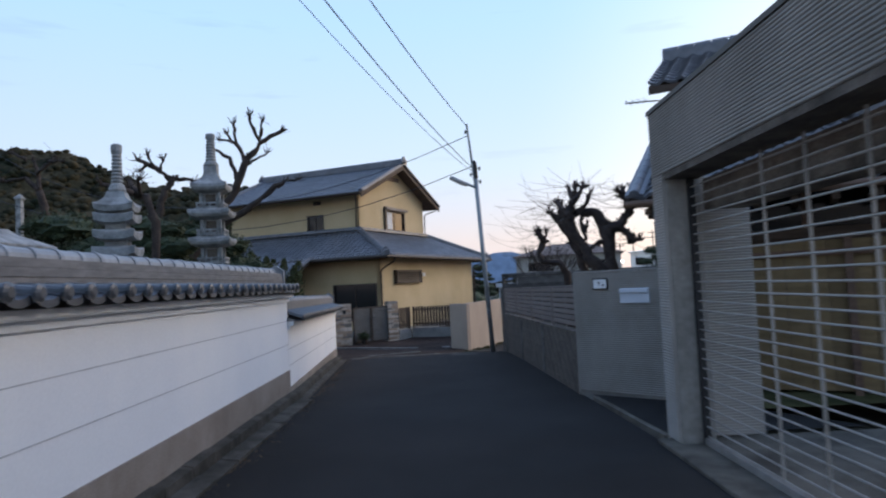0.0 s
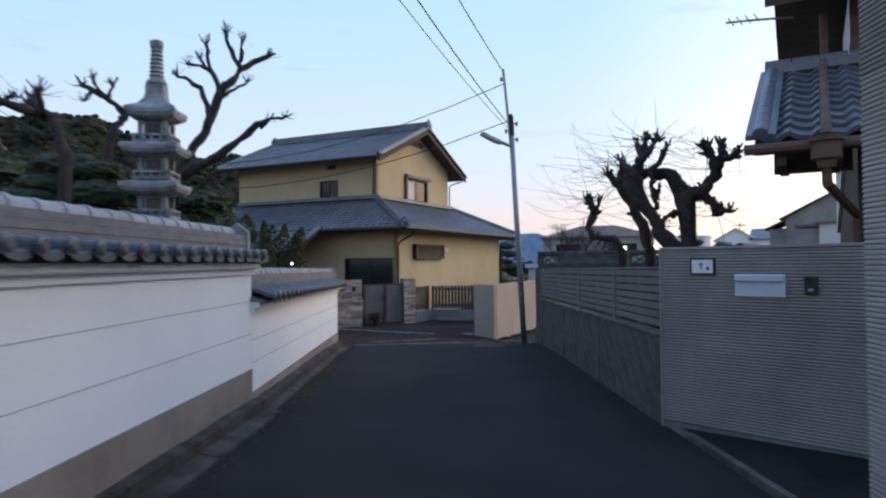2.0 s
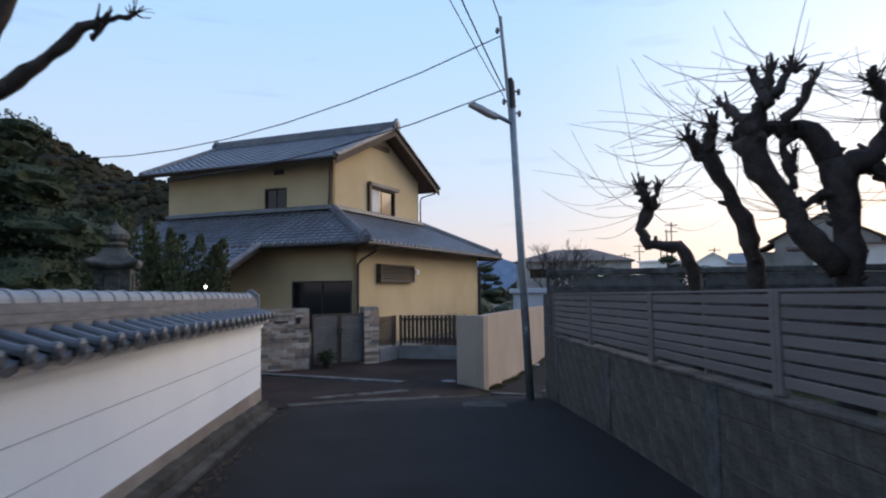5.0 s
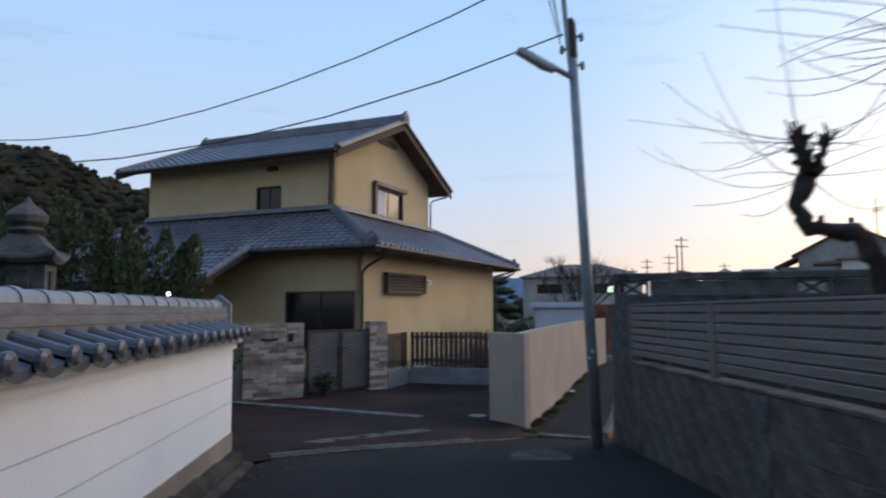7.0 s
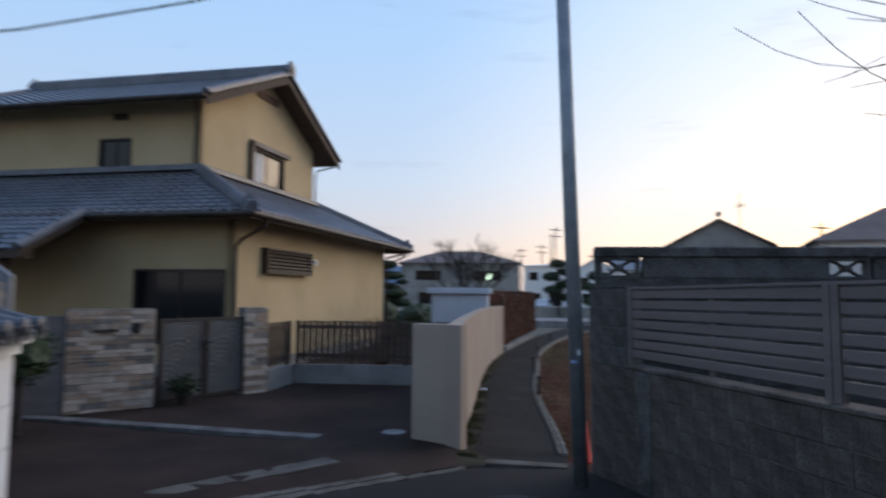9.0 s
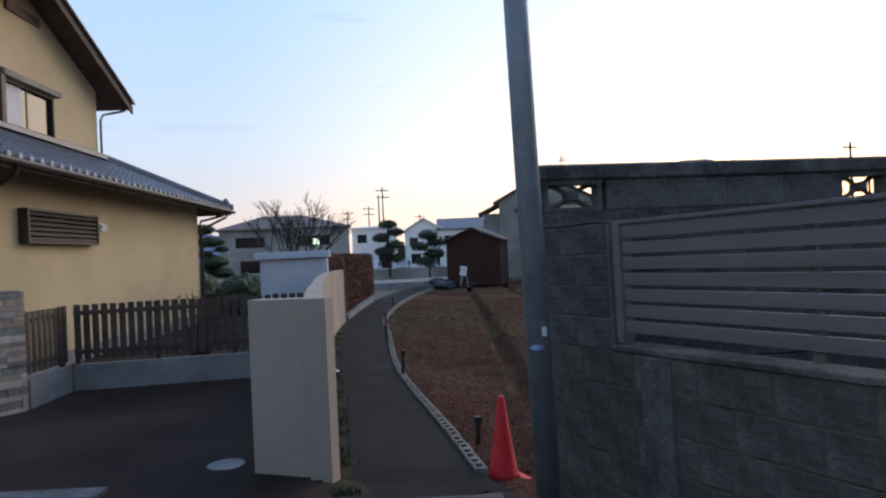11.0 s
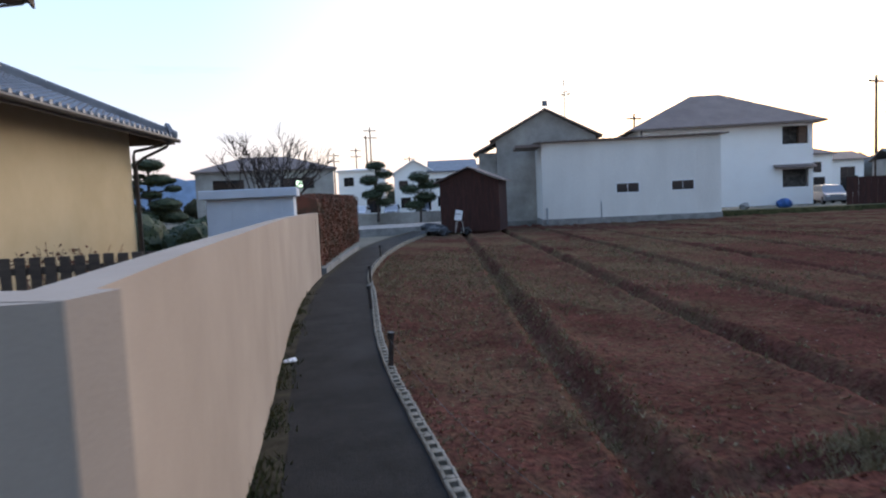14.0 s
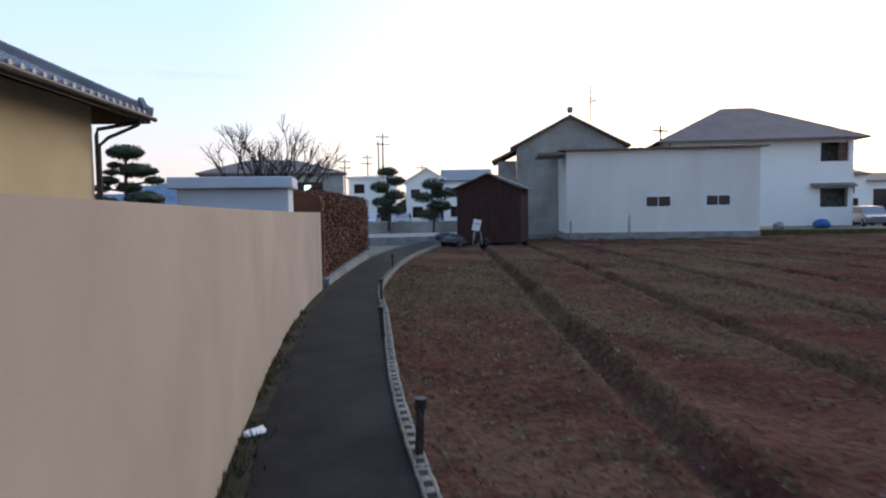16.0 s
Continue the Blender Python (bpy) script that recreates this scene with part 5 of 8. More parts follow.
mp1, np1 = along(-4.31, 22.80, -3.27, 23.35, -0.10)
p1 = pillar(mp1, np1, 0.30, 1.47, "broad gate pillar clad in tan and grey ledge stones with an intercom")
bm = bmesh.new()
bx(bm, 0.86, 0.95, -0.04, -0.013, 1.12, 1.26, 0.005)
part("intercom", bm, M_BLACK, p1, "small dark intercom")
bm = bmesh.new()
bx(bm, 0.32, 0.66, -0.03, -0.013, 1.14, 1.18, 0.004)
part("letter_slot", bm, M_BRONZE, p1, "dark letter slot")
mp2, np2 = along(-2.08, 24.50, -1.72, 24.73, -0.10)
p2 = pillar(mp2, np2, 0.34, 1.46, "narrow gate pillar clad in tan and grey ledge stones")
bm = bmesh.new()
bx(bm, 0.14, 0.30, -0.028, -0.013, 1.14, 1.21, 0.003)
part("nameplate", bm, M_PINK, p2, "small pale nameplate")
mg, ng = along(-3.24, 23.50, -2.06, 24.62, -0.08)
gate = thing("metal_gate", mg, "closed grey double gate with curved ribs between stone pillars", "gate")
for k in range(2):
    x0, x1 = ng * k / 2 + 0.015, ng * (k + 1) / 2 - 0.015
    bm = bmesh.new()
    for a, b, z0, z1 in ((x0, x1, 0.03, 0.08), (x0, x1, 1.24, 1.29), (x0, x0 + 0.05, 0.08, 1.24), (x1 - 0.05, x1, 0.08, 1.24)):
        bx(bm, a, b, 0, 0.05, z0, z1, 0.004)
    leaf = part("gate_leaf", bm, M_BRONZE, gate)
    bm = bmesh.new()
    bx(bm, x0 + 0.05, x1 - 0.05, 0.018, 0.026, 0.08, 1.24)
    part("sheet", bm, M_GATE, leaf, "grey metal sheet")
    for q in range(3):
        for r in range(5):
            bm = bmesh.new()
            c = (x0 + 0.08 + 0.2 * q, 0.2 + 0.36 * q)
            pts = [(min(max(c[0] + (0.1 + 0.08 * r) * math.cos(t), x0 + 0.06), x1 - 0.06), 0.012, min(max(c[1] + (0.1 + 0.08 * r) * math.sin(t), 0.09), 1.22)) for t in [j * math.pi / 10 for j in range(11)]]
            tube(bm, pts, 0.008, 5)
            part("curved_rib", bm, M_RIDGE, leaf)
bm = bmesh.new()
bx(bm, ng / 2 - 0.06, ng / 2 + 0.06, -0.03, -0.001, 0.8, 0.95, 0.01)
tube(bm, [(ng / 2 + 0.03, -0.03, 0.9), (ng / 2 + 0.03, -0.07, 0.9), (ng / 2 + 0.12, -0.07, 0.9)], 0.012, 6)
part("latch", bm, M_BLACK, gate, "black latch and handle")
plant = thing("potted_plant", mg @ pose(0.28, -0.24, -0.02), "low leafy plant in a dark pot at the gate", "plant")
bm = bmesh.new()
lathe(bm, [(0.085, 0.0), (0.11, 0.16), (0.125, 0.165), (0.125, 0.19), (0.10, 0.19), (0.095, 0.15)], 14)
part("pot", bm, M_BRONZE, plant)
bm = bmesh.new()
prnd = random.Random(4)
leaves(bm, (0, 0, 0.32), 0.24, 320, 0.07, prnd, 0.8, 0.2, 0.6)
for _ in range(14):
    tube(bm, [(0, 0, 0.14), (prnd.uniform(-0.15, 0.15), prnd.uniform(-0.12, 0.12), prnd.uniform(0.3, 0.48))], [0.006, 0.003], 4)
part("foliage", bm, M_LEAF, plant)
bm = bmesh.new()
m, n = along(-9.5, 20.4, -4.33, 22.83)
prism(bm, [(0, -0.3), (0, 1.28), (0.12, 1.28), (0.12, -0.3)], m, 0, n)
structure("wall_gate_side", bm, M_SLAT, "plain dark grey wall beside the gate")

for label, a, b in (("a", (-1.70, 24.80), (-1.30, 25.75)), ("b", (-1.28, 25.80), (1.75, 24.95))):
    m, n = along(*a, *b, -0.10)
    bm = bmesh.new()
    prism(bm, [(0, -0.2), (0, 0.36), (0.12, 0.36), (0.12, -0.2)], m, 0.0, n)
    structure("wall_low", bm, M_CONCRETE, "low pale concrete wall under the picket fence")
    f = thing("picket_fence", m @ pose(0, 0.06, 0.38), "dark brown picket fence on a low concrete wall", "fence", "picket fences")
    k = int(n / 0.115)
    for q in range(k):
        bm = bmesh.new()
        x = (q + 0.5) * n / k
        bx(bm, x - 0.043, x + 0.043, -0.03, -0.012, 0.04, 0.80 + 0.012 * random.random(), 0.003)
        part("picket", bm, M_WOOD, f)
    for z in (0.12, 0.66):
        bm = bmesh.new()
        bx(bm, 0, n, -0.0115, 0.02, z, z + 0.06)
        part("rail", bm, M_WOOD, f)
    for q in range(max(int(n / 1.0), 1) + 1):
        bm = bmesh.new()
        x = min(q * n / max(int(n / 1.0), 1), n - 0.06)
        bx(bm, x, x + 0.06, 0.021, 0.08, -0.02, 0.78)
        part("post", bm, M_WOOD, f)
cover = thing("drain_cover", pose(0.0, 20.98, -0.085), "small round pale drain cover in the forecourt", "drain cover")
bm = bmesh.new()
lathe(bm, [(0.15, 0.0), (0.15, 0.02), (0.13, 0.026), (0.05, 0.026)], 18)
part("lid", bm, M_CONCRETE, cover)
bm = bmesh.new()
bx(bm, -0.34, 0.26, -0.24, 0.24, -0.08, -0.001, 0.01)
part("slab", bm, M_DRAIN, cover, "rough square concrete surround")
mh = thing("manhole_cover", pose(0.48, 17.55, ground_z(17.55) + 0.004, 3.5, 0, 0), "dark round manhole cover set in the asphalt", "manhole cover")
bm = bmesh.new()
lathe(bm, [(0.34, 0.0), (0.34, 0.008), (0.31, 0.010), (0.30, 0.005), (0.1, 0.005)], 28)
part("lid", bm, M_STEP, mh)


# ---------------------------------------------------------------- pole, wires, cone
def at_line(a, b, z):
    k = (z - a[2]) / (b[2] - a[2])
    return [a[i] + (b[i] - a[i]) * k for i in range(3)]


PB, PT = (1.293, 18.287, -0.2), (1.018, 18.08, 5.18)
pole = thing("utility_pole", pose(1.27, 18.24, 0.0), "galvanised steel street pole with a lamp arm, leaning a little", "utility pole")


def rel(p):
    return Vector(p) - Vector((1.27, 18.24, 0.0))


bm = bmesh.new()
tube(bm, [rel(PB), rel(at_line(PB, PT, 2.5)), rel(PT)], [0.066, 0.063, 0.056], 24)
part("shaft", bm, M_POLE, pole, smooth=True)
bm = bmesh.new()
tube(bm, [rel((1.02, 18.09, 4.55)), rel((0.86, 18.0, 6.25))], [0.036, 0.030], 10)
part("top_tube", bm, M_POLE, pole)
bm = bmesh.new()
tube(bm, [rel(at_line(PB, PT, 4.75)), rel(PT), rel((0.995, 18.07, 5.24))], [0.068, 0.067, 0.05], 14)
part("sleeve", bm, M_BLACK, pole, "dark sleeve at the pole's head")
for z, x in ((5.02, 0.13), (4.86, -0.12), (4.66, 0.12), (6.05, -0.08)):
    bm = bmesh.new()
    c = rel(at_line(PB, PT, min(z, 5.15)))
    c = Vector((c.x if z < 5.5 else c.x - 0.12, c.y, z))
    tube(bm, [c, c + Vector((x, 0.02, 0.01))], 0.016, 6)
    lathe_c = c + Vector((x, 0.02, 0))
    tube(bm, [lathe_c + Vector((0, 0, -0.05)), lathe_c, lathe_c + Vector((0, 0, 0.05))], [0.022, 0.032, 0.022], 8)
    part("insulator", bm, M_RIDGE, pole)
bm = bmesh.new()
a, b = rel((1.02, 18.08, 4.50)), rel((0.37, 17.9, 4.78))
tube(bm, [a, b], [0.035, 0.045], 8)
arm = part("lamp_arm", bm, M_POLE, pole)
bm = bmesh.new()
tube(bm, [a.lerp(b, 0.35) + Vector((0, 0, -0.03)), a.lerp(b, 0.55) + Vector((0, 0, -0.035)), b + Vector((-0.04, 0, -0.01))], [0.045, 0.065, 0.05], 10)
part("lamp_cover", bm, M_STEEL, arm, "pale lamp housing")
bm = bmesh.new()
c0 = rel(at_line(PB, PT, 1.06))
ring = [[bm.verts.new(c0 + Vector((r * math.cos(a), r * math.sin(a), h * (0.012 * math.sin(math.pi * k / 10) + 0.004)))) for k, a in enumerate([radians(195 + 6.5 * q) for q in range(11)])] for r, h in ((0.0655, -1), (0.0685, -1), (0.0685, 1), (0.0655, 1))]
for a, b in zip(ring, ring[1:] + ring[:1]):
    for k in range(10):
        bm.faces.new((a[k], a[k + 1], b[k + 1], b[k]))
part("paint_mark", bm, surf("blue_tape", (0.10, 0.19, 0.42), (0.42, 0.50, 0.66), 14.0, 60, 0.7, 0.1), pole, "pale blue paint mark")
bm = bmesh.new()
c0 = rel(at_line(PB, PT, 1.12))
bx(bm, c0.x - 0.016, c0.x + 0.006, c0.y - 0.074, c0.y - 0.062, c0.z, c0.z + 0.045)
part("sticker", bm, M_PAPER, pole, "torn white sticker")


def wire(a, b, sag, r=0.011, label="black overhead wire from the pole"):
    bm = bmesh.new()
    a, b = Vector(a), Vector(b)
    pts = []
    for k in range(25):
        t = k / 24
        p = a.lerp(b, t)
        p.z -= sag * 4 * t * (1 - t)
        pts.append(p)
    tube(bm, pts, r, 5)
    ob = link("overhead_wire", bm, M_WIRE)
    return tagged(ob, label, "wire", "overhead wires")


wire((0.86, 18.0, 6.20), (-7.4, -14, 13.2), 1.5)
wire((0.95, 18.36, 5.12), (-8.1, -14, 13.6), 1.6)
wire((0.95, 18.36, 5.0), (-8.9, -14, 13.6), 1.7, 0.007, "thin pale overhead cable from the pole")
wire((0.86, 18.0, 5.92), (-30.8, 34.5, 18.2), 5.53, 0.011)
wire((0.95, 18.20, 5.1), (-36.1, 26.8, 24.6), 8.1, 0.011)

cone = thing("traffic_cone", pose(2.03, 19.98, -0.31), "plain red plastic traffic cone beside the pole", "traffic cone")
bm = bmesh.new()
bx(bm, -0.18, 0.18, -0.18, 0.18, 0.0, 0.035, 0.012)
part("base", bm, M_CONE, cone)
bm = bmesh.new()
lathe(bm, [(0.135, 0.036), (0.115, 0.07), (0.03, 0.66), (0.022, 0.69), (0.012, 0.695)], 20)
part("body", bm, M_CONE, cone, smooth=True)


# ---------------------------------------------------------------- temple garden
def pagoda(p, label):
    """The base of a stone pagoda at (x, y, turn, width)."""
    return thing("stone_pagoda", pose(p[0], p[1], 0, 0, 0, p[2]) @ Matrix.Diagonal((p[3], p[3], 1, 1)), label, "stone pagoda", "stone pagodas in the garden")


def tier(t, name, prof):
    bm = bmesh.new()
    lathe(bm, prof, square=True)
    bmesh.ops.bevel(bm, geom=bm.edges[:], offset=0.006, segments=1, affect="EDGES")
    return part(name, bm, M_STONE, t)


def flared(t, name, prof, flare=0.03):
    """A square roof with a fine mesh whose corners sweep up."""
    bm = bmesh.new()
    big = max(r for r, _ in prof)
    rings = []
    for r, z in prof:
        ring = []
        for q in range(4):
            for k in range(6):
                u = -1 + 2 * k / 6
                x, y = ((u, -1), (1, u), (-u, 1), (-1, -u))[q]
                ring.append(bm.verts.new((x * r, y * r, z + flare * abs(u) ** 3 * (r / big) ** 3)))
        rings.append(ring)
    for a, b in zip(rings, rings[1:]):
        for k in range(24):
            bm.faces.new((a[k], a[(k + 1) % 24], b[(k + 1) % 24], b[k]))
    bm.faces.new(rings[0][::-1])
    bm.faces.new(rings[-1])
    return part(name, bm, M_STONE, t)


def finial(t, z0, z1, r, rings=9):
    bm = bmesh.new()
    prof = [(r * 1.25, z0), (r * 1.5, z0 + 0.03), (r * 1.2, z0 + 0.08)]
    h = (z1 - z0 - 0.2) / rings
    for k in range(rings):
        z = z0 + 0.1 + k * h
        f = 1.05 - 0.25 * k / rings
        prof += [(r * 0.78 * f, z), (r * f, z + h * 0.3), (r * f, z + h * 0.6), (r * 0.78 * f, z + h * 0.9)]
    prof += [(r * 0.8, z1 - 0.10), (r * 0.95, z1 - 0.07), (r * 0.95, z1 - 0.015), (r * 0.6, z1)]
    lathe(bm, prof, 14)
    part("finial", bm, M_STONE, t)


# many-roofed pagoda close behind the wall
t = pagoda((-3.04, 6.33, 12, 0.80), "pale weathered granite pagoda with stacked flat roofs and ringed spire")
tier(t, "base", [(0.22, 0.3), (0.22, 1.95)])
for k in range(5):
    z = 1.93 + 0.16 * k
    w = 0.245 - 0.008 * k
    flared(t, "roof", [(w - 0.10, z), (w - 0.10, z + 0.052), (w - 0.006, z + 0.060), (w, z + 0.062), (w + 0.006, z + 0.128), (w, z + 0.134), (w - 0.05, z + 0.146), (w - 0.10, z + 0.159)])
flared(t, "cap", [(0.14, 2.73), (0.205, 2.738), (0.22, 2.79), (0.17, 2.82), (0.12, 2.87), (0.095, 2.93)])
finial(t, 2.92, 3.40, 0.068, 8)
# tall storeyed pagoda
t = pagoda((-3.58, 10.5, 8, 0.76), "tall grey granite pagoda with railed storeys and ringed spire")
tier(t, "base", [(0.34, 0.3), (0.34, 1.7), (0.24, 1.75), (0.24, 1.95)])
for z in (1.95, 2.40, 2.84, 3.26):
    bm = bmesh.new()
    lathe(bm, [(0.145, z), (0.145, z + 0.27)], square=True)
    body = part("storey", bm, M_STONE, t)
    for sx, sy in ((-1, -1), (1, -1), (1, 1), (-1, 1)):
        bm = bmesh.new()
        bx(bm, sx * 0.18 - 0.03, sx * 0.18 + 0.03, sy * 0.18 - 0.03, sy * 0.18 + 0.03, z, z + 0.25, 0.004)
        part("corner_post", bm, M_STONE, body)
    if z > 2:
        for q in range(4):
            a = q * math.pi / 2
            m = Matrix.Rotation(a, 4, "Z")
            bm = bmesh.new()
            for zz in (z + 0.0, z + 0.075):
                bx(bm, -0.27, 0.27, -0.275, -0.245, zz, zz + 0.025)
            for x in (-0.25, -0.13, 0.0, 0.13, 0.25):
                bx(bm, x - 0.015, x + 0.015, -0.27, -0.25, z + 0.025, z + 0.075)
            for v in bm.verts:
                v.co = m @ v.co
            part("railing", bm, M_STONE, body)
    for q in range(4):
        bm = bmesh.new()
        bx(bm, -0.10, 0.10, -0.152, -0.146, z + 0.06, z + 0.23)
        for v in bm.verts:
            v.co = Matrix.Rotation(q * math.pi / 2, 4, "Z") @ v.co
        part("lattice", bm, M_BLOCK2, body, "dark pierced lattice panel")
    w = 0.40 if z < 3 else 0.345
    flared(t, "roof", [(0.19, z + 0.25), (w - 0.06, z + 0.28), (w - 0.02, z + 0.29), (w + 0.015, z + 0.33), (w + 0.01, z + 0.375), (w - 0.08, z + 0.40), (0.22, z + 0.44)])
flared(t, "cap", [(0.34, 3.64), (0.22, 3.70), (0.15, 3.78), (0.13, 3.84), (0.13, 3.95)])
finial(t, 3.94, 4.48, 0.105, 7)
# small finial of a lantern by the wall and a lantern further on
t = thing("stone_lantern", pose(-3.25, 4.75, 0), "weathered stone lantern with a pointed finial behind the wall", "stone lantern", "stone lanterns in the garden")
tier(t, "shaft", [(0.16, 0.3), (0.14, 1.75), (0.22, 1.85), (0.22, 2.05)])
tier(t, "roof", [(0.16, 2.05), (0.34, 2.28), (0.35, 2.33), (0.16, 2.42), (0.12, 2.46)])
bm = bmesh.new()
lathe(bm, [(0.09, 2.46), (0.11, 2.50), (0.07, 2.58), (0.05, 2.75), (0.07, 2.78), (0.05, 2.84), (0.01, 2.88)], 12)
part("finial", bm, M_STONE, t)
t = thing("stone_lantern", pose(-4.72, 16.7, 0, 0, 0, 18) @ Matrix.Diagonal((1.35, 1.35, 1, 1)), "large weathered stone lantern with an onion finial", "stone lantern", "stone lanterns in the garden")
tier(t, "shaft", [(0.14, 0.3), (0.13, 1.5), (0.20, 1.60), (0.20, 1.70)])
tier(t, "firebox", [(0.17, 1.702), (0.17, 2.12)])
for q in range(4):
    bm = bmesh.new()
    bx(bm, -0.075, 0.075, -0.186, -0.171, 1.80, 2.06, 0.01)
    for v in bm.verts:
        v.co = Matrix.Rotation(q * math.pi / 2, 4, "Z") @ v.co
    part("lattice", bm, M_BLOCK, t, "dark lattice opening")
flared(t, "roof", [(0.17, 2.122), (0.22, 2.13), (0.245, 2.17), (0.24, 2.20), (0.17, 2.27), (0.12, 2.36), (0.09, 2.42)], 0.05)
bm = bmesh.new()
lathe(bm, [(0.10, 2.42), (0.13, 2.46), (0.09, 2.50), (0.13, 2.54), (0.145, 2.60), (0.10, 2.67), (0.03, 2.74), (0.01, 2.80)], 14)
part("finial", bm, M_STONE, t)
for piece in t.children:
    if piece.data.materials[0] == M_STONE:
        piece.data.materials[0] = M_MOSSY
t = thing("stone_lantern", pose(-15.0, 21.5, 0, 0, 0, 20), "tall pale stone lantern tower deep in the temple garden", "stone lantern", "stone lanterns in the garden")
tier(t, "shaft", [(0.62, 0.3), (0.55, 3.55), (0.60, 3.6), (0.60, 3.95)])
flared(t, "roof", [(0.56, 3.96), (0.92, 4.02), (0.95, 4.12), (0.62, 4.28), (0.36, 4.42)], 0.10)
bm = bmesh.new()
lathe(bm, [(0.30, 4.42), (0.34, 4.50), (0.22, 4.60), (0.17, 4.9), (0.22, 5.02), (0.20, 5.2), (0.10, 5.36), (0.02, 5.45)], 12)
part("finial", bm, M_STONE, t)
t = thing("stone_post", pose(-15.4, 24.2, 0), "slim pale stone post in the temple garden", "post")
bm = bmesh.new()
bx(bm, -0.10, 0.10, -0.10, 0.10, -0.75, 5.75, 0.015)
part("shaft", bm, M_STONE, t)
bm = bmesh.new()
lathe(bm, [(0.13, 5.752), (0.14, 5.80), (0.02, 5.95)], square=True)
part("cap", bm, M_STONE, t)
bm = bmesh.new()
for p in ([(-3.2, -20), (-2.68, -5), (-2.72, 10), (-3.15, 17.2), (-9, 18.5), (-40, 40), (-40, -20)],):
    bm.faces.new([bm.verts.new((x, y, 0.32)) for x, y in p])
structure("ground_garden", bm, M_GRASS, "shaded mossy garden ground")


def limb_tree(name, y0, limbs, base, material, label, rnd, knots=0.0, twigs=0, spread=0.25, twig_len=0.9, twig_r=0.006, thick=0.82):
    """A pruned tree: limbs as (radii, (x, z) corners) about the depth y0."""
    t = thing(name, pose(base[0], y0, base[1]), label, "tree", "pruned garden trees")
    o = Vector((base[0], y0, base[1]))
    tips = []
    depth = {}
    for radii, pts in limbs:
        start = depth.get(pts[0], rnd.uniform(-spread, spread) * 0.3)
        end = start + rnd.uniform(-spread, spread)
        path, rr = [], []
        n = len(pts)
        radii = tuple(radii) + (radii[-1],) * (n - len(radii))
        for i in range(n - 1):
            for s in range(4):
                k = (i + s / 4) / (n - 1)
                x = pts[i][0] + (pts[i + 1][0] - pts[i][0]) * s / 4
                z = pts[i][1] + (pts[i + 1][1] - pts[i][1]) * s / 4
                j = 0.02 if 0 < k else 0
                path.append(Vector((x + rnd.uniform(-j, j), y0 + start + (end - start) * k, z + rnd.uniform(-j, j))) - o)
                rr.append((radii[i] + (radii[i + 1] - radii[i]) * s / 4) * (1 + knots * rnd.uniform(-0.5, 1.0)) * thick)
        path.append(Vector((pts[-1][0], y0 + end, pts[-1][1])) - o)
        rr.append(radii[-1] * 0.9 * thick / 0.82)
        depth[pts[-1]] = end
        bm = bmesh.new()
        tube(bm, path, rr, 8)
        for v in bm.verts:
            v.co += Vector((noise.noise(v.co * 9), noise.noise(v.co * 9 + Vector((5, 0, 0))), noise.noise(v.co * 9 + Vector((0, 7, 0))))) * 0.032
        part("trunk" if pts is limbs[0][1] else "limb", bm, material, t, smooth=True)
        tips.append((path[-1], (path[-1] - path[-3]).normalized(), radii[-1] * thick / 0.82))
    if knots > 0.2:
        for limb in [c for c in t.children if not c.name.startswith("stub")]:
            vs = limb.data.vertices
            for _ in range(3):
                v = vs[rnd.randrange(len(vs) // 4, len(vs))]
                bm = bmesh.new()
                e = (v.normal + Vector((0, 0, 0.5))).normalized()
                tube(bm, [v.co - e * 0.03, v.co + e * rnd.uniform(0.03, 0.09)], [0.035, 0.018], 5)
                part("stub", bm, material, t)
    if knots:
        for p, d, r in tips:
            for _ in range(8):
                bm = bmesh.new()
                e = (d * 0.5 + Vector((rnd.gauss(0, 0.6), rnd.gauss(0, 0.6), rnd.gauss(0.45, 0.45)))).normalized()
                l = rnd.uniform(0.06, 0.15)
                q = p + e * l * 0.55 + Vector((rnd.uniform(-0.02, 0.02), 0, 0))
                tube(bm, [p - d * r * 0.5, q, p + e * l + Vector((0, 0, 0.03))], [r * 0.55, r * 0.26, r * 0.20], 5)
                part("stub", bm, material, t)
    bm = bmesh.new()
    for _ in range(twigs):
        p, d, r = rnd.choice(tips)
        e = Vector((rnd.gauss(-0.3, 0.9), rnd.gauss(0, 0.6), rnd.gauss(0.05, 0.22))).normalized()
        l = rnd.uniform(0.4, 1.0) * twig_len
        bow = rnd.uniform(-0.22, 0.10) * l
        tube(bm, [p + e * l * u + Vector((0, 0, bow * 4 * u * (1 - u) + 0.12 * l * u * u)) for u in (0, 0.17, 0.33, 0.5, 0.67, 0.83, 1.0)], [twig_r * (1 - 0.09 * u) for u in range(7)], 4, cap=False)
    if twigs:
        part("twig_spray", bm, material, t, "thin bare shoots")["kind"] = "stuff"
    else:
        bm.free()
    return t


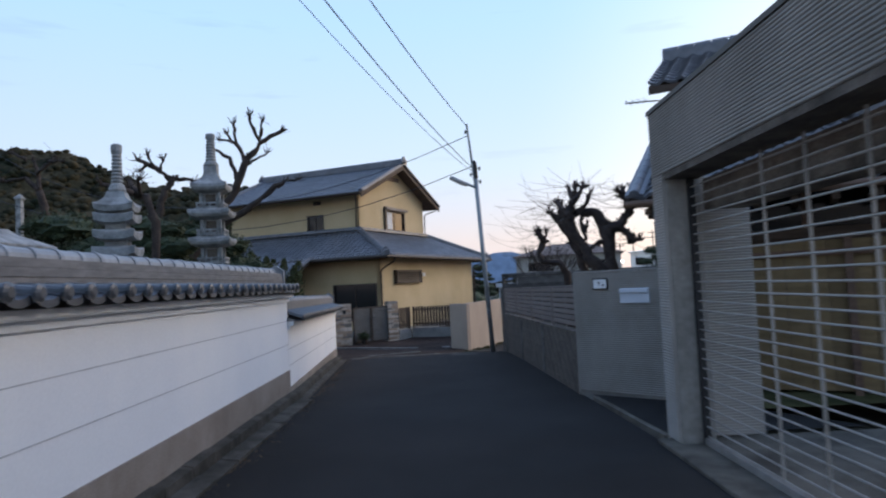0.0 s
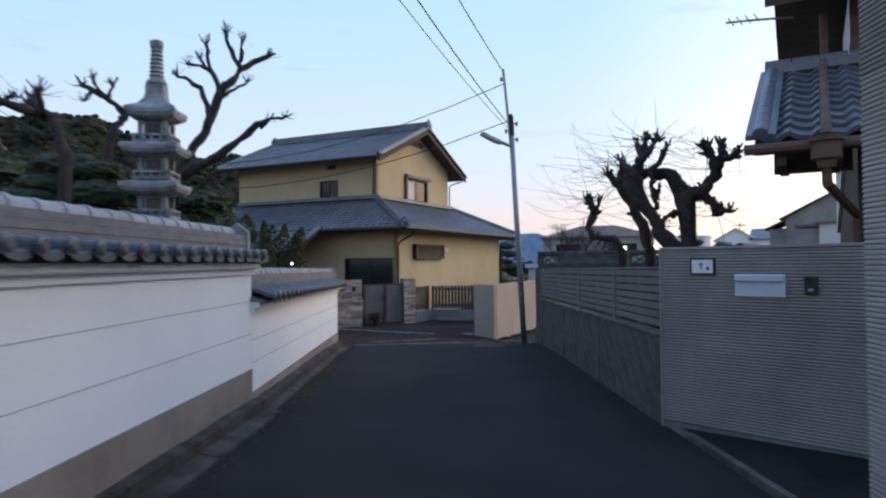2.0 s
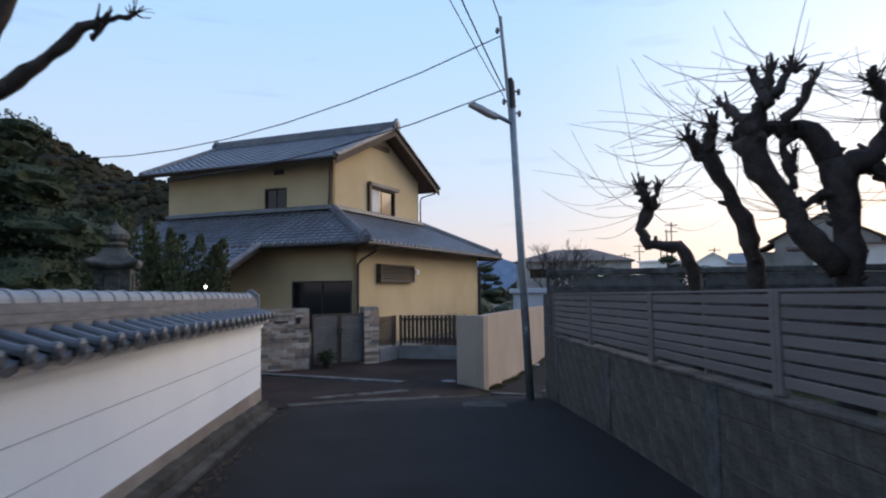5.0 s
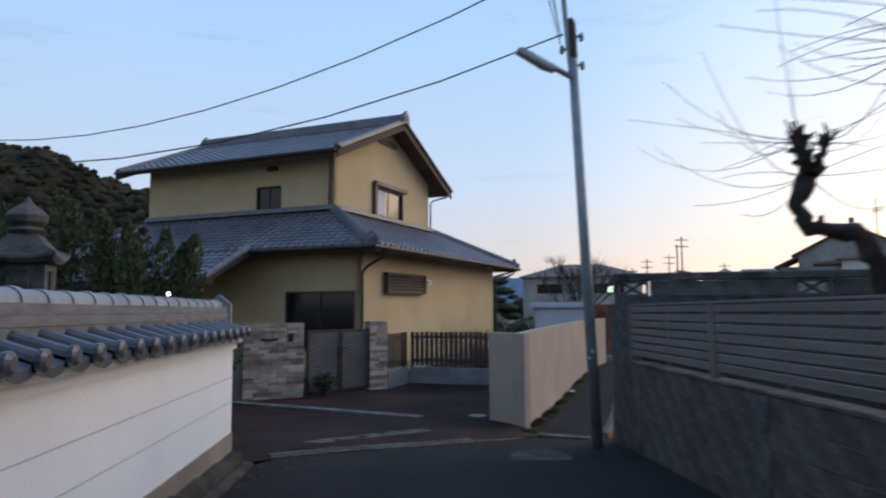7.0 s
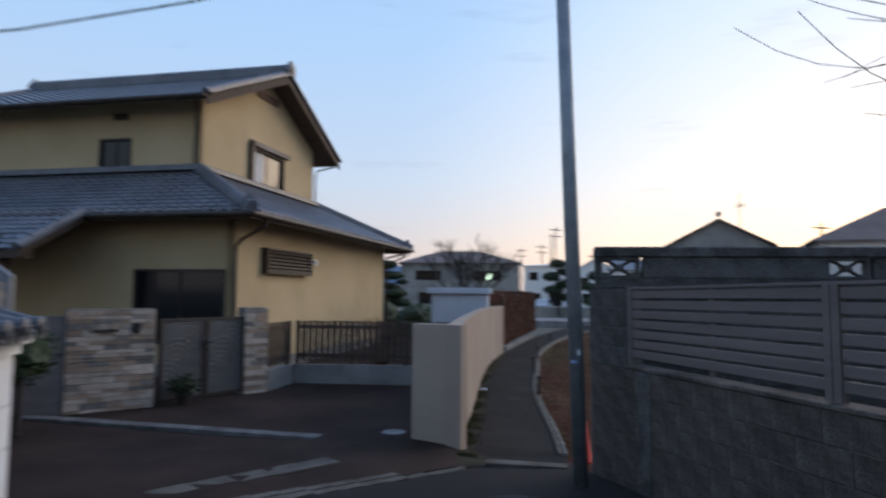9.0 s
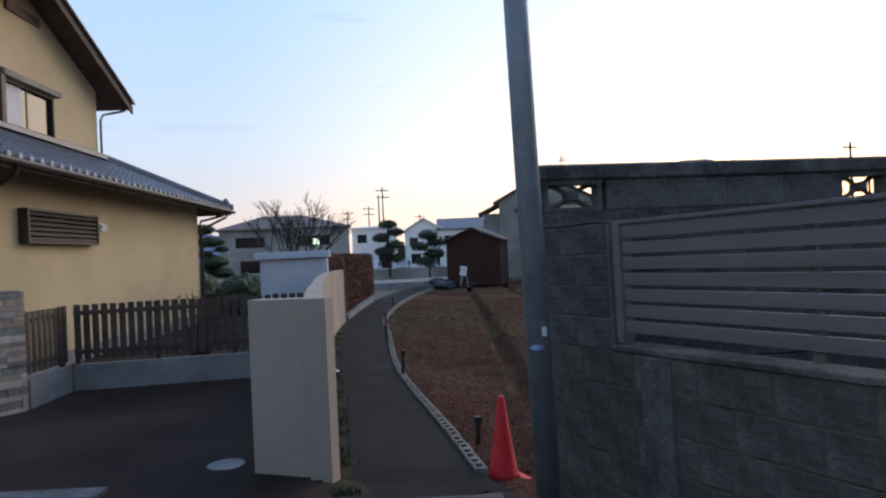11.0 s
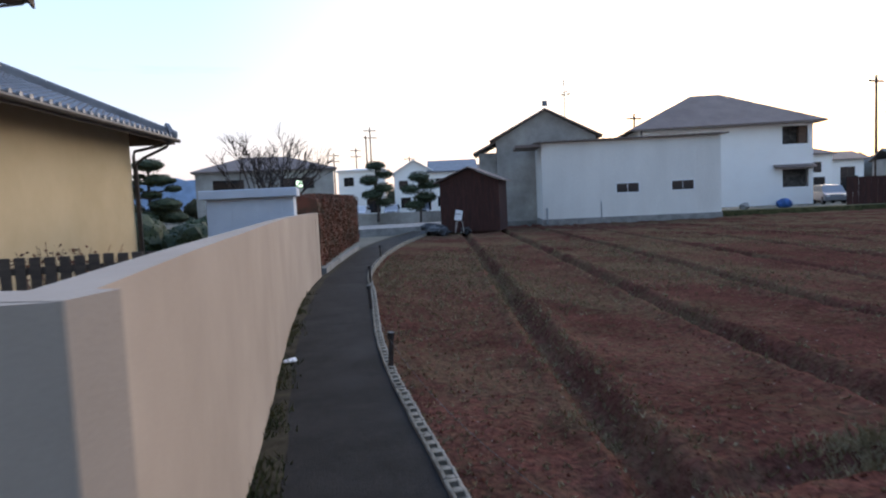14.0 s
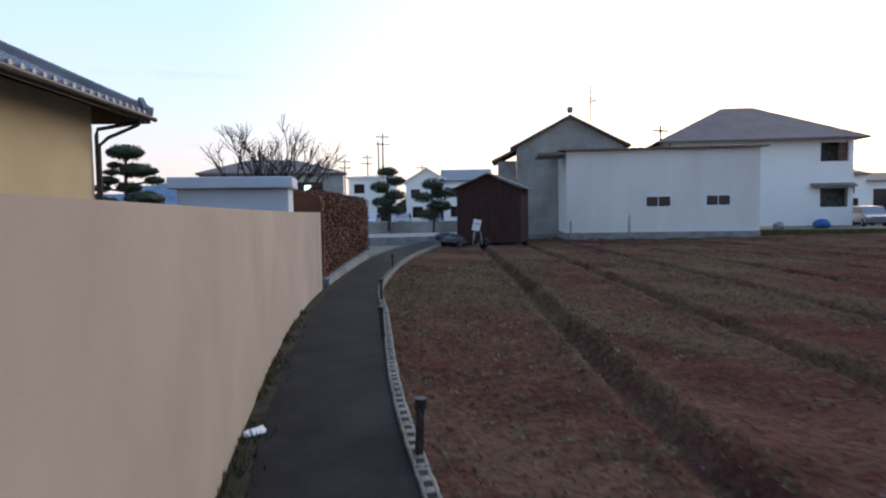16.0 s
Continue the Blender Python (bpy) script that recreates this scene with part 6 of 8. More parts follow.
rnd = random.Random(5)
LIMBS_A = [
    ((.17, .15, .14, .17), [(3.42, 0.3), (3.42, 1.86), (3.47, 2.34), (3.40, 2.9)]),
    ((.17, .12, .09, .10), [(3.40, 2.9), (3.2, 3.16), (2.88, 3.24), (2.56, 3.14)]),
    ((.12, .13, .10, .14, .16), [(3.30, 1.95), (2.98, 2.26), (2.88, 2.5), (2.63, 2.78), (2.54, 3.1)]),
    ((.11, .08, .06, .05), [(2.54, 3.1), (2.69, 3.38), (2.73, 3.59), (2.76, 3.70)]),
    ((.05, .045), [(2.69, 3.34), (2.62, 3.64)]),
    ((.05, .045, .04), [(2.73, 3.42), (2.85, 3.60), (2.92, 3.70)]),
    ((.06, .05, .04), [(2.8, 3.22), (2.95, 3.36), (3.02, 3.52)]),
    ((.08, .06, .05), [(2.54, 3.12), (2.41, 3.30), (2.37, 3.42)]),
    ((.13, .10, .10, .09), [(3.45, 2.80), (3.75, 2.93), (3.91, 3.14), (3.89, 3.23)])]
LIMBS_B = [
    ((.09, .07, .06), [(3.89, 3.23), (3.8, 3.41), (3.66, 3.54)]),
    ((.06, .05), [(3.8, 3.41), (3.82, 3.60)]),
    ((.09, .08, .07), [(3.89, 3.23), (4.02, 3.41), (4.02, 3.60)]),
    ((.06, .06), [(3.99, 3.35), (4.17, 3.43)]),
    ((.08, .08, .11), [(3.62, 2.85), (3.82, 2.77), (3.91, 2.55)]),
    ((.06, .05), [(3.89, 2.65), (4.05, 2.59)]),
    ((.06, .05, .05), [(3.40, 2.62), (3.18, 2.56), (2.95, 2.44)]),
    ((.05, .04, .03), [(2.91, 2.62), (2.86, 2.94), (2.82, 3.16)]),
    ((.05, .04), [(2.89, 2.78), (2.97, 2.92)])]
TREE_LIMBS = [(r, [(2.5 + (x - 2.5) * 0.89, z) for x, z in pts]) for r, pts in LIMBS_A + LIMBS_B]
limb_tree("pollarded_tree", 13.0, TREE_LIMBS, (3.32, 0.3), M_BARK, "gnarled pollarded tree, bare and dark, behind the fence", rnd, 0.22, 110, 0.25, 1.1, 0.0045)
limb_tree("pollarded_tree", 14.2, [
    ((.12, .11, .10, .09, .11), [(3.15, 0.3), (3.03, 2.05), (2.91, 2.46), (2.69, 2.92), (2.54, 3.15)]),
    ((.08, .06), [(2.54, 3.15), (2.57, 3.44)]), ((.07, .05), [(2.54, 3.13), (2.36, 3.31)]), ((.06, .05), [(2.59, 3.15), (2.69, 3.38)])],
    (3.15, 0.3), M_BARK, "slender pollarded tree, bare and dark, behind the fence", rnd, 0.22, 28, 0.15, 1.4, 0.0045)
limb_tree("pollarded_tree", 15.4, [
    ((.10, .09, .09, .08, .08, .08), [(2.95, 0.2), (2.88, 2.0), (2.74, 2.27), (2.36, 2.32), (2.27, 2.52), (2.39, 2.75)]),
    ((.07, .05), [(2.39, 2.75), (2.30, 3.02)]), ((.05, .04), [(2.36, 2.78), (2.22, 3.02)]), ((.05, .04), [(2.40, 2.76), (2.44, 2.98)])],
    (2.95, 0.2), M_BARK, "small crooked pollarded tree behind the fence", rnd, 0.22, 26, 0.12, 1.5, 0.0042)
rnd = random.Random(9)
limb_tree("pruned_tree", 12.9, [
    ((.16, .15, .14, .12, .11, .10), [(-5.35, 0.3), (-5.1, 2.2), (-4.55, 3.08), (-4.2, 3.55), (-3.89, 4.0), (-3.69, 4.50)]),
    ((.10, .07, .06), [(-3.69, 4.50), (-3.45, 4.86), (-3.06, 5.09)]),
    ((.06, .05, .04), [(-3.42, 4.86), (-3.53, 5.1), (-3.55, 5.32)]), ((.05, .04), [(-3.45, 4.95), (-3.33, 5.24)]),
    ((.08, .06, .05), [(-3.72, 4.5), (-3.92, 4.82), (-4.18, 5.12)]), ((.05, .04), [(-3.92, 4.82), (-3.91, 5.22)]), ((.04, .03), [(-4.02, 4.92), (-4.28, 4.97)]),
    ((.08, .06, .05, .04), [(-3.88, 4.05), (-4.04, 4.58), (-4.23, 4.68), (-4.45, 4.81)]),
    ((.05, .03), [(-3.70, 4.43), (-3.41, 4.55), (-3.24, 4.59)]),
    ((.14, .11, .09, .07, .05), [(-4.52, 3.10), (-3.78, 3.48), (-3.38, 3.74), (-3.12, 3.95), (-2.95, 4.0)]),
    ((.05, .04, .03), [(-3.12, 3.95), (-2.92, 4.05), (-2.66, 4.06)])],
    (-5.35, 0.3), M_BARK2, "hard-pruned bare brown tree behind the temple wall", rnd, 0.12, 14, 0.3, 0.25, 0.005, 0.62)
limb_tree("pruned_tree", 12.4, [
    ((.11, .10, .10, .10, .10), [(-5.5, 0.3), (-5.4, 2.5), (-5.28, 3.74), (-5.18, 4.01), (-5.09, 4.15)]),
    ((.09, .06, .05), [(-5.09, 4.15), (-5.28, 4.31), (-5.67, 4.55)]), ((.05, .04), [(-5.32, 4.34), (-5.37, 4.57)]),
    ((.05, .04), [(-5.18, 4.26), (-5.14, 4.52)]), ((.08, .06, .05), [(-5.09, 4.15), (-4.86, 4.19), (-4.72, 4.14)]), ((.05, .03), [(-5.42, 4.41), (-5.67, 4.34)])],
    (-5.5, 0.3), M_BARK2, "pruned bare tree behind the temple pagodas", rnd, 0.15, 10, 0.3, 0.25, 0.005, 0.62)
limb_tree("pruned_tree", 9.5, [
    ((.09, .09, .08, .08), [(-4.1, 0.3), (-4.07, 3.0), (-4.23, 3.36), (-4.46, 3.48)]),
    ((.07, .05), [(-4.36, 3.42), (-4.73, 3.56)]), ((.06, .04), [(-4.27, 3.40), (-4.48, 3.62)]), ((.05, .04), [(-4.25, 3.40), (-4.17, 3.58)])],
    (-4.1, 0.3), M_BARK2, "low pruned bare tree behind the temple wall", rnd, 0.15, 14, 0.2, 0.35, 0.005, 0.62)


limb_tree("pruned_tree", 16.7, [
    ((.13, .12, .11, .10), [(-9.75, 0.3), (-9.8, 2.6), (-9.95, 4.0), (-10.15, 4.75)]),
    ((.09, .06, .04), [(-10.15, 4.75), (-10.5, 5.1), (-11.1, 5.05)]), ((.05, .03), [(-11.0, 5.07), (-11.7, 5.2)]),
    ((.08, .06, .04), [(-10.15, 4.75), (-10.2, 5.25), (-10.35, 5.6)]), ((.06, .04), [(-10.2, 5.2), (-9.75, 5.55)]),
    ((.05, .03), [(-10.35, 5.55), (-10.75, 5.75)]), ((.05, .03), [(-9.8, 5.5), (-9.45, 5.45)])],
    (-9.75, 0.3), M_BARK2, "bare pruned tree deep in the temple garden", rnd, 0.12, 40, 0.4, 0.7)


def cloud_pine(p, height, pads, label, rnd, size=0.05, dense=420, ragged=0.45):
    """A clipped pine: bent trunk and flat pads of needles given as (dx, dy, z, radius)."""
    t = thing("cloud_pine", pose(*p), label, "pine tree", "clipped pines")
    bm = bmesh.new()
    tube(bm, [(0, 0, 0), (0.06 * height * 0.3, 0, height * 0.35), (-0.03 * height, 0.02, height * 0.65), (pads[0][0], pads[0][1], height * 0.97)], [0.045 * height * 0.6, 0.035 * height * 0.6, 0.025 * height * 0.6, 0.012 * height], 8)
    part("trunk", bm, M_BARK, t)
    for dx, dy, z, r in pads:
        bm = bmesh.new()
        tube(bm, [(0, 0, max(z - 0.4 * r, 0.05)), (dx * 0.6, dy * 0.6, z - 0.18 * r), (dx, dy, z)], [0.03, 0.025, 0.012], 5)
        part("limb", bm, M_BARK, t)
        bm = bmesh.new()
        blob(bm, (dx, dy, z), r * (1.0 - 0.44 * ragged), rnd.random() * 9, 0.40, 3, ragged)
        leaves(bm, (dx, dy, z), r, int(3.5 * dense * r * r / (size * size * 320) + 150), size, rnd, 0.46 + 0.18 * ragged, 0.75, 0.8)
        part("needle_pad", bm, M_PINE, t)
    return t


rnd = random.Random(3)
cloud_pine((-4.8, 10.9, 0.3), 2.6, [(-0.06, 0, 2.78, 0.46), (0.33, -0.1, 2.70, 0.34), (-0.23, 0.1, 2.56, 0.52), (0.41, -0.1, 2.42, 0.46), (-0.45, -0.1, 2.34, 0.52), (0.1, 0.1, 2.2, 0.6), (0.55, 0.0, 2.02, 0.5), (-0.55, 0, 1.95, 0.55)], "dark clipped pine in flat pads beside the pagodas", rnd, 0.04, 300, 0.22)
cloud_pine((-5.4, 14.7, 0.3), 3.3, [(0.3, 0.2, 3.3, 0.5), (0.1, 0, 3.0, 0.65), (0.65, -0.1, 2.65, 0.6), (-0.5, 0.1, 2.6, 0.65), (0.95, -0.1, 2.15, 0.65), (0.2, -0.3, 2.2, 0.75), (-0.7, -0.1, 2.05, 0.7), (0.75, -0.3, 1.65, 0.7), (0.0, -0.3, 1.6, 0.8), (1.2, 0, 1.35, 0.5)], "broad dark clipped pine behind the lower wall", rnd)
cloud_pine((-7.2, 12.6, 0.3), 3.0, [(0.0, 0, 3.0, 0.7), (0.6, 0, 2.5, 0.7), (-0.6, 0.1, 2.4, 0.8), (0.2, -0.2, 2.0, 0.8)], "dark clipped pine deep in the temple garden", rnd)

# sago-like shrub with long fronds above the low wall
t = thing("juniper", pose(-5.65, 20.4, 0.0), "dark green juniper with upright twisted plumes above the wall", "shrub")
rnd = random.Random(12)
for k in range(21):
    dx = -1.5 + 2.7 * k / 20 + rnd.uniform(-0.1, 0.1)
    base = Vector((dx * 0.8, rnd.uniform(-0.35, 0.35), 1.1 + rnd.uniform(0, 0.3)))
    h = rnd.uniform(1.5, 2.25) - 0.22 * dx - 0.12 * abs(dx)
    tip = base + Vector((dx * 0.30 + rnd.uniform(-0.55, 0.55), rnd.uniform(-0.2, 0.2), h))
    d = tip - base
    bm = bmesh.new()
    tube(bm, [base, base.lerp(tip, 0.5), tip - d * 0.1], [0.03, 0.02, 0.008], 5)
    wide = rnd.uniform(0.22, 0.34)
    for q in range(560):
        u = rnd.random() ** 0.85
        r = wide * (math.sin(math.pi * min(0.25 + 0.72 * u, 0.98)) ** 0.8) * (0.35 + 0.65 * rnd.random())
        n3d = Vector((rnd.gauss(0, 1), rnd.gauss(0, 1), 0.0)).normalized()
        p = base + d * u + n3d * r
        e = (d.normalized() * 1.0 + n3d * 0.5 + Vector((rnd.gauss(0, 0.3), rnd.gauss(0, 0.3), rnd.gauss(0, 0.3)))).normalized() * rnd.uniform(0.06, 0.13)
        w = e.cross(Vector((rnd.gauss(0, 1), rnd.gauss(0, 1), rnd.gauss(0, 1)))).normalized() * 0.022
        bm.faces.new([bm.verts.new(x) for x in (p - e * 0.5, p + w, p + e * 0.5, p - w)])
    part("plume", bm, M_JUNIPER, t)
bm = bmesh.new()
blob(bm, (0, 0, 0.9), 1.0, 2.0, 0.75, 3, 0.3)
leaves(bm, (0, 0, 0.95), 1.15, 1300, 0.10, rnd, 0.8, 0.8)
part("foliage", bm, M_PINE, t)
t = thing("garden_shrub", pose(-4.35, 21.4, -0.05), "low rounded green shrub beside the gate pillar", "shrub")
bm = bmesh.new()
blob(bm, (0, 0, 0.95), 0.32, 4.0, 0.9, 3, 0.35)
leaves(bm, (0, 0, 0.95), 0.42, 500, 0.06, rnd, 0.95, 0.7)
part("foliage", bm, M_LEAF, t)
bm = bmesh.new()
tube(bm, [(0, 0, 0), (0.02, 0, 0.7)], [0.05, 0.04], 6)
part("stem", bm, M_BARK, t)


# ---------------------------------------------------------------- house beyond the fence
MH = pose(2.69, 9.21, 0, 0, 0, -27.1)         # x along the eave, y back along the verge
HR = thing("timber_house", MH, "dark traditional timber house with grey tiled eaves and white plaster", "house")
bm = bmesh.new()
bx(bm, 0.86, 7.5, 0.95, 6.4, 0.2, 3.18)
part("lower_wall", bm, M_WOOD, HR)
bm = bmesh.new()
prism(bm, [(3.0, 3.25), (2.6, 3.92), (6.3, 3.40), (6.3, 2.3)], Matrix(), 0.81, 0.857)
part("gable_wall", bm, M_PLASTER, HR, "white plaster under the eaves")
bm = bmesh.new()
bx(bm, 0.86, 7.5, 0.885, 0.948, 2.30, 2.42)
part("timber_beam", bm, M_WOOD, HR)
bm = bmesh.new()
bx(bm, 1.30, 5.2, 0.93, 0.949, 2.43, 3.02)
part("window_band", bm, M_GLASS, HR, "dark window under the eaves")
for x in (1.25, 2.1, 3.0, 3.9, 5.2):
    bm = bmesh.new()
    bx(bm, x, x + 0.07, 0.90, 0.929, 2.425, 3.02)
    part("mullion", bm, M_BROWN, HR)
bm = bmesh.new()
bx(bm, 0.92, 7.5, 2.75, 6.1, 3.60, 5.30)
part("upper_wall", bm, M_PLASTER, HR, "white plaster upper wall")
for x in (0.90, 1.75, 3.1):
    bm = bmesh.new()
    bx(bm, x, x + 0.12, 2.66, 2.748, 4.10, 5.25)
    part("timber_post", bm, M_BROWN, HR)
bm = bmesh.new()
bx(bm, 0.89, 7.5, 2.65, 2.747, 4.36, 4.48)
part("timber_beam", bm, M_BROWN, HR)
# lower roof: tiled slope towards the lane, long slope behind
bm = bmesh.new()
pantiles(bm, (0.02, 0.02, 2.96), (1, 0, 0), (0, 2.53, 1.25), lambda s: 0, lambda s: 7.6, 2.80, 0.27, 0.27, 0.028, 0.038)
part("skirt_roof", bm, M_ROOF, HR)["kind"] = "stuff"
bm = bmesh.new()
slab(bm, [(0.0, 0.0, 2.92), (7.6, 0.0, 2.92), (7.6, 2.55, 4.17), (0.0, 2.55, 4.17)], 0.10)
part("skirt_board", bm, M_WOOD, HR)
bm = bmesh.new()
slab(bm, [(0.0, 6.90, 3.58), (7.6, 6.90, 3.58), (7.6, 2.56, 4.17), (0.0, 2.56, 4.17)], 0.10)
part("rear_roof", bm, M_ROOF, HR)
bm = bmesh.new()
ridge_run(bm, (-0.03, 2.52, 4.20), (7.6, 2.52, 4.20), 0.085, 0.09)
part("skirt_ridge", bm, M_ROOF, HR)
bm = bmesh.new()
ridge_run(bm, (0.05, 0.02, 3.00), (0.05, 2.5, 4.22), 0.07, 0.02, 0.27)
part("verge_tiles", bm, M_ROOF, HR)
bm = bmesh.new()
tube(bm, [(-0.08, -0.06, 2.87), (7.6, -0.06, 2.87)], 0.05, 8)
part("gutter", bm, M_BROWN, HR, "copper brown eaves gutter")
for q in range(9):
    bm = bmesh.new()
    bx(bm, 0.18 + q * 0.45, 0.26 + q * 0.45, 0.04, 0.94, 2.72, 2.80)
    part("rafter", bm, M_WOOD, HR)
bm = bmesh.new()
bx(bm, 0.14, 0.80, 0.5, 0.6, 2.70, 2.92)
part("eave_beam", bm, M_WOOD, HR)
bm = bmesh.new()
tube(bm, [(0.62, 2.66, 4.9), (0.62, 2.60, 4.36), (0.60, 2.3, 4.16), (0.58, 0.12, 3.09), (0.58, -0.04, 2.95)], 0.045, 8)
part("roof_pipe", bm, M_BROWN, HR, "copper brown pipe down the tiled slope")
bm = bmesh.new()
lathe(bm, [(0.07, 2.66), (0.085, 2.72), (0.125, 2.74), (0.125, 2.88), (0.15, 2.89), (0.15, 2.93)], 12, (0.58, -0.06))
part("hopper", bm, M_BROWN, HR, "copper brown rainwater hopper")
bm = bmesh.new()
tube(bm, [(0.58, -0.06, 2.67), (0.58, -0.05, 2.52), (0.84, 0.80, 2.28), (0.84, 0.84, 2.15), (0.84, 0.84, 0.2)], 0.042, 8)
part("downpipe", bm, M_BROWN, HR, "copper brown downpipe")
# upper roof
bm = bmesh.new()
pantiles(bm, (0.0, 2.11, 5.09), (1, 0, 0), (0, 2.19, 1.03), lambda s: 0, lambda s: 7.6, 2.42, 0.27, 0.25, 0.028, 0.038)
part("upper_roof", bm, M_ROOF, HR)["kind"] = "stuff"
bm = bmesh.new()
slab(bm, [(0.0, 2.11, 5.05), (7.6, 2.11, 5.05), (7.6, 4.30, 6.08), (0.0, 4.30, 6.08)], 0.13)
part("roof_board", bm, M_WOOD, HR)
bm = bmesh.new()
slab(bm, [(0.0, 6.47, 4.72), (7.6, 6.47, 4.72), (7.6, 4.305, 6.08), (0.0, 4.305, 6.08)], 0.13)
part("roof_board", bm, M_WOOD, HR)
bm = bmesh.new()
ridge_run(bm, (-0.02, 4.3, 6.10), (7.6, 4.3, 6.10), 0.1, 0.18)
part("ridge", bm, M_ROOF, HR)
bm = bmesh.new()
tube(bm, [(-0.10, 6.50, 4.66), (7.6, 6.50, 4.66)], 0.05, 8)
part("gutter", bm, M_BRONZE, HR)
bm = bmesh.new()
tube(bm, [(0.3, 2.6, 4.90), (-0.1, 2.55, 4.93), (-0.48, 2.52, 4.95)], 0.014, 6)
for k in range(4):
    tube(bm, [(-0.44 + 0.10 * k, 2.36, 4.95), (-0.40 + 0.10 * k, 2.70, 4.95)], 0.006, 4)
ant = part("aerial", bm, M_STEEL, HR, "thin rooftop aerial")
fence = thing("board_fence", MH @ pose(1.1, 0.72, 0.24), "tan weathered board fence in front of the timber house", "fence")
for q in range(18):
    bm = bmesh.new()
    bx(bm, q * 0.25, q * 0.25 + 0.243, 0, 0.02, 0.02, 2.0, 0.003)
    part("board", bm, surf("tan_board", (0.15, 0.105, 0.052), (0.22, 0.155, 0.08), 2.0, 40, 0.85, 0.2, spread=0.15, stretch=(1, 1, 5)) if q == 0 else bpy.data.materials["tan_board"], fence)
for q in range(4):
    bm = bmesh.new()
    bx(bm, q * 1.45, q * 1.45 + 0.09, -0.09, -0.001, -0.1, 2.05)
    part("post", bm, M_BROWN, fence)
bm = bmesh.new()
bx(bm, 0, 4.5, -0.05, -0.002, 1.80, 1.88)
part("rail", bm, M_BROWN, fence)
bm = bmesh.new()
for p in ([(1.9, 9.6), (3.4, 8.1), (12, 8.1), (12, 15.5), (1.75, 18.6)],):
    bm.faces.new([bm.verts.new((x, y, 0.22)) for x, y in p])
structure("ground_yard", bm, M_GRASS, "shaded garden ground behind the fence")


# ---------------------------------------------------------------- beside the footpath
hedge = thing("hedge", Matrix(), "clipped red-tipped hedge on a low concrete edge", "hedge")
line = [p for p in smooth_line(VERGE, 0.5) if 35.6 < p.y < 45.3]
rnd = random.Random(21)
bm = bmesh.new()
rows = []
for i, p in enumerate(line):
    d = (line[min(i + 1, len(line) - 1)] - line[max(i - 1, 0)]).normalized()
    s = Vector((-d.y, d.x, 0))
    sec = []
    for off, z in ((0.10, -0.25), (0.06, 0.4), (0.08, 1.1), (0.12, 1.55), (0.5, 1.66), (0.95, 1.55), (0.98, 0.4), (0.95, -0.25)):
        q = p + s * (off + rnd.uniform(-0.03, 0.03))
        sec.append(bm.verts.new((q.x, q.y, z + rnd.uniform(-0.03, 0.03))))
    rows.append(sec)
for a, b in zip(rows, rows[1:]):
    for k in range(7):
        bm.faces.new((a[k], a[k + 1], b[k + 1], b[k]))
bm.faces.new(rows[0])
bm.faces.new(rows[-1][::-1])
part("core", bm, M_HEDGE, hedge)
bm = bmesh.new()
for _ in range(17000):
    i = rnd.randrange(len(line) - 1)
    p = line[i].lerp(line[i + 1], rnd.random())
    d = (line[i + 1] - line[i]).normalized()
    s = Vector((-d.y, d.x, 0))
    side = rnd.random()
    q = p + s * (rnd.uniform(0.0, 0.1) if side < 0.7 else rnd.uniform(0.1, 0.95))
    c = Vector((q.x, q.y, rnd.uniform(-0.25, 1.62) if side < 0.7 else 1.62 + rnd.uniform(-0.04, 0.08)))
    a = Vector((rnd.gauss(0, 1), rnd.gauss(0, 1), rnd.gauss(0.3, 1))).normalized() * 0.028
    b = a.cross(Vector((rnd.gauss(0, 1), rnd.gauss(0, 1), rnd.gauss(0, 1)))).normalized() * 0.016
    bm.faces.new([bm.verts.new(x) for x in (c - a, c + b, c + a, c - b)])
part("leaves", bm, M_HEDGE, hedge)["kind"] = "stuff"
bm = bmesh.new()
for a, b in zip(line[:-1:2], line[2::2]):
    m, n = along(a.x, a.y, b.x, b.y)
    g = ground_z(a.y)
    prism(bm, [(-0.03, g - 0.2), (-0.03, g + 0.16), (0.10, g + 0.16), (0.10, g - 0.2)], m, 0, n - 0.004)
structure("kerb_hedge", bm, M_CONCRETE, "pale concrete edge under the hedge")

# pale prefabricated store behind the pink wall
m, n = along(2.65, 32.94, 4.38, 32.37)
shed = thing("storage_shed", m, "pale blue-white metal storage shed with a flat overhanging roof", "shed")
bm = bmesh.new()
bx(bm, 0.06, n - 0.02, 0.06, 1.1, -0.1, 1.60, 0.01)
part("body", bm, M_SHED, shed)
bm = bmesh.new()
bx(bm, -0.06, n + 0.06, -0.08, 1.15, 1.602, 1.785, 0.012)
part("roof", bm, M_SHED, shed)
for k in range(3):
    bm = bmesh.new()
    bx(bm, 0.1 + k * 0.5, 0.56 + k * 0.5, 0.045, 0.058, 0.05, 1.5)
    part("door_panel", bm, M_SHED, shed)
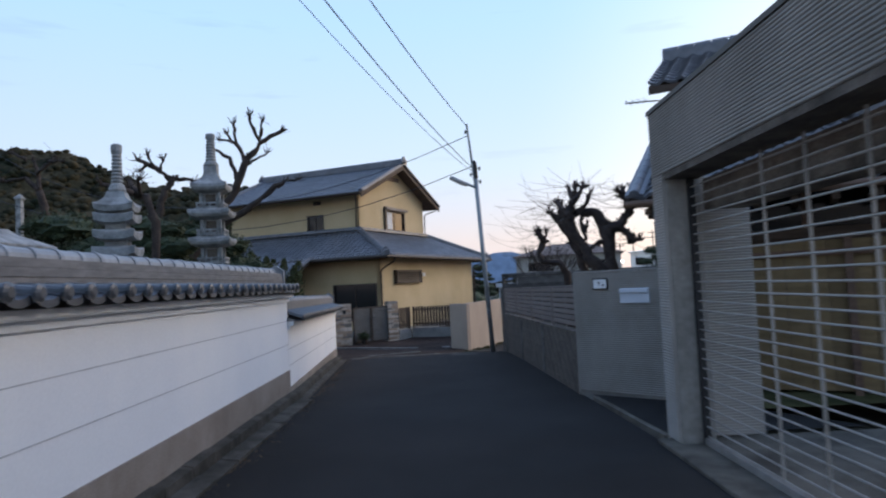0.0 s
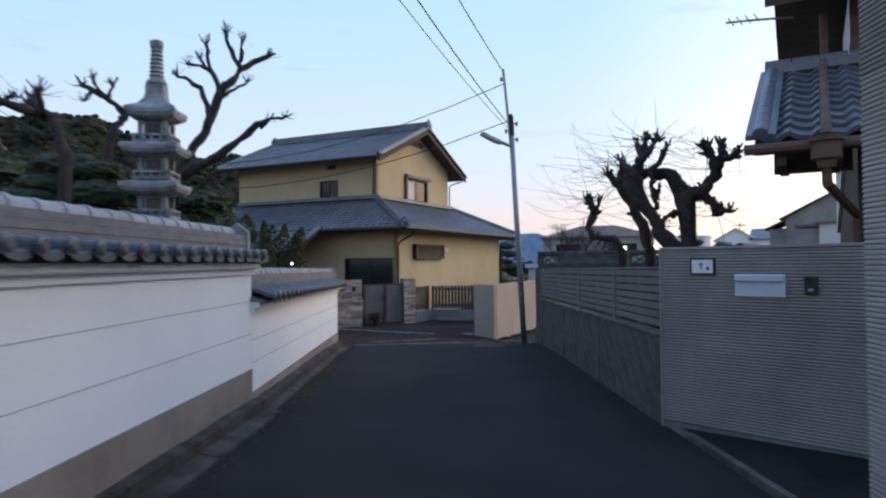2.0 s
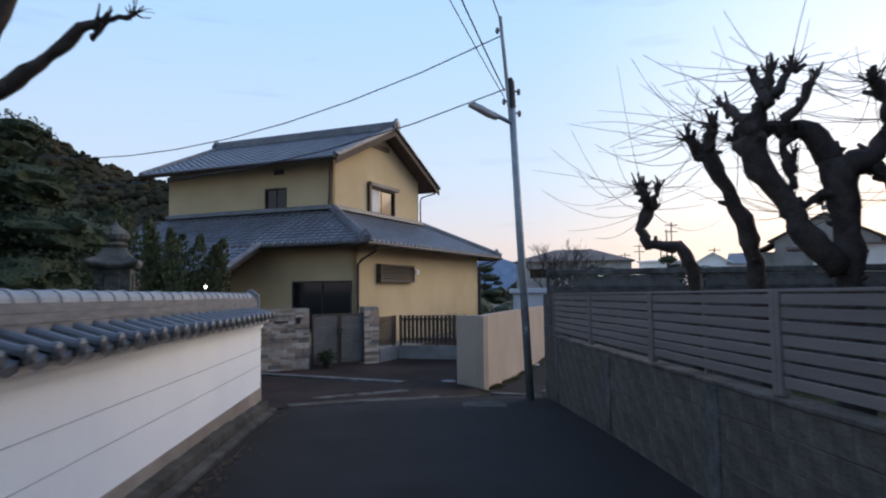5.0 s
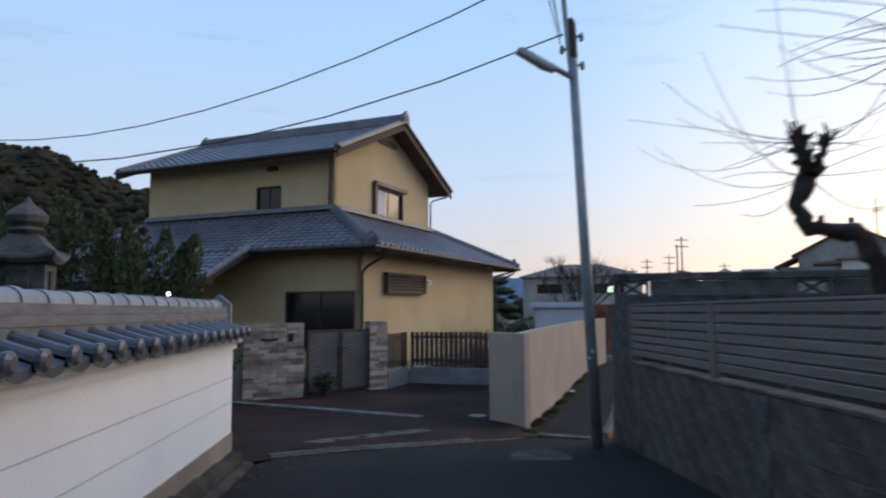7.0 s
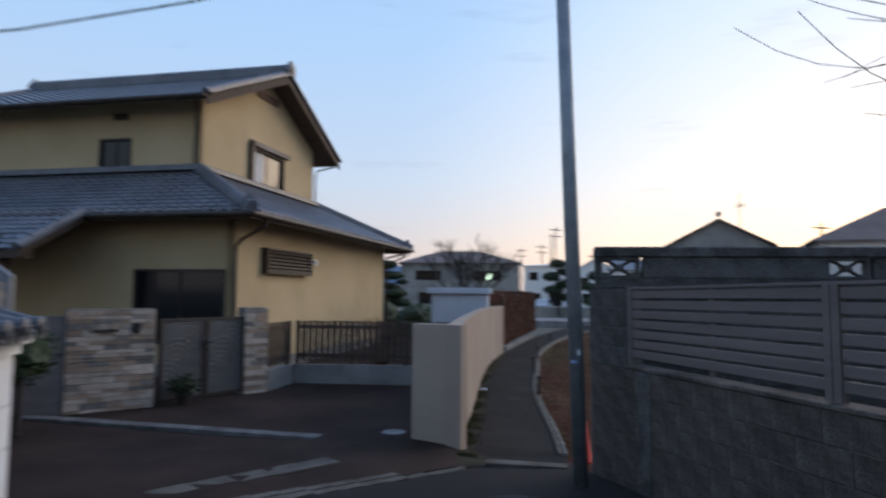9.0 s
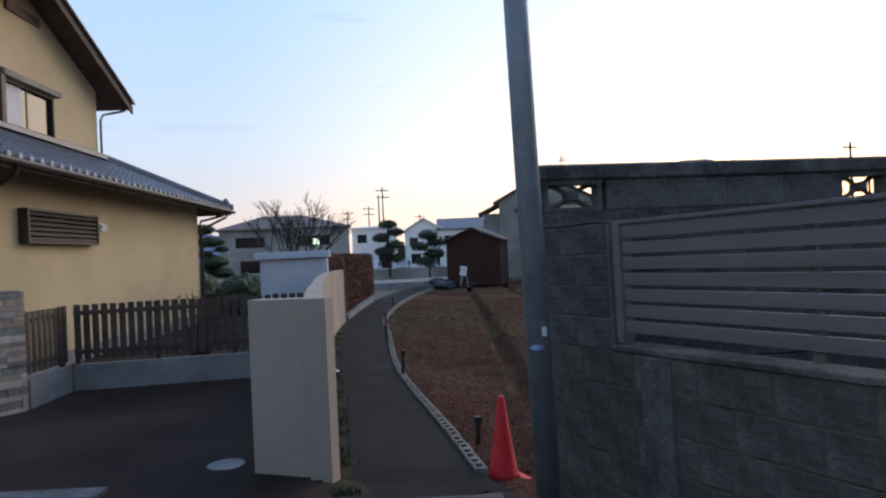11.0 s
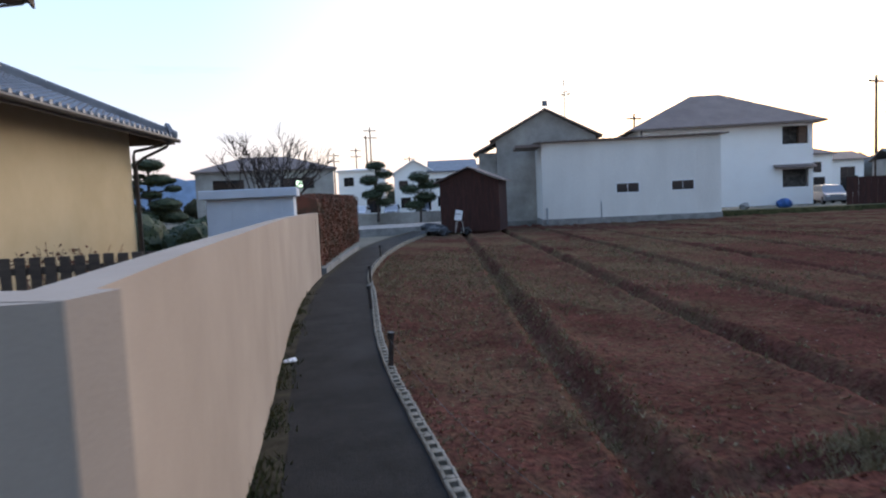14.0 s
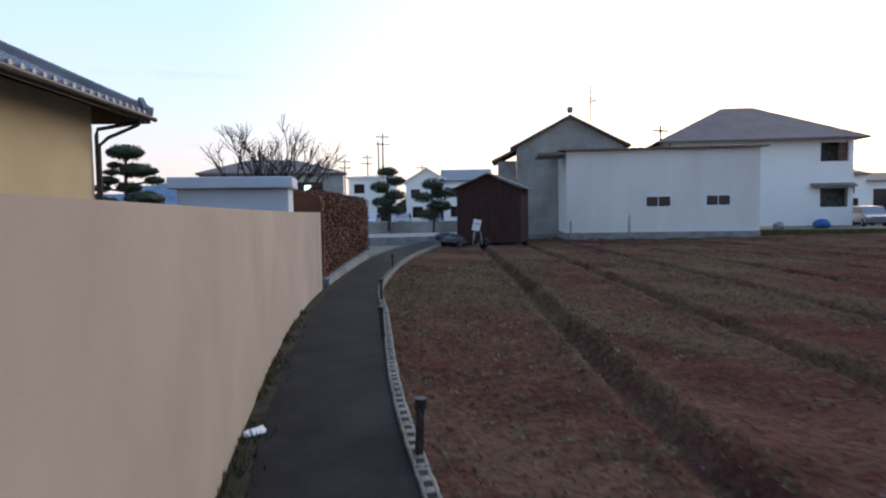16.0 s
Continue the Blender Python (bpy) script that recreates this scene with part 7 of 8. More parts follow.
# dark clipped pine and shrubs between the house and the store
rnd = random.Random(31)
cloud_pine((2.25, 40.2, -0.1), 2.9, [(-0.06, -0.15, 2.86, 0.46), (0.18, 0.00, 2.42, 0.45), (-0.31, 0.15, 2.56, 0.20), (0.51, -0.15, 2.40, 0.19), (-0.40, 0.00, 2.37, 0.20), (-0.47, 0.15, 2.17, 0.26), (0.58, -0.15, 2.16, 0.26), (-0.62, 0.00, 1.97, 0.22), (0.00, 0.15, 2.00, 0.32), (0.33, -0.15, 1.69, 0.51), (-0.55, 0.00, 1.61, 0.34), (-0.11, 0.15, 1.38, 0.51), (0.55, -0.15, 1.31, 0.44)], "dark clipped pine in smooth rounded tiers beside the ochre house", rnd, 0.05, 300, 0.15)
for k, (x, y, r, h) in enumerate(((3.0, 37.5, 0.9, 0.75), (1.6, 38.4, 1.0, 0.85), (3.6, 41.0, 0.8, 0.9), (4.2, 36.2, 0.7, 0.7))):
    t = thing("garden_shrub", pose(x, y, -0.1), "dark rounded garden shrub behind the pink wall", "shrub", "shrubs behind the pink wall")
    bm = bmesh.new()
    blob(bm, (0, 0, r * h * 0.8), r * 0.9, k + 3.0, h, 3, 0.35)
    leaves(bm, (0, 0, r * h * 0.8), r, 900, 0.08, rnd, h, 0.8)
    part("foliage", bm, M_LEAF, t)
    bm = bmesh.new()
    tube(bm, [(0, 0, 0), (0, 0.02, r * 0.5)], [0.05, 0.03], 6)
    part("stem", bm, M_BARK, t)
t = thing("garden_shrub", pose(0.35, 25.9, -0.1), "thin reddish bare shrub by the picket fence", "shrub", "shrubs behind the pink wall")
bm = bmesh.new()
for k in range(60):
    a = rnd.uniform(0, math.tau)
    p = Vector((rnd.gauss(0, 0.3), rnd.gauss(0, 0.15), 0.9 + rnd.random() * 0.4))
    tube(bm, [(0, 0, 0.0), p * 0.6, p], [0.010, 0.006, 0.003], 4, cap=False)
leaves(bm, (0, 0, 1.05), 0.5, 260, 0.04, rnd, 0.5, 0.3)
part("crown", bm, M_HEDGE, t)


def bare_tree(p, h, w, label, rnd, r=0.09):
    t = thing("bare_tree", pose(*p), label, "tree")
    bm = bmesh.new()

    def grow(a, d, l, rr, depth):
        b = a + d * l + Vector((rnd.uniform(-0.05, 0.05), 0, 0)) * l
        tube(bm, [a, a.lerp(b, 0.5) + Vector((rnd.uniform(-0.03, 0.03), 0, 0)) * l, b], [rr, rr * 0.85, rr * 0.68], 5 if rr > 0.02 else 3, cap=False)
        if depth == 0:
            return
        for _ in range(3 if depth > 1 else 4):
            e = (d + Vector((rnd.gauss(0, 0.45) * w, rnd.gauss(0, 0.4), rnd.gauss(0.12, 0.22)))).normalized()
            grow(b if rnd.random() < 0.7 else a.lerp(b, 0.7), e, l * rnd.uniform(0.6, 0.85), max(rr * 0.66, 0.008), depth - 1)
    for k in range(5):
        grow(Vector((0, 0, 0)), Vector((rnd.gauss(0, 0.5) * w, rnd.gauss(0, 0.3), 1)).normalized(), h * 0.33, r, 4)
    part("crown", bm, M_BARK2, t)
    return t


bare_tree((6.9, 46.0, -0.3), 5.4, 0.95, "bare spreading tree with upright twigs beyond the store", random.Random(8), 0.06)

# things lying about
t = thing("litter", pose(2.62, 26.45, ground_z(26.4) + 0.012, 0, 0, 25), "crumpled white paper litter on the path edge", "litter")
bm = bmesh.new()
bx(bm, -0.09, 0.09, -0.035, 0.035, 0.0, 0.035, 0.01)
for v in bm.verts:
    v.co += Vector((noise.noise(v.co * 20), noise.noise(v.co * 25), noise.noise(v.co * 22))) * 0.02
part("wad", bm, M_PAPER, t)
STAKES = [(2.35, 21.1), (3.40, 25.42), (4.78, 29.5), (6.1, 32.9), (9.2, 39.9)]
for k, (x, y) in enumerate(STAKES):
    t = thing("field_stake", pose(x + 0.06, y, ground_z(y) - (0.30 if k == 0 else 0.06), random.uniform(-4, 4), random.uniform(-4, 4), 0), "short dark stake with black twine beside the path", "stake", "stakes along the field")
    bm = bmesh.new()
    bx(bm, -0.022, 0.022, -0.022, 0.022, -0.1, 0.46, 0.004)
    part("stake", bm, M_BARK2, t)
    bm = bmesh.new()
    tube(bm, [(0, 0, 0.40), (0.0, 0.0, 0.47)], 0.04, 8)
    part("cap", bm, M_BLACK, t, "black cap with tied twine")
for (xa, ya), (xb, yb) in zip(STAKES, STAKES[1:]):
    bm = bmesh.new()
    a, b = Vector((xa + 0.06, ya, ground_z(ya) + 0.34)), Vector((xb + 0.06, yb, ground_z(yb) + 0.34))
    tube(bm, [a.lerp(b, k / 12) - Vector((0, 0, 1.2 * (k / 12) * (1 - k / 12) * 0.4)) for k in range(13)], 0.002, 4)
    tagged(link("field_twine", bm, M_BLACK), "slack black twine between the stakes", "twine", "twine along the field")
rnd = random.Random(29)
bm = bmesh.new()
for k in range(1900):
    y = 18.4 - 15.0 * rnd.random() ** 1.8
    wall_x = lerp_line([LEFT_NEAR, LEFT_STEP, LEFT_END, (-2.2, 18.6)], y)
    x = wall_x + 0.30 + abs(rnd.gauss(0, 0.10 + 0.05 * max(y - 15.5, 0)))
    p = Vector((x, y, ground_z(y) + 0.005 + 0.01 * rnd.random()))
    if noise.noise(Vector((x * 2.0, y * 1.3, 1))) + rnd.gauss(0, 0.2) < 0:
        continue
    a = Vector((rnd.gauss(0, 1), rnd.gauss(0, 1), rnd.gauss(0, 0.15))).normalized() * rnd.uniform(0.012, 0.035)
    b = Vector((-a.y, a.x, rnd.uniform(-0.01, 0.01))) * 0.5
    bm.faces.new([bm.verts.new(q) for q in (p - a, p + b, p + a, p - b)])
tagged(link("leaf_litter", bm, M_DEADLEAF), "brown leaf litter along the gutter", "litter", kind="stuff")
rnd = random.Random(17)
bm = bmesh.new()
for k in range(2600):
    y = 19.95 + 12.3 * rnd.random() ** 1.6
    x = lerp_line([(p.x, p.y) for p in ver], y) + rnd.uniform(-0.02, 0.26) * rnd.random()
    z = ground_z(y)
    l = rnd.uniform(0.03, 0.11)
    if noise.noise(Vector((x * 1.5, y * 1.5, 6))) < -0.15:
        continue
    a = Vector((rnd.gauss(0, 0.4), rnd.gauss(0, 0.4), 1)).normalized() * l
    w = Vector((rnd.gauss(0, 1), rnd.gauss(0, 1), 0)).normalized() * 0.009
    p = Vector((x, y, z))
    bm.faces.new([bm.verts.new(q) for q in (p - w, p + w, p + a)])
tagged(link("verge_weeds", bm, M_GRASS), "ragged weeds along the wall foot", "weeds", kind="stuff")
bm = bmesh.new()
for k in range(9000):
    y = 20.0 + 20.0 * rnd.random() ** 2.0
    x = lerp_line(ker_xy, max(y, 19.9)) + 0.15 + 14 * rnd.random() ** 1.6
    p = Vector((x, y, 0))
    b = p.dot(FNOR)
    p.z = field_z(b, p) - 0.005
    if noise.noise(Vector((x * 0.35, y * 0.12, 3))) + rnd.gauss(0, 0.25) < 0.02:
        continue
    l = rnd.uniform(0.02, 0.06)
    for _ in range(3):
        a = Vector((rnd.gauss(0, 0.8), rnd.gauss(0, 0.8), 0.8)).normalized() * l
        w = a.cross(Vector((rnd.gauss(0, 1), rnd.gauss(0, 1), 1))).normalized() * 0.008
        bm.faces.new([bm.verts.new(q) for q in (p - w, p + w, p + a)])
# thicker weeds on the beds nearer the houses
for k in range(14000):
    y = 27.0 + 15.0 * rnd.random()
    x = lerp_line(ker_xy, y) + 0.3 + 19 * rnd.random() ** 1.3
    p = Vector((x, y, 0))
    b = p.dot(FNOR)
    if noise.noise(Vector((p.dot(FDIR) * 0.10, b * 0.55, 11))) + rnd.gauss(0, 0.2) < 0.0:
        continue
    p.z = field_z(b, p) - 0.005
    for _ in range(3):
        a = Vector((rnd.gauss(0, 0.8), rnd.gauss(0, 0.8), 0.8)).normalized() * rnd.uniform(0.03, 0.09)
        w = a.cross(Vector((rnd.gauss(0, 1), rnd.gauss(0, 1), 1))).normalized() * 0.014
        bm.faces.new([bm.verts.new(q) for q in (p - w, p + w, p + a)])
for k in range(4200):
    c = rnd.choice((-6.68, -6.68, -4.36, -1.98))
    a = 18.5 + 22 * rnd.random() ** 1.6
    b = c + rnd.gauss(0, 0.16) + rnd.choice((-0.22, 0.0, 0.22))
    p = FDIR * a + FNOR * b
    if p.y < 20 or p.x < lerp_line(ker_xy, max(p.y, 19.9)) + 0.1 or noise.noise(Vector((p.x * 0.9, p.y * 0.9, 8))) < -0.1:
        continue
    p.z = field_z(b, p) - 0.005
    l = rnd.uniform(0.03, 0.10)
    for _ in range(3):
        e = Vector((rnd.gauss(0, 0.7), rnd.gauss(0, 0.7), 0.9)).normalized() * l
        w = e.cross(Vector((rnd.gauss(0, 1), rnd.gauss(0, 1), 1))).normalized() * 0.008
        bm.faces.new([bm.verts.new(q) for q in (p - w, p + w, p + e)])
for k in range(900):
    x = 5.75 + rnd.gauss(0, 0.55)
    y = 21.72 - (x - 3.4) * 0.258 + rnd.gauss(0.1, 0.14)
    p = Vector((x, y, 0))
    p.z = field_z(p.dot(FNOR), p) - 0.005
    for _ in range(3):
        e = Vector((rnd.gauss(0, 0.6), rnd.gauss(0, 0.6), 0.9)).normalized() * rnd.uniform(0.04, 0.13)
        w = e.cross(Vector((rnd.gauss(0, 1), rnd.gauss(0, 1), 1))).normalized() * 0.008
        bm.faces.new([bm.verts.new(q) for q in (p - w, p + w, p + e)])
tagged(link("field_weeds", bm, M_TUFT), "small pale weeds scattered over the soil", "weeds", kind="stuff")
bm = bmesh.new()
for k in range(2600):
    y = 19.8 + 14.0 * rnd.random() ** 1.7
    x = lerp_line(ker_xy, max(y, 19.9)) + 0.12 + 9 * rnd.random() ** 1.5
    p = Vector((x, y, 0))
    p.z = field_z(p.dot(FNOR), p)
    r = rnd.uniform(0.008, 0.028)
    vs = [bm.verts.new(p + Vector((rnd.uniform(0.6, 1) * r * cx, rnd.uniform(0.6, 1) * r * cy, r * cz * 0.8))) for cx, cy, cz in ((1, 0, 0), (0, 1, 0), (-1, 0, 0), (0, -1, 0), (0, 0, 1), (0, 0, -0.6))]
    for f in ((0, 1, 4), (1, 2, 4), (2, 3, 4), (3, 0, 4), (1, 0, 5), (2, 1, 5), (3, 2, 5), (0, 3, 5)):
        bm.faces.new([vs[i] for i in f])
tagged(link("soil_clods", bm, M_SOIL), "small clods of red soil", "clods", kind="stuff")


# ---------------------------------------------------------------- buildings across the field
def plain_house(name, m, w, d, z0, ez, rz, label, wall_m, roof_m, hip=False, over=0.5, holes=(), ridge_along=True, roof_t=0.12):
    """A house on frame m: front along x, depth along y; windows given as (a, b, za, zb) in the front."""
    h = thing(name, m, label, "house")
    bm = bmesh.new()
    panel(bm, Matrix(), w, z0, ez, 0.15, holes)
    part("front_wall", bm, wall_m, h)
    for a, b in (((w, 0.151), (w, d)), ((w - 0.15, d), (0.15, d)), ((0, d), (0, 0.151))):
        mm, nn = along(*a, *b)
        bm = bmesh.new()
        panel(bm, mm, nn, z0, ez, 0.15)
        part("side_wall", bm, wall_m, h)
    if holes:
        # added dark sheet behind the openings, so that they look unlit
        bm = bmesh.new()
        bx(bm, 0.2, w - 0.2, 0.9, 0.95, z0, ez - 0.1)
        part("inner_wall", bm, M_BLOCK, h)
    o = over
    if hip:
        k = min(w, d) / 2 + o
        c = [(-o, -o, ez), (w + o, -o, ez), (w + o, d + o, ez), (-o, d + o, ez)]
        if w >= d:
            r = [(-o + k, d / 2, rz), (w + o - k, d / 2, rz)]
            faces = ((c[0], c[1], r[1], r[0]), (c[1], c[2], r[1]), (c[2], c[3], r[0], r[1]), (c[3], c[0], r[0]))
        else:
            r = [(w / 2, -o + k, rz), (w / 2, d + o - k, rz)]
            faces = ((c[0], c[1], r[0]), (c[1], c[2], r[1], r[0]), (c[2], c[3], r[1]), (c[3], c[0], r[0], r[1]))
    elif ridge_along:
        faces = (((-o, -o, ez), (w + o, -o, ez), (w + o, d / 2, rz), (-o, d / 2, rz)), ((-o, d + o, ez), (w + o, d + o, ez), (w + o, d / 2, rz), (-o, d / 2, rz)))
    else:
        faces = (((-o, -o, ez), (w / 2, -o, rz), (w / 2, d + o, rz), (-o, d + o, ez)), ((w + o, -o, ez), (w / 2, -o, rz), (w / 2, d + o, rz), (w + o, d + o, ez)))
        bm = bmesh.new()
        g = [(0.0, ez + 0.001), (w, ez + 0.001), (w / 2, rz - 0.12)]
        a = [bm.verts.new((x, 0, z)) for x, z in g]
        b = [bm.verts.new((x, 0.15, z)) for x, z in g]
        bm.faces.new(a)
        bm.faces.new(b[::-1])
        for i in range(3):
            bm.faces.new((a[i], b[i], b[(i + 1) % 3], a[(i + 1) % 3]))
        part("gable", bm, wall_m, h)
    for f in faces:
        bm = bmesh.new()
        slab(bm, f, roof_t)
        part("roof", bm, roof_m, h)
    return h


def small_windows(h, m, holes, frame_mat):
    for a, b, za, zb in holes:
        window(h, Matrix(), a, b, za, zb, 0.12, frame_mat, 2, [], False, 0.06)


# white metal barn: ribbed sheets, low pitched roof
mb, nb = along(26.64, 54.26, 36.37, 48.36)
barn = thing("barn", mb, "long white sheet-metal barn with two small windows", "barn")
Z0 = -0.64
hol = [(nb * 0.415, nb * 0.55, 1.16, 1.82), (nb * 0.725, nb * 0.855, 1.18, 1.84)]
bm = bmesh.new()
panel(bm, Matrix(), nb, Z0 + 0.3, 4.62, 0.10, hol)
part("front_wall", bm, M_BARN, barn)
bm = bmesh.new()
x = 0.05
while x < nb:
    if not any(a - 0.08 < x < b + 0.05 for a, b, _, _ in hol):
        bx(bm, x, x + 0.03, -0.018, -0.001, Z0 + 0.3, 4.6)
    x += 0.19
part("sheet_ribs", bm, M_BARN, barn)["kind"] = "stuff"
bm = bmesh.new()
bx(bm, -0.05, nb + 0.05, -0.06, 7.0, Z0 - 0.2, Z0 + 0.298)
part("footing", bm, M_CONCRETE, barn)
for a, b in (((nb, 0.101), (nb, 7)), ((nb, 7), (0, 7)), ((0, 7), (0, 0.101))):
    m, n = along(*a, *b)
    bm = bmesh.new()
    panel(bm, m, n, Z0 + 0.3, 4.62, 0.1)
    part("side_wall", bm, M_BARN, barn)
for h in hol:
    window(barn, Matrix(), *h, 0.1, M_PAPER, 2, [], False, 0.05)
bm = bmesh.new()
for k in range(60):
    x0, x1 = -0.4 + k * (nb + 0.8) / 60, -0.4 + (k + 1) * (nb + 0.8) / 60
    prism(bm, [(-0.35, 0.0), (-0.35, 0.05 + 0.045 * (k % 2)), (7.3, 0.35 + 0.045 * (k % 2)), (7.3, 0.3)], Matrix.Translation((0, 0, 4.63)), x0, x1)
part("corrugated_roof", bm, M_DARKROOF, barn)
bm = bmesh.new()
bx(bm, -1.7, -0.06, -0.25, 3.0, 4.35, 4.55, 0.02)
part("lean_to_roof", bm, M_DARKROOF, barn)
bm = bmesh.new()
tube(bm, [(0.25, -0.07, Z0), (0.25, -0.07, 0.4)], 0.05, 6)
part("standpipe", bm, M_POLE, barn)
bm = bmesh.new()
tube(bm, [(nb * 0.33, -0.05, Z0), (nb * 0.33, -0.05, 0.7)], 0.03, 6)
part("standpipe", bm, M_POLE, barn)

# grey gabled house behind the barn
mh2, nh2 = along(26.9, 60.1, 32.9, 56.2)
gh = plain_house("gabled_house", mh2, nh2, 7.0, -0.64, 5.35, 7.45, "weathered grey gabled house with stained walls and an aerial", M_GREYWALL, M_DARKROOF, over=0.45, ridge_along=False)
bm = bmesh.new()
prism(bm, [(-0.06, 0.25), (0.0, 0.4), (0.06, 0.25)], Matrix.Translation((nh2 / 2, -0.5, 7.4)), 0, 0.1)
bx(bm, nh2 / 2 - 0.18, nh2 / 2 + 0.18, -0.55, -0.40, 7.55, 7.95, 0.05)
part("ridge_end", bm, M_ROOF, gh)
bm = bmesh.new()
bx(bm, -1.3, -0.02, 0.5, 4.0, -0.64, 4.5)
part("wing", bm, M_GREYWALL, gh)
bm = bmesh.new()
slab(bm, [(-1.7, 0.2, 4.55), (-0.02, 0.2, 5.35), (-0.02, 4.6, 5.35), (-1.7, 4.6, 4.55)], 0.15)
part("wing_roof", bm, M_DARKROOF, gh)
bm = bmesh.new()
tube(bm, [(nh2 * 0.72, 1.5, 6.6), (nh2 * 0.72, 1.5, 9.6)], 0.03, 6)
for z, l in ((8.55, 0.5), (8.45, 0.4), (8.7, 0.35)):
    tube(bm, [(nh2 * 0.72 - l * 0.6, 1.5, z), (nh2 * 0.72 + l, 1.5, z + 0.1)], 0.025, 5)
part("aerial", bm, M_BLACK, gh, "thin rooftop aerial on a mast")

# white two-storey house with open balconies
mw2, nw2 = along(40.2, 59.6, 51.3, 52.0)
wh = plain_house("white_house", mw2, nw2, 11.0, -0.45, 6.1, 9.25, "large white two-storey house with a brown hipped roof", M_WHITE, M_DARKROOF, hip=True, over=0.8,
                 holes=[(nw2 - 2.3, nw2 - 0.35, 4.35, 5.75), (nw2 - 2.3, nw2 - 0.35, 0.95, 2.35)])
bm = bmesh.new()
slab(bm, [(nw2 - 3.0, -0.5, 2.55), (nw2 + 0.1, -0.5, 2.55), (nw2 + 0.1, 0.0, 2.75), (nw2 - 3.0, 0.0, 2.75)], 0.1)
part("canopy", bm, M_DARKROOF, wh)
bm = bmesh.new()
bx(bm, nw2 - 1.0, nw2 - 0.4, 0.16, 0.6, 4.4, 5.7)
part("balcony_door", bm, M_BROWN, wh)
bm = bmesh.new()
tube(bm, [(0.3, -0.08, -0.4), (0.3, -0.08, 6.0)], 0.06, 6)
part("downpipe", bm, M_POLE, wh)

# red-brown tool shed at the field's edge
mr, nr = along(18.75, 53.6, 21.4, 51.3)
rs = plain_house("tool_shed", mr, nr, 3.2, -0.64, 2.3, 3.15, "small red-brown board tool shed with a gabled roof", M_REDWOOD, M_DARKROOF, over=0.28, ridge_along=False, roof_t=0.07)
rs["category"] = "shed"
for k in range(int(nr / 0.2)):
    bm = bmesh.new()
    bx(bm, k * 0.2 + 0.01, k * 0.2 + 0.03, -0.02, -0.001, -0.6, 2.35)
    part("batten", bm, M_REDWOOD, rs)
t = thing("sign_board", mr @ pose(0.9, -1.2, -0.62, 0, 12, 0), "tilted white board leaning at the shed", "board")
bm = bmesh.new()
bx(bm, 0, 0.42, 0, 0.03, 0.75, 1.35, 0.01)
part("board", bm, M_PAPER, t)
bm = bmesh.new()
bx(bm, 0.05, 0.37, -0.004, -0.001, 1.1, 1.14)
part("writing", bm, M_RIDGE, t, "unreadable grey line")
bm = bmesh.new()
tube(bm, [(0.2, 0.05, 0), (0.2, 0.04, 0.9)], 0.025, 6)
part("leg", bm, M_STEEL, t)
t = thing("pipe_hoop", mr @ pose(1.2, -1.6, -0.62), "bent pale pipe hoop by the tool shed", "pipe")
bm = bmesh.new()
tube(bm, [(0, 0, 0), (0.05, 0, 0.6), (0.25, 0, 0.75), (0.42, 0, 0.6), (0.48, 0, 0)], 0.025, 6)
part("hoop", bm, M_STEEL, t)
for k, (a, b, s) in enumerate(((0.2, -1.5, 0.5), (-0.4, -1.0, 0.6), (0.6, -2.0, 0.35), (1.7, -1.0, 0.3))):
    t = thing("scrap_heap", mr @ pose(a, b, -0.66), "dark heap of odds and ends by the tool shed", "heap", "heaps by the shed")
    bm = bmesh.new()
    blob(bm, (0, 0, s * 0.4), s, k + 1.5, 0.7, 2, 0.6)
    part("heap_body", bm, M_BLACK, t)

# far houses
rnd = random.Random(41)


def far_house(x, y, yaw, w, d, ez, rz, label, wall_m, roof_m, hip, flat=False):
    m = pose(x, y, 0, 0, 0, yaw)
    cells = [(w * 0.12, w * 0.34, ez - 2.0, ez - 0.9), (w * 0.60, w * 0.85, ez - 2.0, ez - 0.9), (w * 0.15, w * 0.4, 0.3, 1.6), (w * 0.6, w * 0.9, -0.1, 1.7)]
    h = plain_house("far_house", m, w, d, -0.7, ez, rz, label, wall_m, roof_m, hip, 0.35, cells, not flat, 0.15)
    h["group"] = "houses beyond the field"
    small_windows(h, m, cells, M_BRONZE)
    return h


far_house(9.6, 88.0, -13, 13.5, 9.0, 5.0, 6.6, "grey two-storey house with a brown hipped roof", M_GREYWALL, M_DARKROOF, True)
far_house(27.6, 97.8, -25, 5.6, 7.0, 5.3, 5.6, "white cubic modern house", M_WHITE, M_WHITE, True)
far_house(34.0, 95.3, -25, 5.0, 7.0, 4.6, 6.3, "white house with a sloping roof", M_WHITE, M_WHITE, False, True)
far_house(38.0, 93.2, -28, 5.6, 7.0, 4.7, 6.2, "white house with a dark blue roof", M_WHITE, M_ROOF, False)
far_house(64.5, 66.5, -38, 7.0, 8.0, 4.2, 5.6, "pale house with a grey roof beyond the field", M_WHITE, M_DARKROOF, True)
far_house(72.0, 66.5, -38, 6.0, 8.0, 3.6, 4.6, "small pale house beyond the field", M_WHITE, M_DARKROOF, False)
far_house(45.0, 101, -30, 9.0, 8.0, 4.6, 6.0, "pale house far behind the tool shed", M_WHITE, M_DARKROOF, True)
gs = plain_house("grey_shed", pose(50.5, 45.2, 0, 0, 0, -42), 10.0, 5.0, -0.6, 2.7, 3.5, "low grey shed at the edge of the field", M_GREYWALL, M_CONCRETE, False, 0.25)
gs["category"] = "shed"
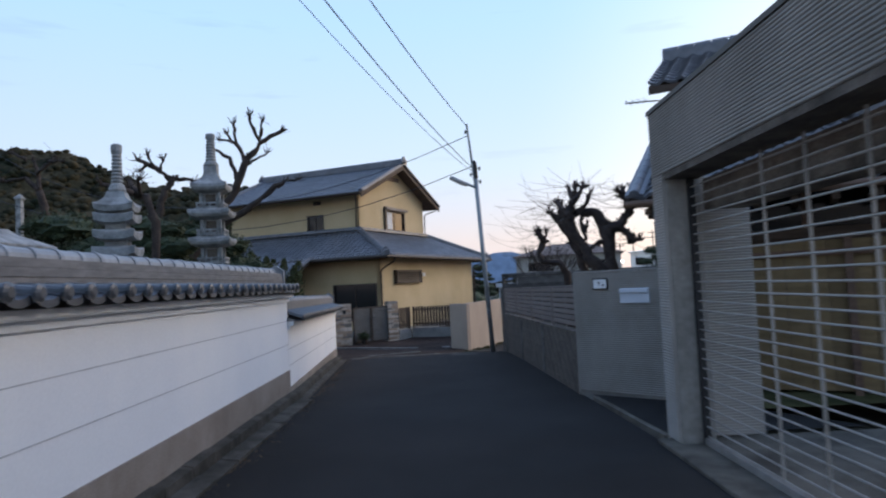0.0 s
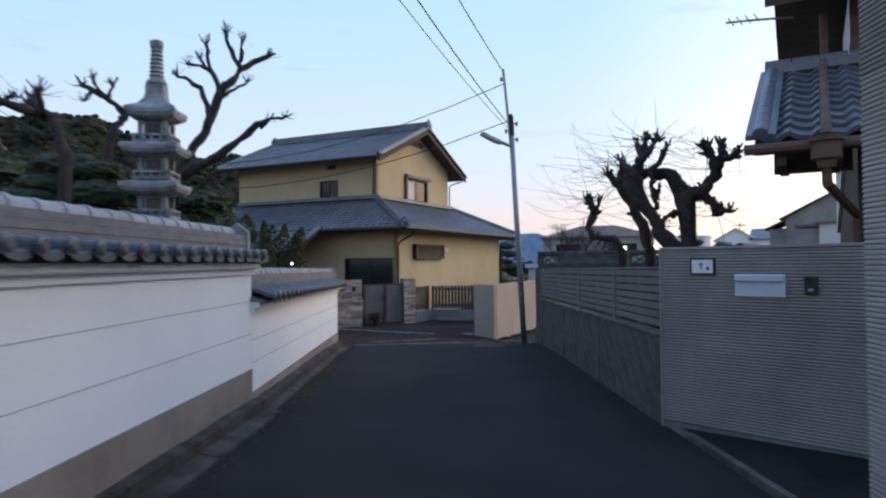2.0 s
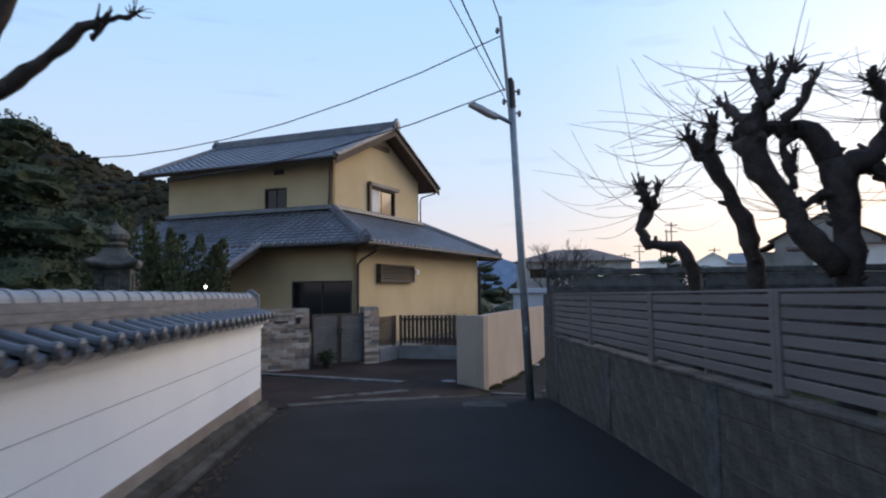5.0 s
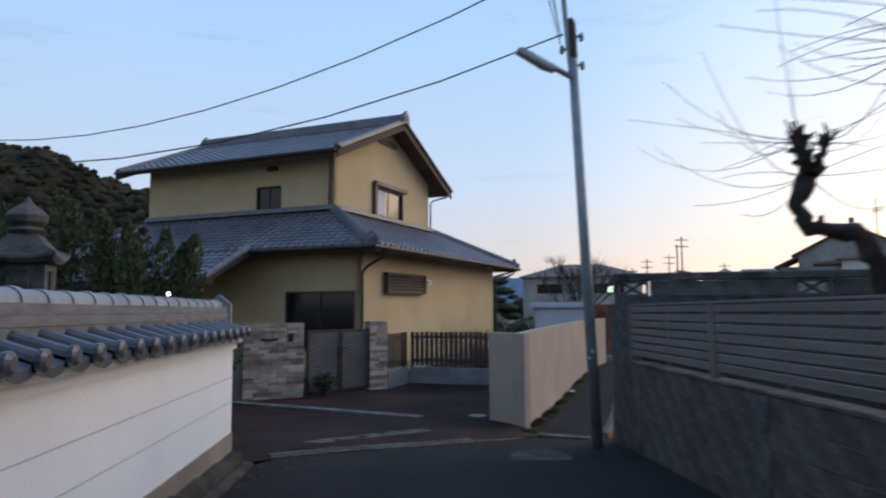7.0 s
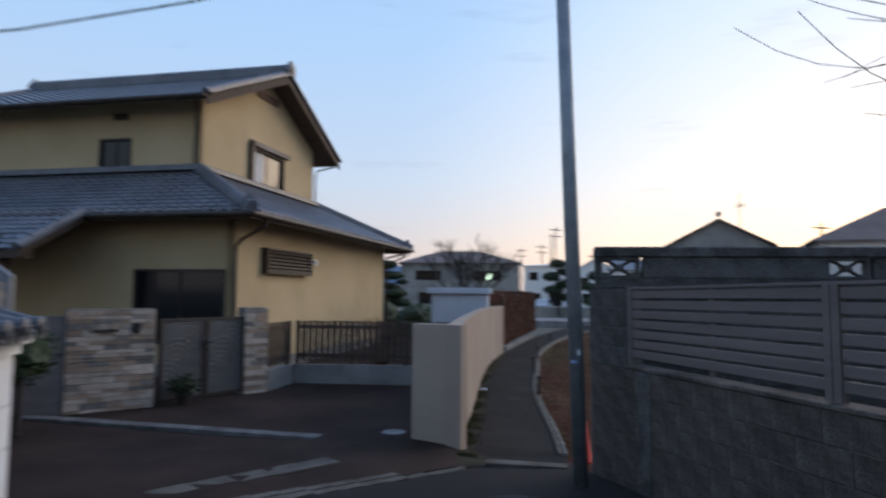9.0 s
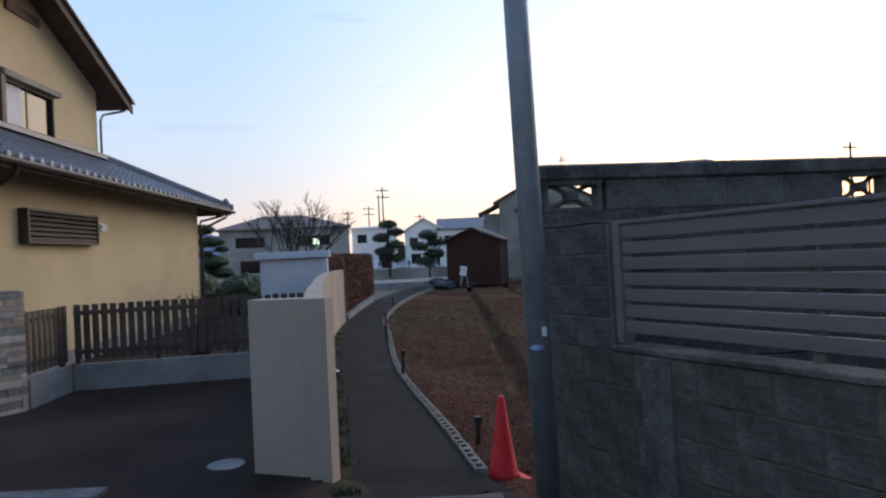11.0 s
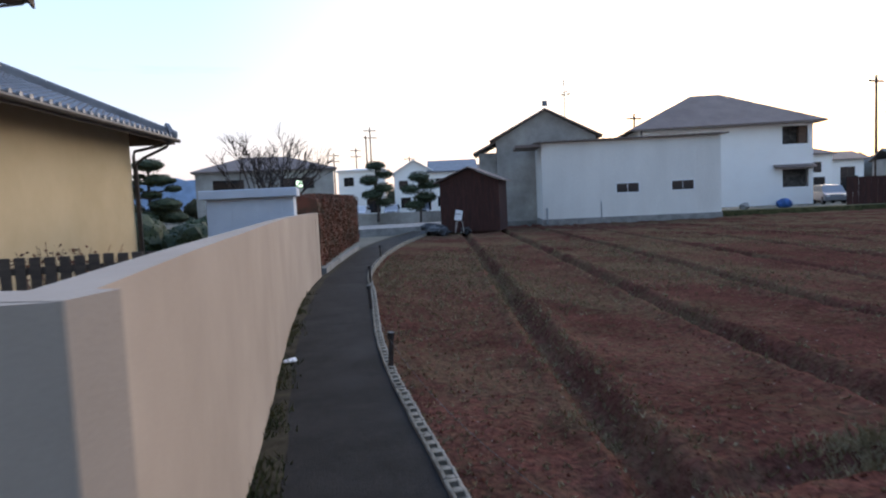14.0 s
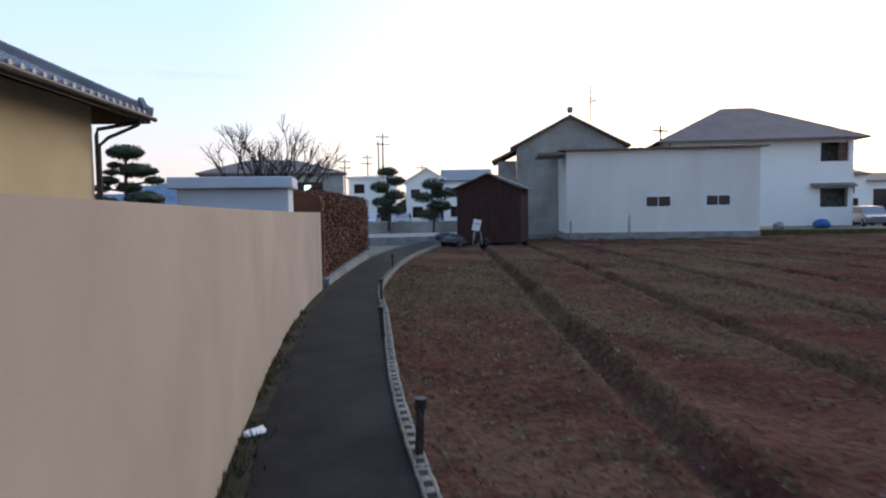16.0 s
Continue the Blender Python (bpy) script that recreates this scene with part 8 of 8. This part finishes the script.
t = thing("brown_fence", pose(48.4, 47.6, -0.6, 0, 0, -40), "reddish brown board fence beside the shed", "fence")
for k in range(7):
    bm = bmesh.new()
    bx(bm, k * 0.4, k * 0.4 + 0.38, 0, 0.04, 0, 2.1)
    part("board", bm, M_REDWOOD, t)


def far_pole(x, y, h, label="tall concrete utility pole far off", arms=2):
    t = thing("far_pole", pose(x, y, -0.65), label, "utility pole", "far poles")
    bm = bmesh.new()
    tube(bm, [(0, 0, 0), (0, 0, h)], [0.13, 0.08], 8)
    part("shaft", bm, M_WOOD, t)
    for k in range(arms):
        bm = bmesh.new()
        bx(bm, -0.9, 0.9, -0.05, 0.05, h - 0.5 - 0.9 * k, h - 0.38 - 0.9 * k)
        part("crossarm", bm, M_WOOD, t)
    return t


far_pole(32.5, 98.8, 11.4)
far_pole(31.2, 97.0, 10.2, arms=0)
far_pole(33.4, 116.4, 9.6)
far_pole(36.6, 115.3, 10.2)
far_pole(44.0, 112.0, 8.6)
far_pole(31.5, 118.0, 8.2)
far_pole(30.5, 121.0, 7.6)
far_pole(53.4, 48.4, 9.7, "slim pole with a camera box beyond the field", 1)
far_pole(58.5, 50.0, 8.6, arms=2)
far_pole(46.0, 66.0, 9.0, arms=1)
# lit street lamps far down the road
for x, y, z in ((24.9, 96.0, 3.4), (26.0, 97.0, 3.9)):
    t = thing("street_lamp", pose(x, y, -0.65), "lit white street lamp far down the road", "street lamp", "lit street lamps")
    bm = bmesh.new()
    tube(bm, [(0, 0, 0), (0, 0, z + 0.6)], 0.05, 6)
    part("post", bm, M_POLE, t)
    bm = bmesh.new()
    blob(bm, (0, -0.1, z + 0.7), 0.28, 1.0, 0.7, 2, 0.0)
    part("bulb", bm, M_LAMP, t)
t = thing("garden_lamp", pose(-4.42, 19.5, 1.68), "small lit lamp among the shrubs", "lamp")
bm = bmesh.new()
blob(bm, (0, 0, 0.2), 0.024, 1.0, 1.2, 2, 0.0)
part("bulb", bm, M_LAMP, t)
bm = bmesh.new()
tube(bm, [(0, 0, -1.75), (0, 0, 0.14)], 0.02, 6)
part("post", bm, M_BLACK, t)
t = thing("lit_window", pose(18.6, 84.6, 3.0, 0, 0, -13), "greenish lit window of the grey house", "window")
bm = bmesh.new()
bx(bm, 0.1, 0.7, 0, 0.04, 0.1, 0.75)
part("pane", bm, glow("lit_window", (0.75, 1.0, 0.72), 1.6), t)


# parked cars
def car(p, yaw, paint, label):
    t = thing("parked_car", pose(*p, 0, 0, yaw), label, "car", "parked cars")
    bm = bmesh.new()
    prof = [(-2.1, 0.3), (-2.15, 0.75), (-1.5, 0.95), (-0.95, 1.5), (1.35, 1.55), (1.95, 1.0), (2.1, 0.9), (2.12, 0.35)]
    lo = [bm.verts.new((x, -0.8 + (0.1 if z > 1.2 else 0), z)) for x, z in prof]
    hi = [bm.verts.new((x, 0.8 - (0.1 if z > 1.2 else 0), z)) for x, z in prof]
    for i in range(len(prof)):
        j = (i + 1) % len(prof)
        bm.faces.new((lo[i], lo[j], hi[j], hi[i]))
    bm.faces.new(lo[::-1])
    bm.faces.new(hi)
    bmesh.ops.bevel(bm, geom=bm.edges[:], offset=0.05, segments=2, affect="EDGES")
    part("body", bm, paint, t)
    for s in (-1, 1):
        bm = bmesh.new()
        v = [bm.verts.new((x, s * (0.805 if z < 1.2 else 0.725), z)) for x, z in ((-1.3, 1.0), (-0.9, 1.43), (1.25, 1.47), (1.6, 1.02))]
        bm.faces.new(v)
        part("side_window", bm, M_GLASS, t)
        for x in (-1.35, 1.35):
            bm = bmesh.new()
            tube(bm, [(x, s * 0.62, 0.31), (x, s * 0.82, 0.31)], 0.31, 14)
            w = part("wheel", bm, M_RUBBER, t)
            bm = bmesh.new()
            tube(bm, [(x, s * 0.821, 0.31), (x, s * 0.83, 0.31)], 0.19, 12)
            part("rim", bm, M_POLE, w)
    for x, c in ((-2.17, 0.62), (2.14, 0.62)):
        for s in (-0.6, 0.6):
            bm = bmesh.new()
            bx(bm, x - 0.02, x + 0.02, s - 0.13, s + 0.13, c, c + 0.14)
            part("light", bm, M_PAPER if x < 0 else M_CONE, t)
    return t


car((28.2, 92.0, -0.66), 60, M_CARS[0], "white car parked beyond the field")
car((31.5, 90.5, -0.66), 62, M_CARS[1], "silver car parked beyond the field")
car((34.5, 88.6, -0.66), 64, M_CARS[2], "dark car parked beyond the field")
car((37.5, 87.0, -0.66), 62, M_CARS[1], "silver car parked beyond the field")
car((53.2, 52.0, -0.55), 48, M_CARS[1], "silver minivan parked by the white house")
cloud_pine((24.4, 77.4, -0.65), 5.4, [(0.0, 0, 5.3, 1.0), (0.8, 0, 4.5, 0.9), (-0.8, 0, 4.0, 1.0), (0.7, 0, 3.2, 1.1), (-0.5, 0, 2.6, 1.1), (0.8, 0, 1.9, 1.0)], "dark clipped pine by the parking area", rnd, 0.14, 420)
cloud_pine((25.6, 70.6, -0.65), 4.0, [(0.0, 0, 3.9, 1.0), (0.9, 0, 3.2, 1.0), (-0.9, 0, 2.9, 0.9), (0.5, 0, 2.2, 1.1), (-0.4, 0, 1.5, 1.0)], "low dark clipped pine behind the tool shed", rnd, 0.14, 420)
bm = bmesh.new()
m, n = along(14.5, 66.0, 30.0, 61.0)
prism(bm, [(-2.5, -1.2), (-2.5, -0.56), (4.0, -0.54), (4.0, -1.2)], m, 0, n)
structure("pavement_far", bm, M_CONCRETE, "pale concrete strip at the end of the path")
bm = bmesh.new()
m, n = along(12.0, 84.0, 52.0, 66.0)
prism(bm, [(0, -1.2), (0, 0.15), (0.25, 0.15), (0.25, -1.2)], m, 0, n)
structure("wall_far_low", bm, M_GREYWALL, "low grey wall before the parking area")
# junk beside the white house
for k, (x, y, s, mt, lab) in enumerate(((40.5, 57.6, 0.55, M_PAPER, "white covered pile beside the barn"), (42.6, 56.4, 0.7, M_PAPER, "white sheeted pile on the field edge"), (48.6, 52.6, 0.6, M_BLUE, "blue plastic bin by the white house"), (46.0, 54.2, 0.4, M_GREYWALL, "grey crate on the field edge"))):
    t = thing("stored_pile", pose(x, y, -0.6), lab, "pile", "stored piles")
    bm = bmesh.new()
    blob(bm, (0, 0, s * 0.45), s, k + 5.0, 0.75, 2, 0.35)
    part("cover", bm, mt, t)
bm = bmesh.new()
m, n = along(37.5, 49.5, 66.0, 33.0)
prism(bm, [(0, -1.2), (0, -0.38), (1.2, -0.36), (1.2, -1.2)], m, 0, n)
structure("ground_bank", bm, M_GRASS, "grassy bank along the far side of the field")

# ---------------------------------------------------------------- hills
verts, faces = [], []
NX, NY = 420, 100


def hill_z(x, y):
    k = max(0.0, 1 - ((y - 215) / 75) ** 2)
    r = 54 * math.exp(-((x + 150) / 80) ** 2) + 19 * math.exp(-((x + 62) / 30) ** 2) + 6 * math.exp(-((x + 20) / 22) ** 2)
    return -3 + k * (r + 4.5 * noise.noise(Vector((x * 0.03, y * 0.03, 0))) + 2.2 * noise.noise(Vector((x * 0.12, y * 0.12, 4)))) + k * (2.2 * abs(noise.noise(Vector((x * 0.22, y * 0.22, 9)))) + 1.3 * noise.noise(Vector((x * 0.5, y * 0.5, 2))) + 0.8 * noise.noise(Vector((x * 1.1, y * 1.1, 6))))


for j in range(NY):
    for i in range(NX):
        x, y = -360 + 400 * i / (NX - 1), 140 + 150 * j / (NY - 1)
        verts.append((x, y, hill_z(x, y)))
for j in range(NY - 1):
    for i in range(NX - 1):
        a = j * NX + i
        faces.append((a, a + 1, a + NX + 1, a + NX))
me = bpy.data.meshes.new("backdrop_hill")
me.from_pydata(verts, [], faces)
me.materials.append(M_FOREST)
for p in me.polygons:
    p.use_smooth = True
tagged(new("backdrop_hill", me), "wooded hill behind the temple", kind="structure")
rnd = random.Random(77)
ico = bmesh.new()
bmesh.ops.create_icosphere(ico, subdivisions=1, radius=1.0)
base_v = [v.co.copy() for v in ico.verts]
base_f = [[v.index for v in f.verts] for f in ico.faces]
ico.free()


def clumps(name, spots, mats, label):
    verts, faces = [], []
    for x, y, z, r in spots:
        o = len(verts)
        s = rnd.random() * 50
        for v in base_v:
            k = r * (1 + 0.45 * noise.noise(v * 1.9 + Vector((s, s * 0.7, 0))) + 0.4 * noise.noise(v * 5.0 + Vector((0, s, s))))
            verts.append((x + v.x * k, y + v.y * k, z + v.z * k * 0.75))
        faces += [[o + i for i in f] for f in base_f]
    me = bpy.data.meshes.new(name)
    me.from_pydata(verts, [], faces)
    me.materials.append(mats)
    for p in me.polygons:
        p.use_smooth = True
    return tagged(new(name, me), label, "trees", kind="stuff")


spots = []
for _ in range(3200):
    x, y = rnd.uniform(-260, 10), rnd.uniform(145, 225)
    z = hill_z(x, y)
    if z > 1:
        spots.append((x, y, z + 0.3, rnd.uniform(0.7, 1.9) * rnd.uniform(0.7, 1.2)))
clumps("hill_trees", spots, M_FOREST, "dense dusky woods on the hill")
clumps("far_trees", [(rnd.uniform(-35, 60), rnd.uniform(135, 175), rnd.uniform(0, 1.6), rnd.uniform(1.5, 2.6)) for _ in range(70)], M_FOREST, "low dark trees far beyond the houses")
clumps("east_trees", [(x, 150 - x * 0.9 + rnd.uniform(-6, 6), rnd.uniform(1.0, 4.5), rnd.uniform(2.5, 4.5)) for x in [rnd.uniform(85, 190) for _ in range(130)]], M_FARWOOD, "belt of trees beyond the field in pale haze colour")
# far ridge; its blue is air haze put into the colour
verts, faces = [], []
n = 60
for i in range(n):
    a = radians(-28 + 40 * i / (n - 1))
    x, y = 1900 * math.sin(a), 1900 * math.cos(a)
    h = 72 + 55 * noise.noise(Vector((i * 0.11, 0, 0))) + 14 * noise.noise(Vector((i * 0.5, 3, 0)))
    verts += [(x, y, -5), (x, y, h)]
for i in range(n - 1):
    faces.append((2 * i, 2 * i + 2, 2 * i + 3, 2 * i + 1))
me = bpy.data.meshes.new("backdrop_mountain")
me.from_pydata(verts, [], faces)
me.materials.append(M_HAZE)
tagged(new("backdrop_mountain", me), "mountain ridge in the distance, coloured blue as haze", kind="structure")
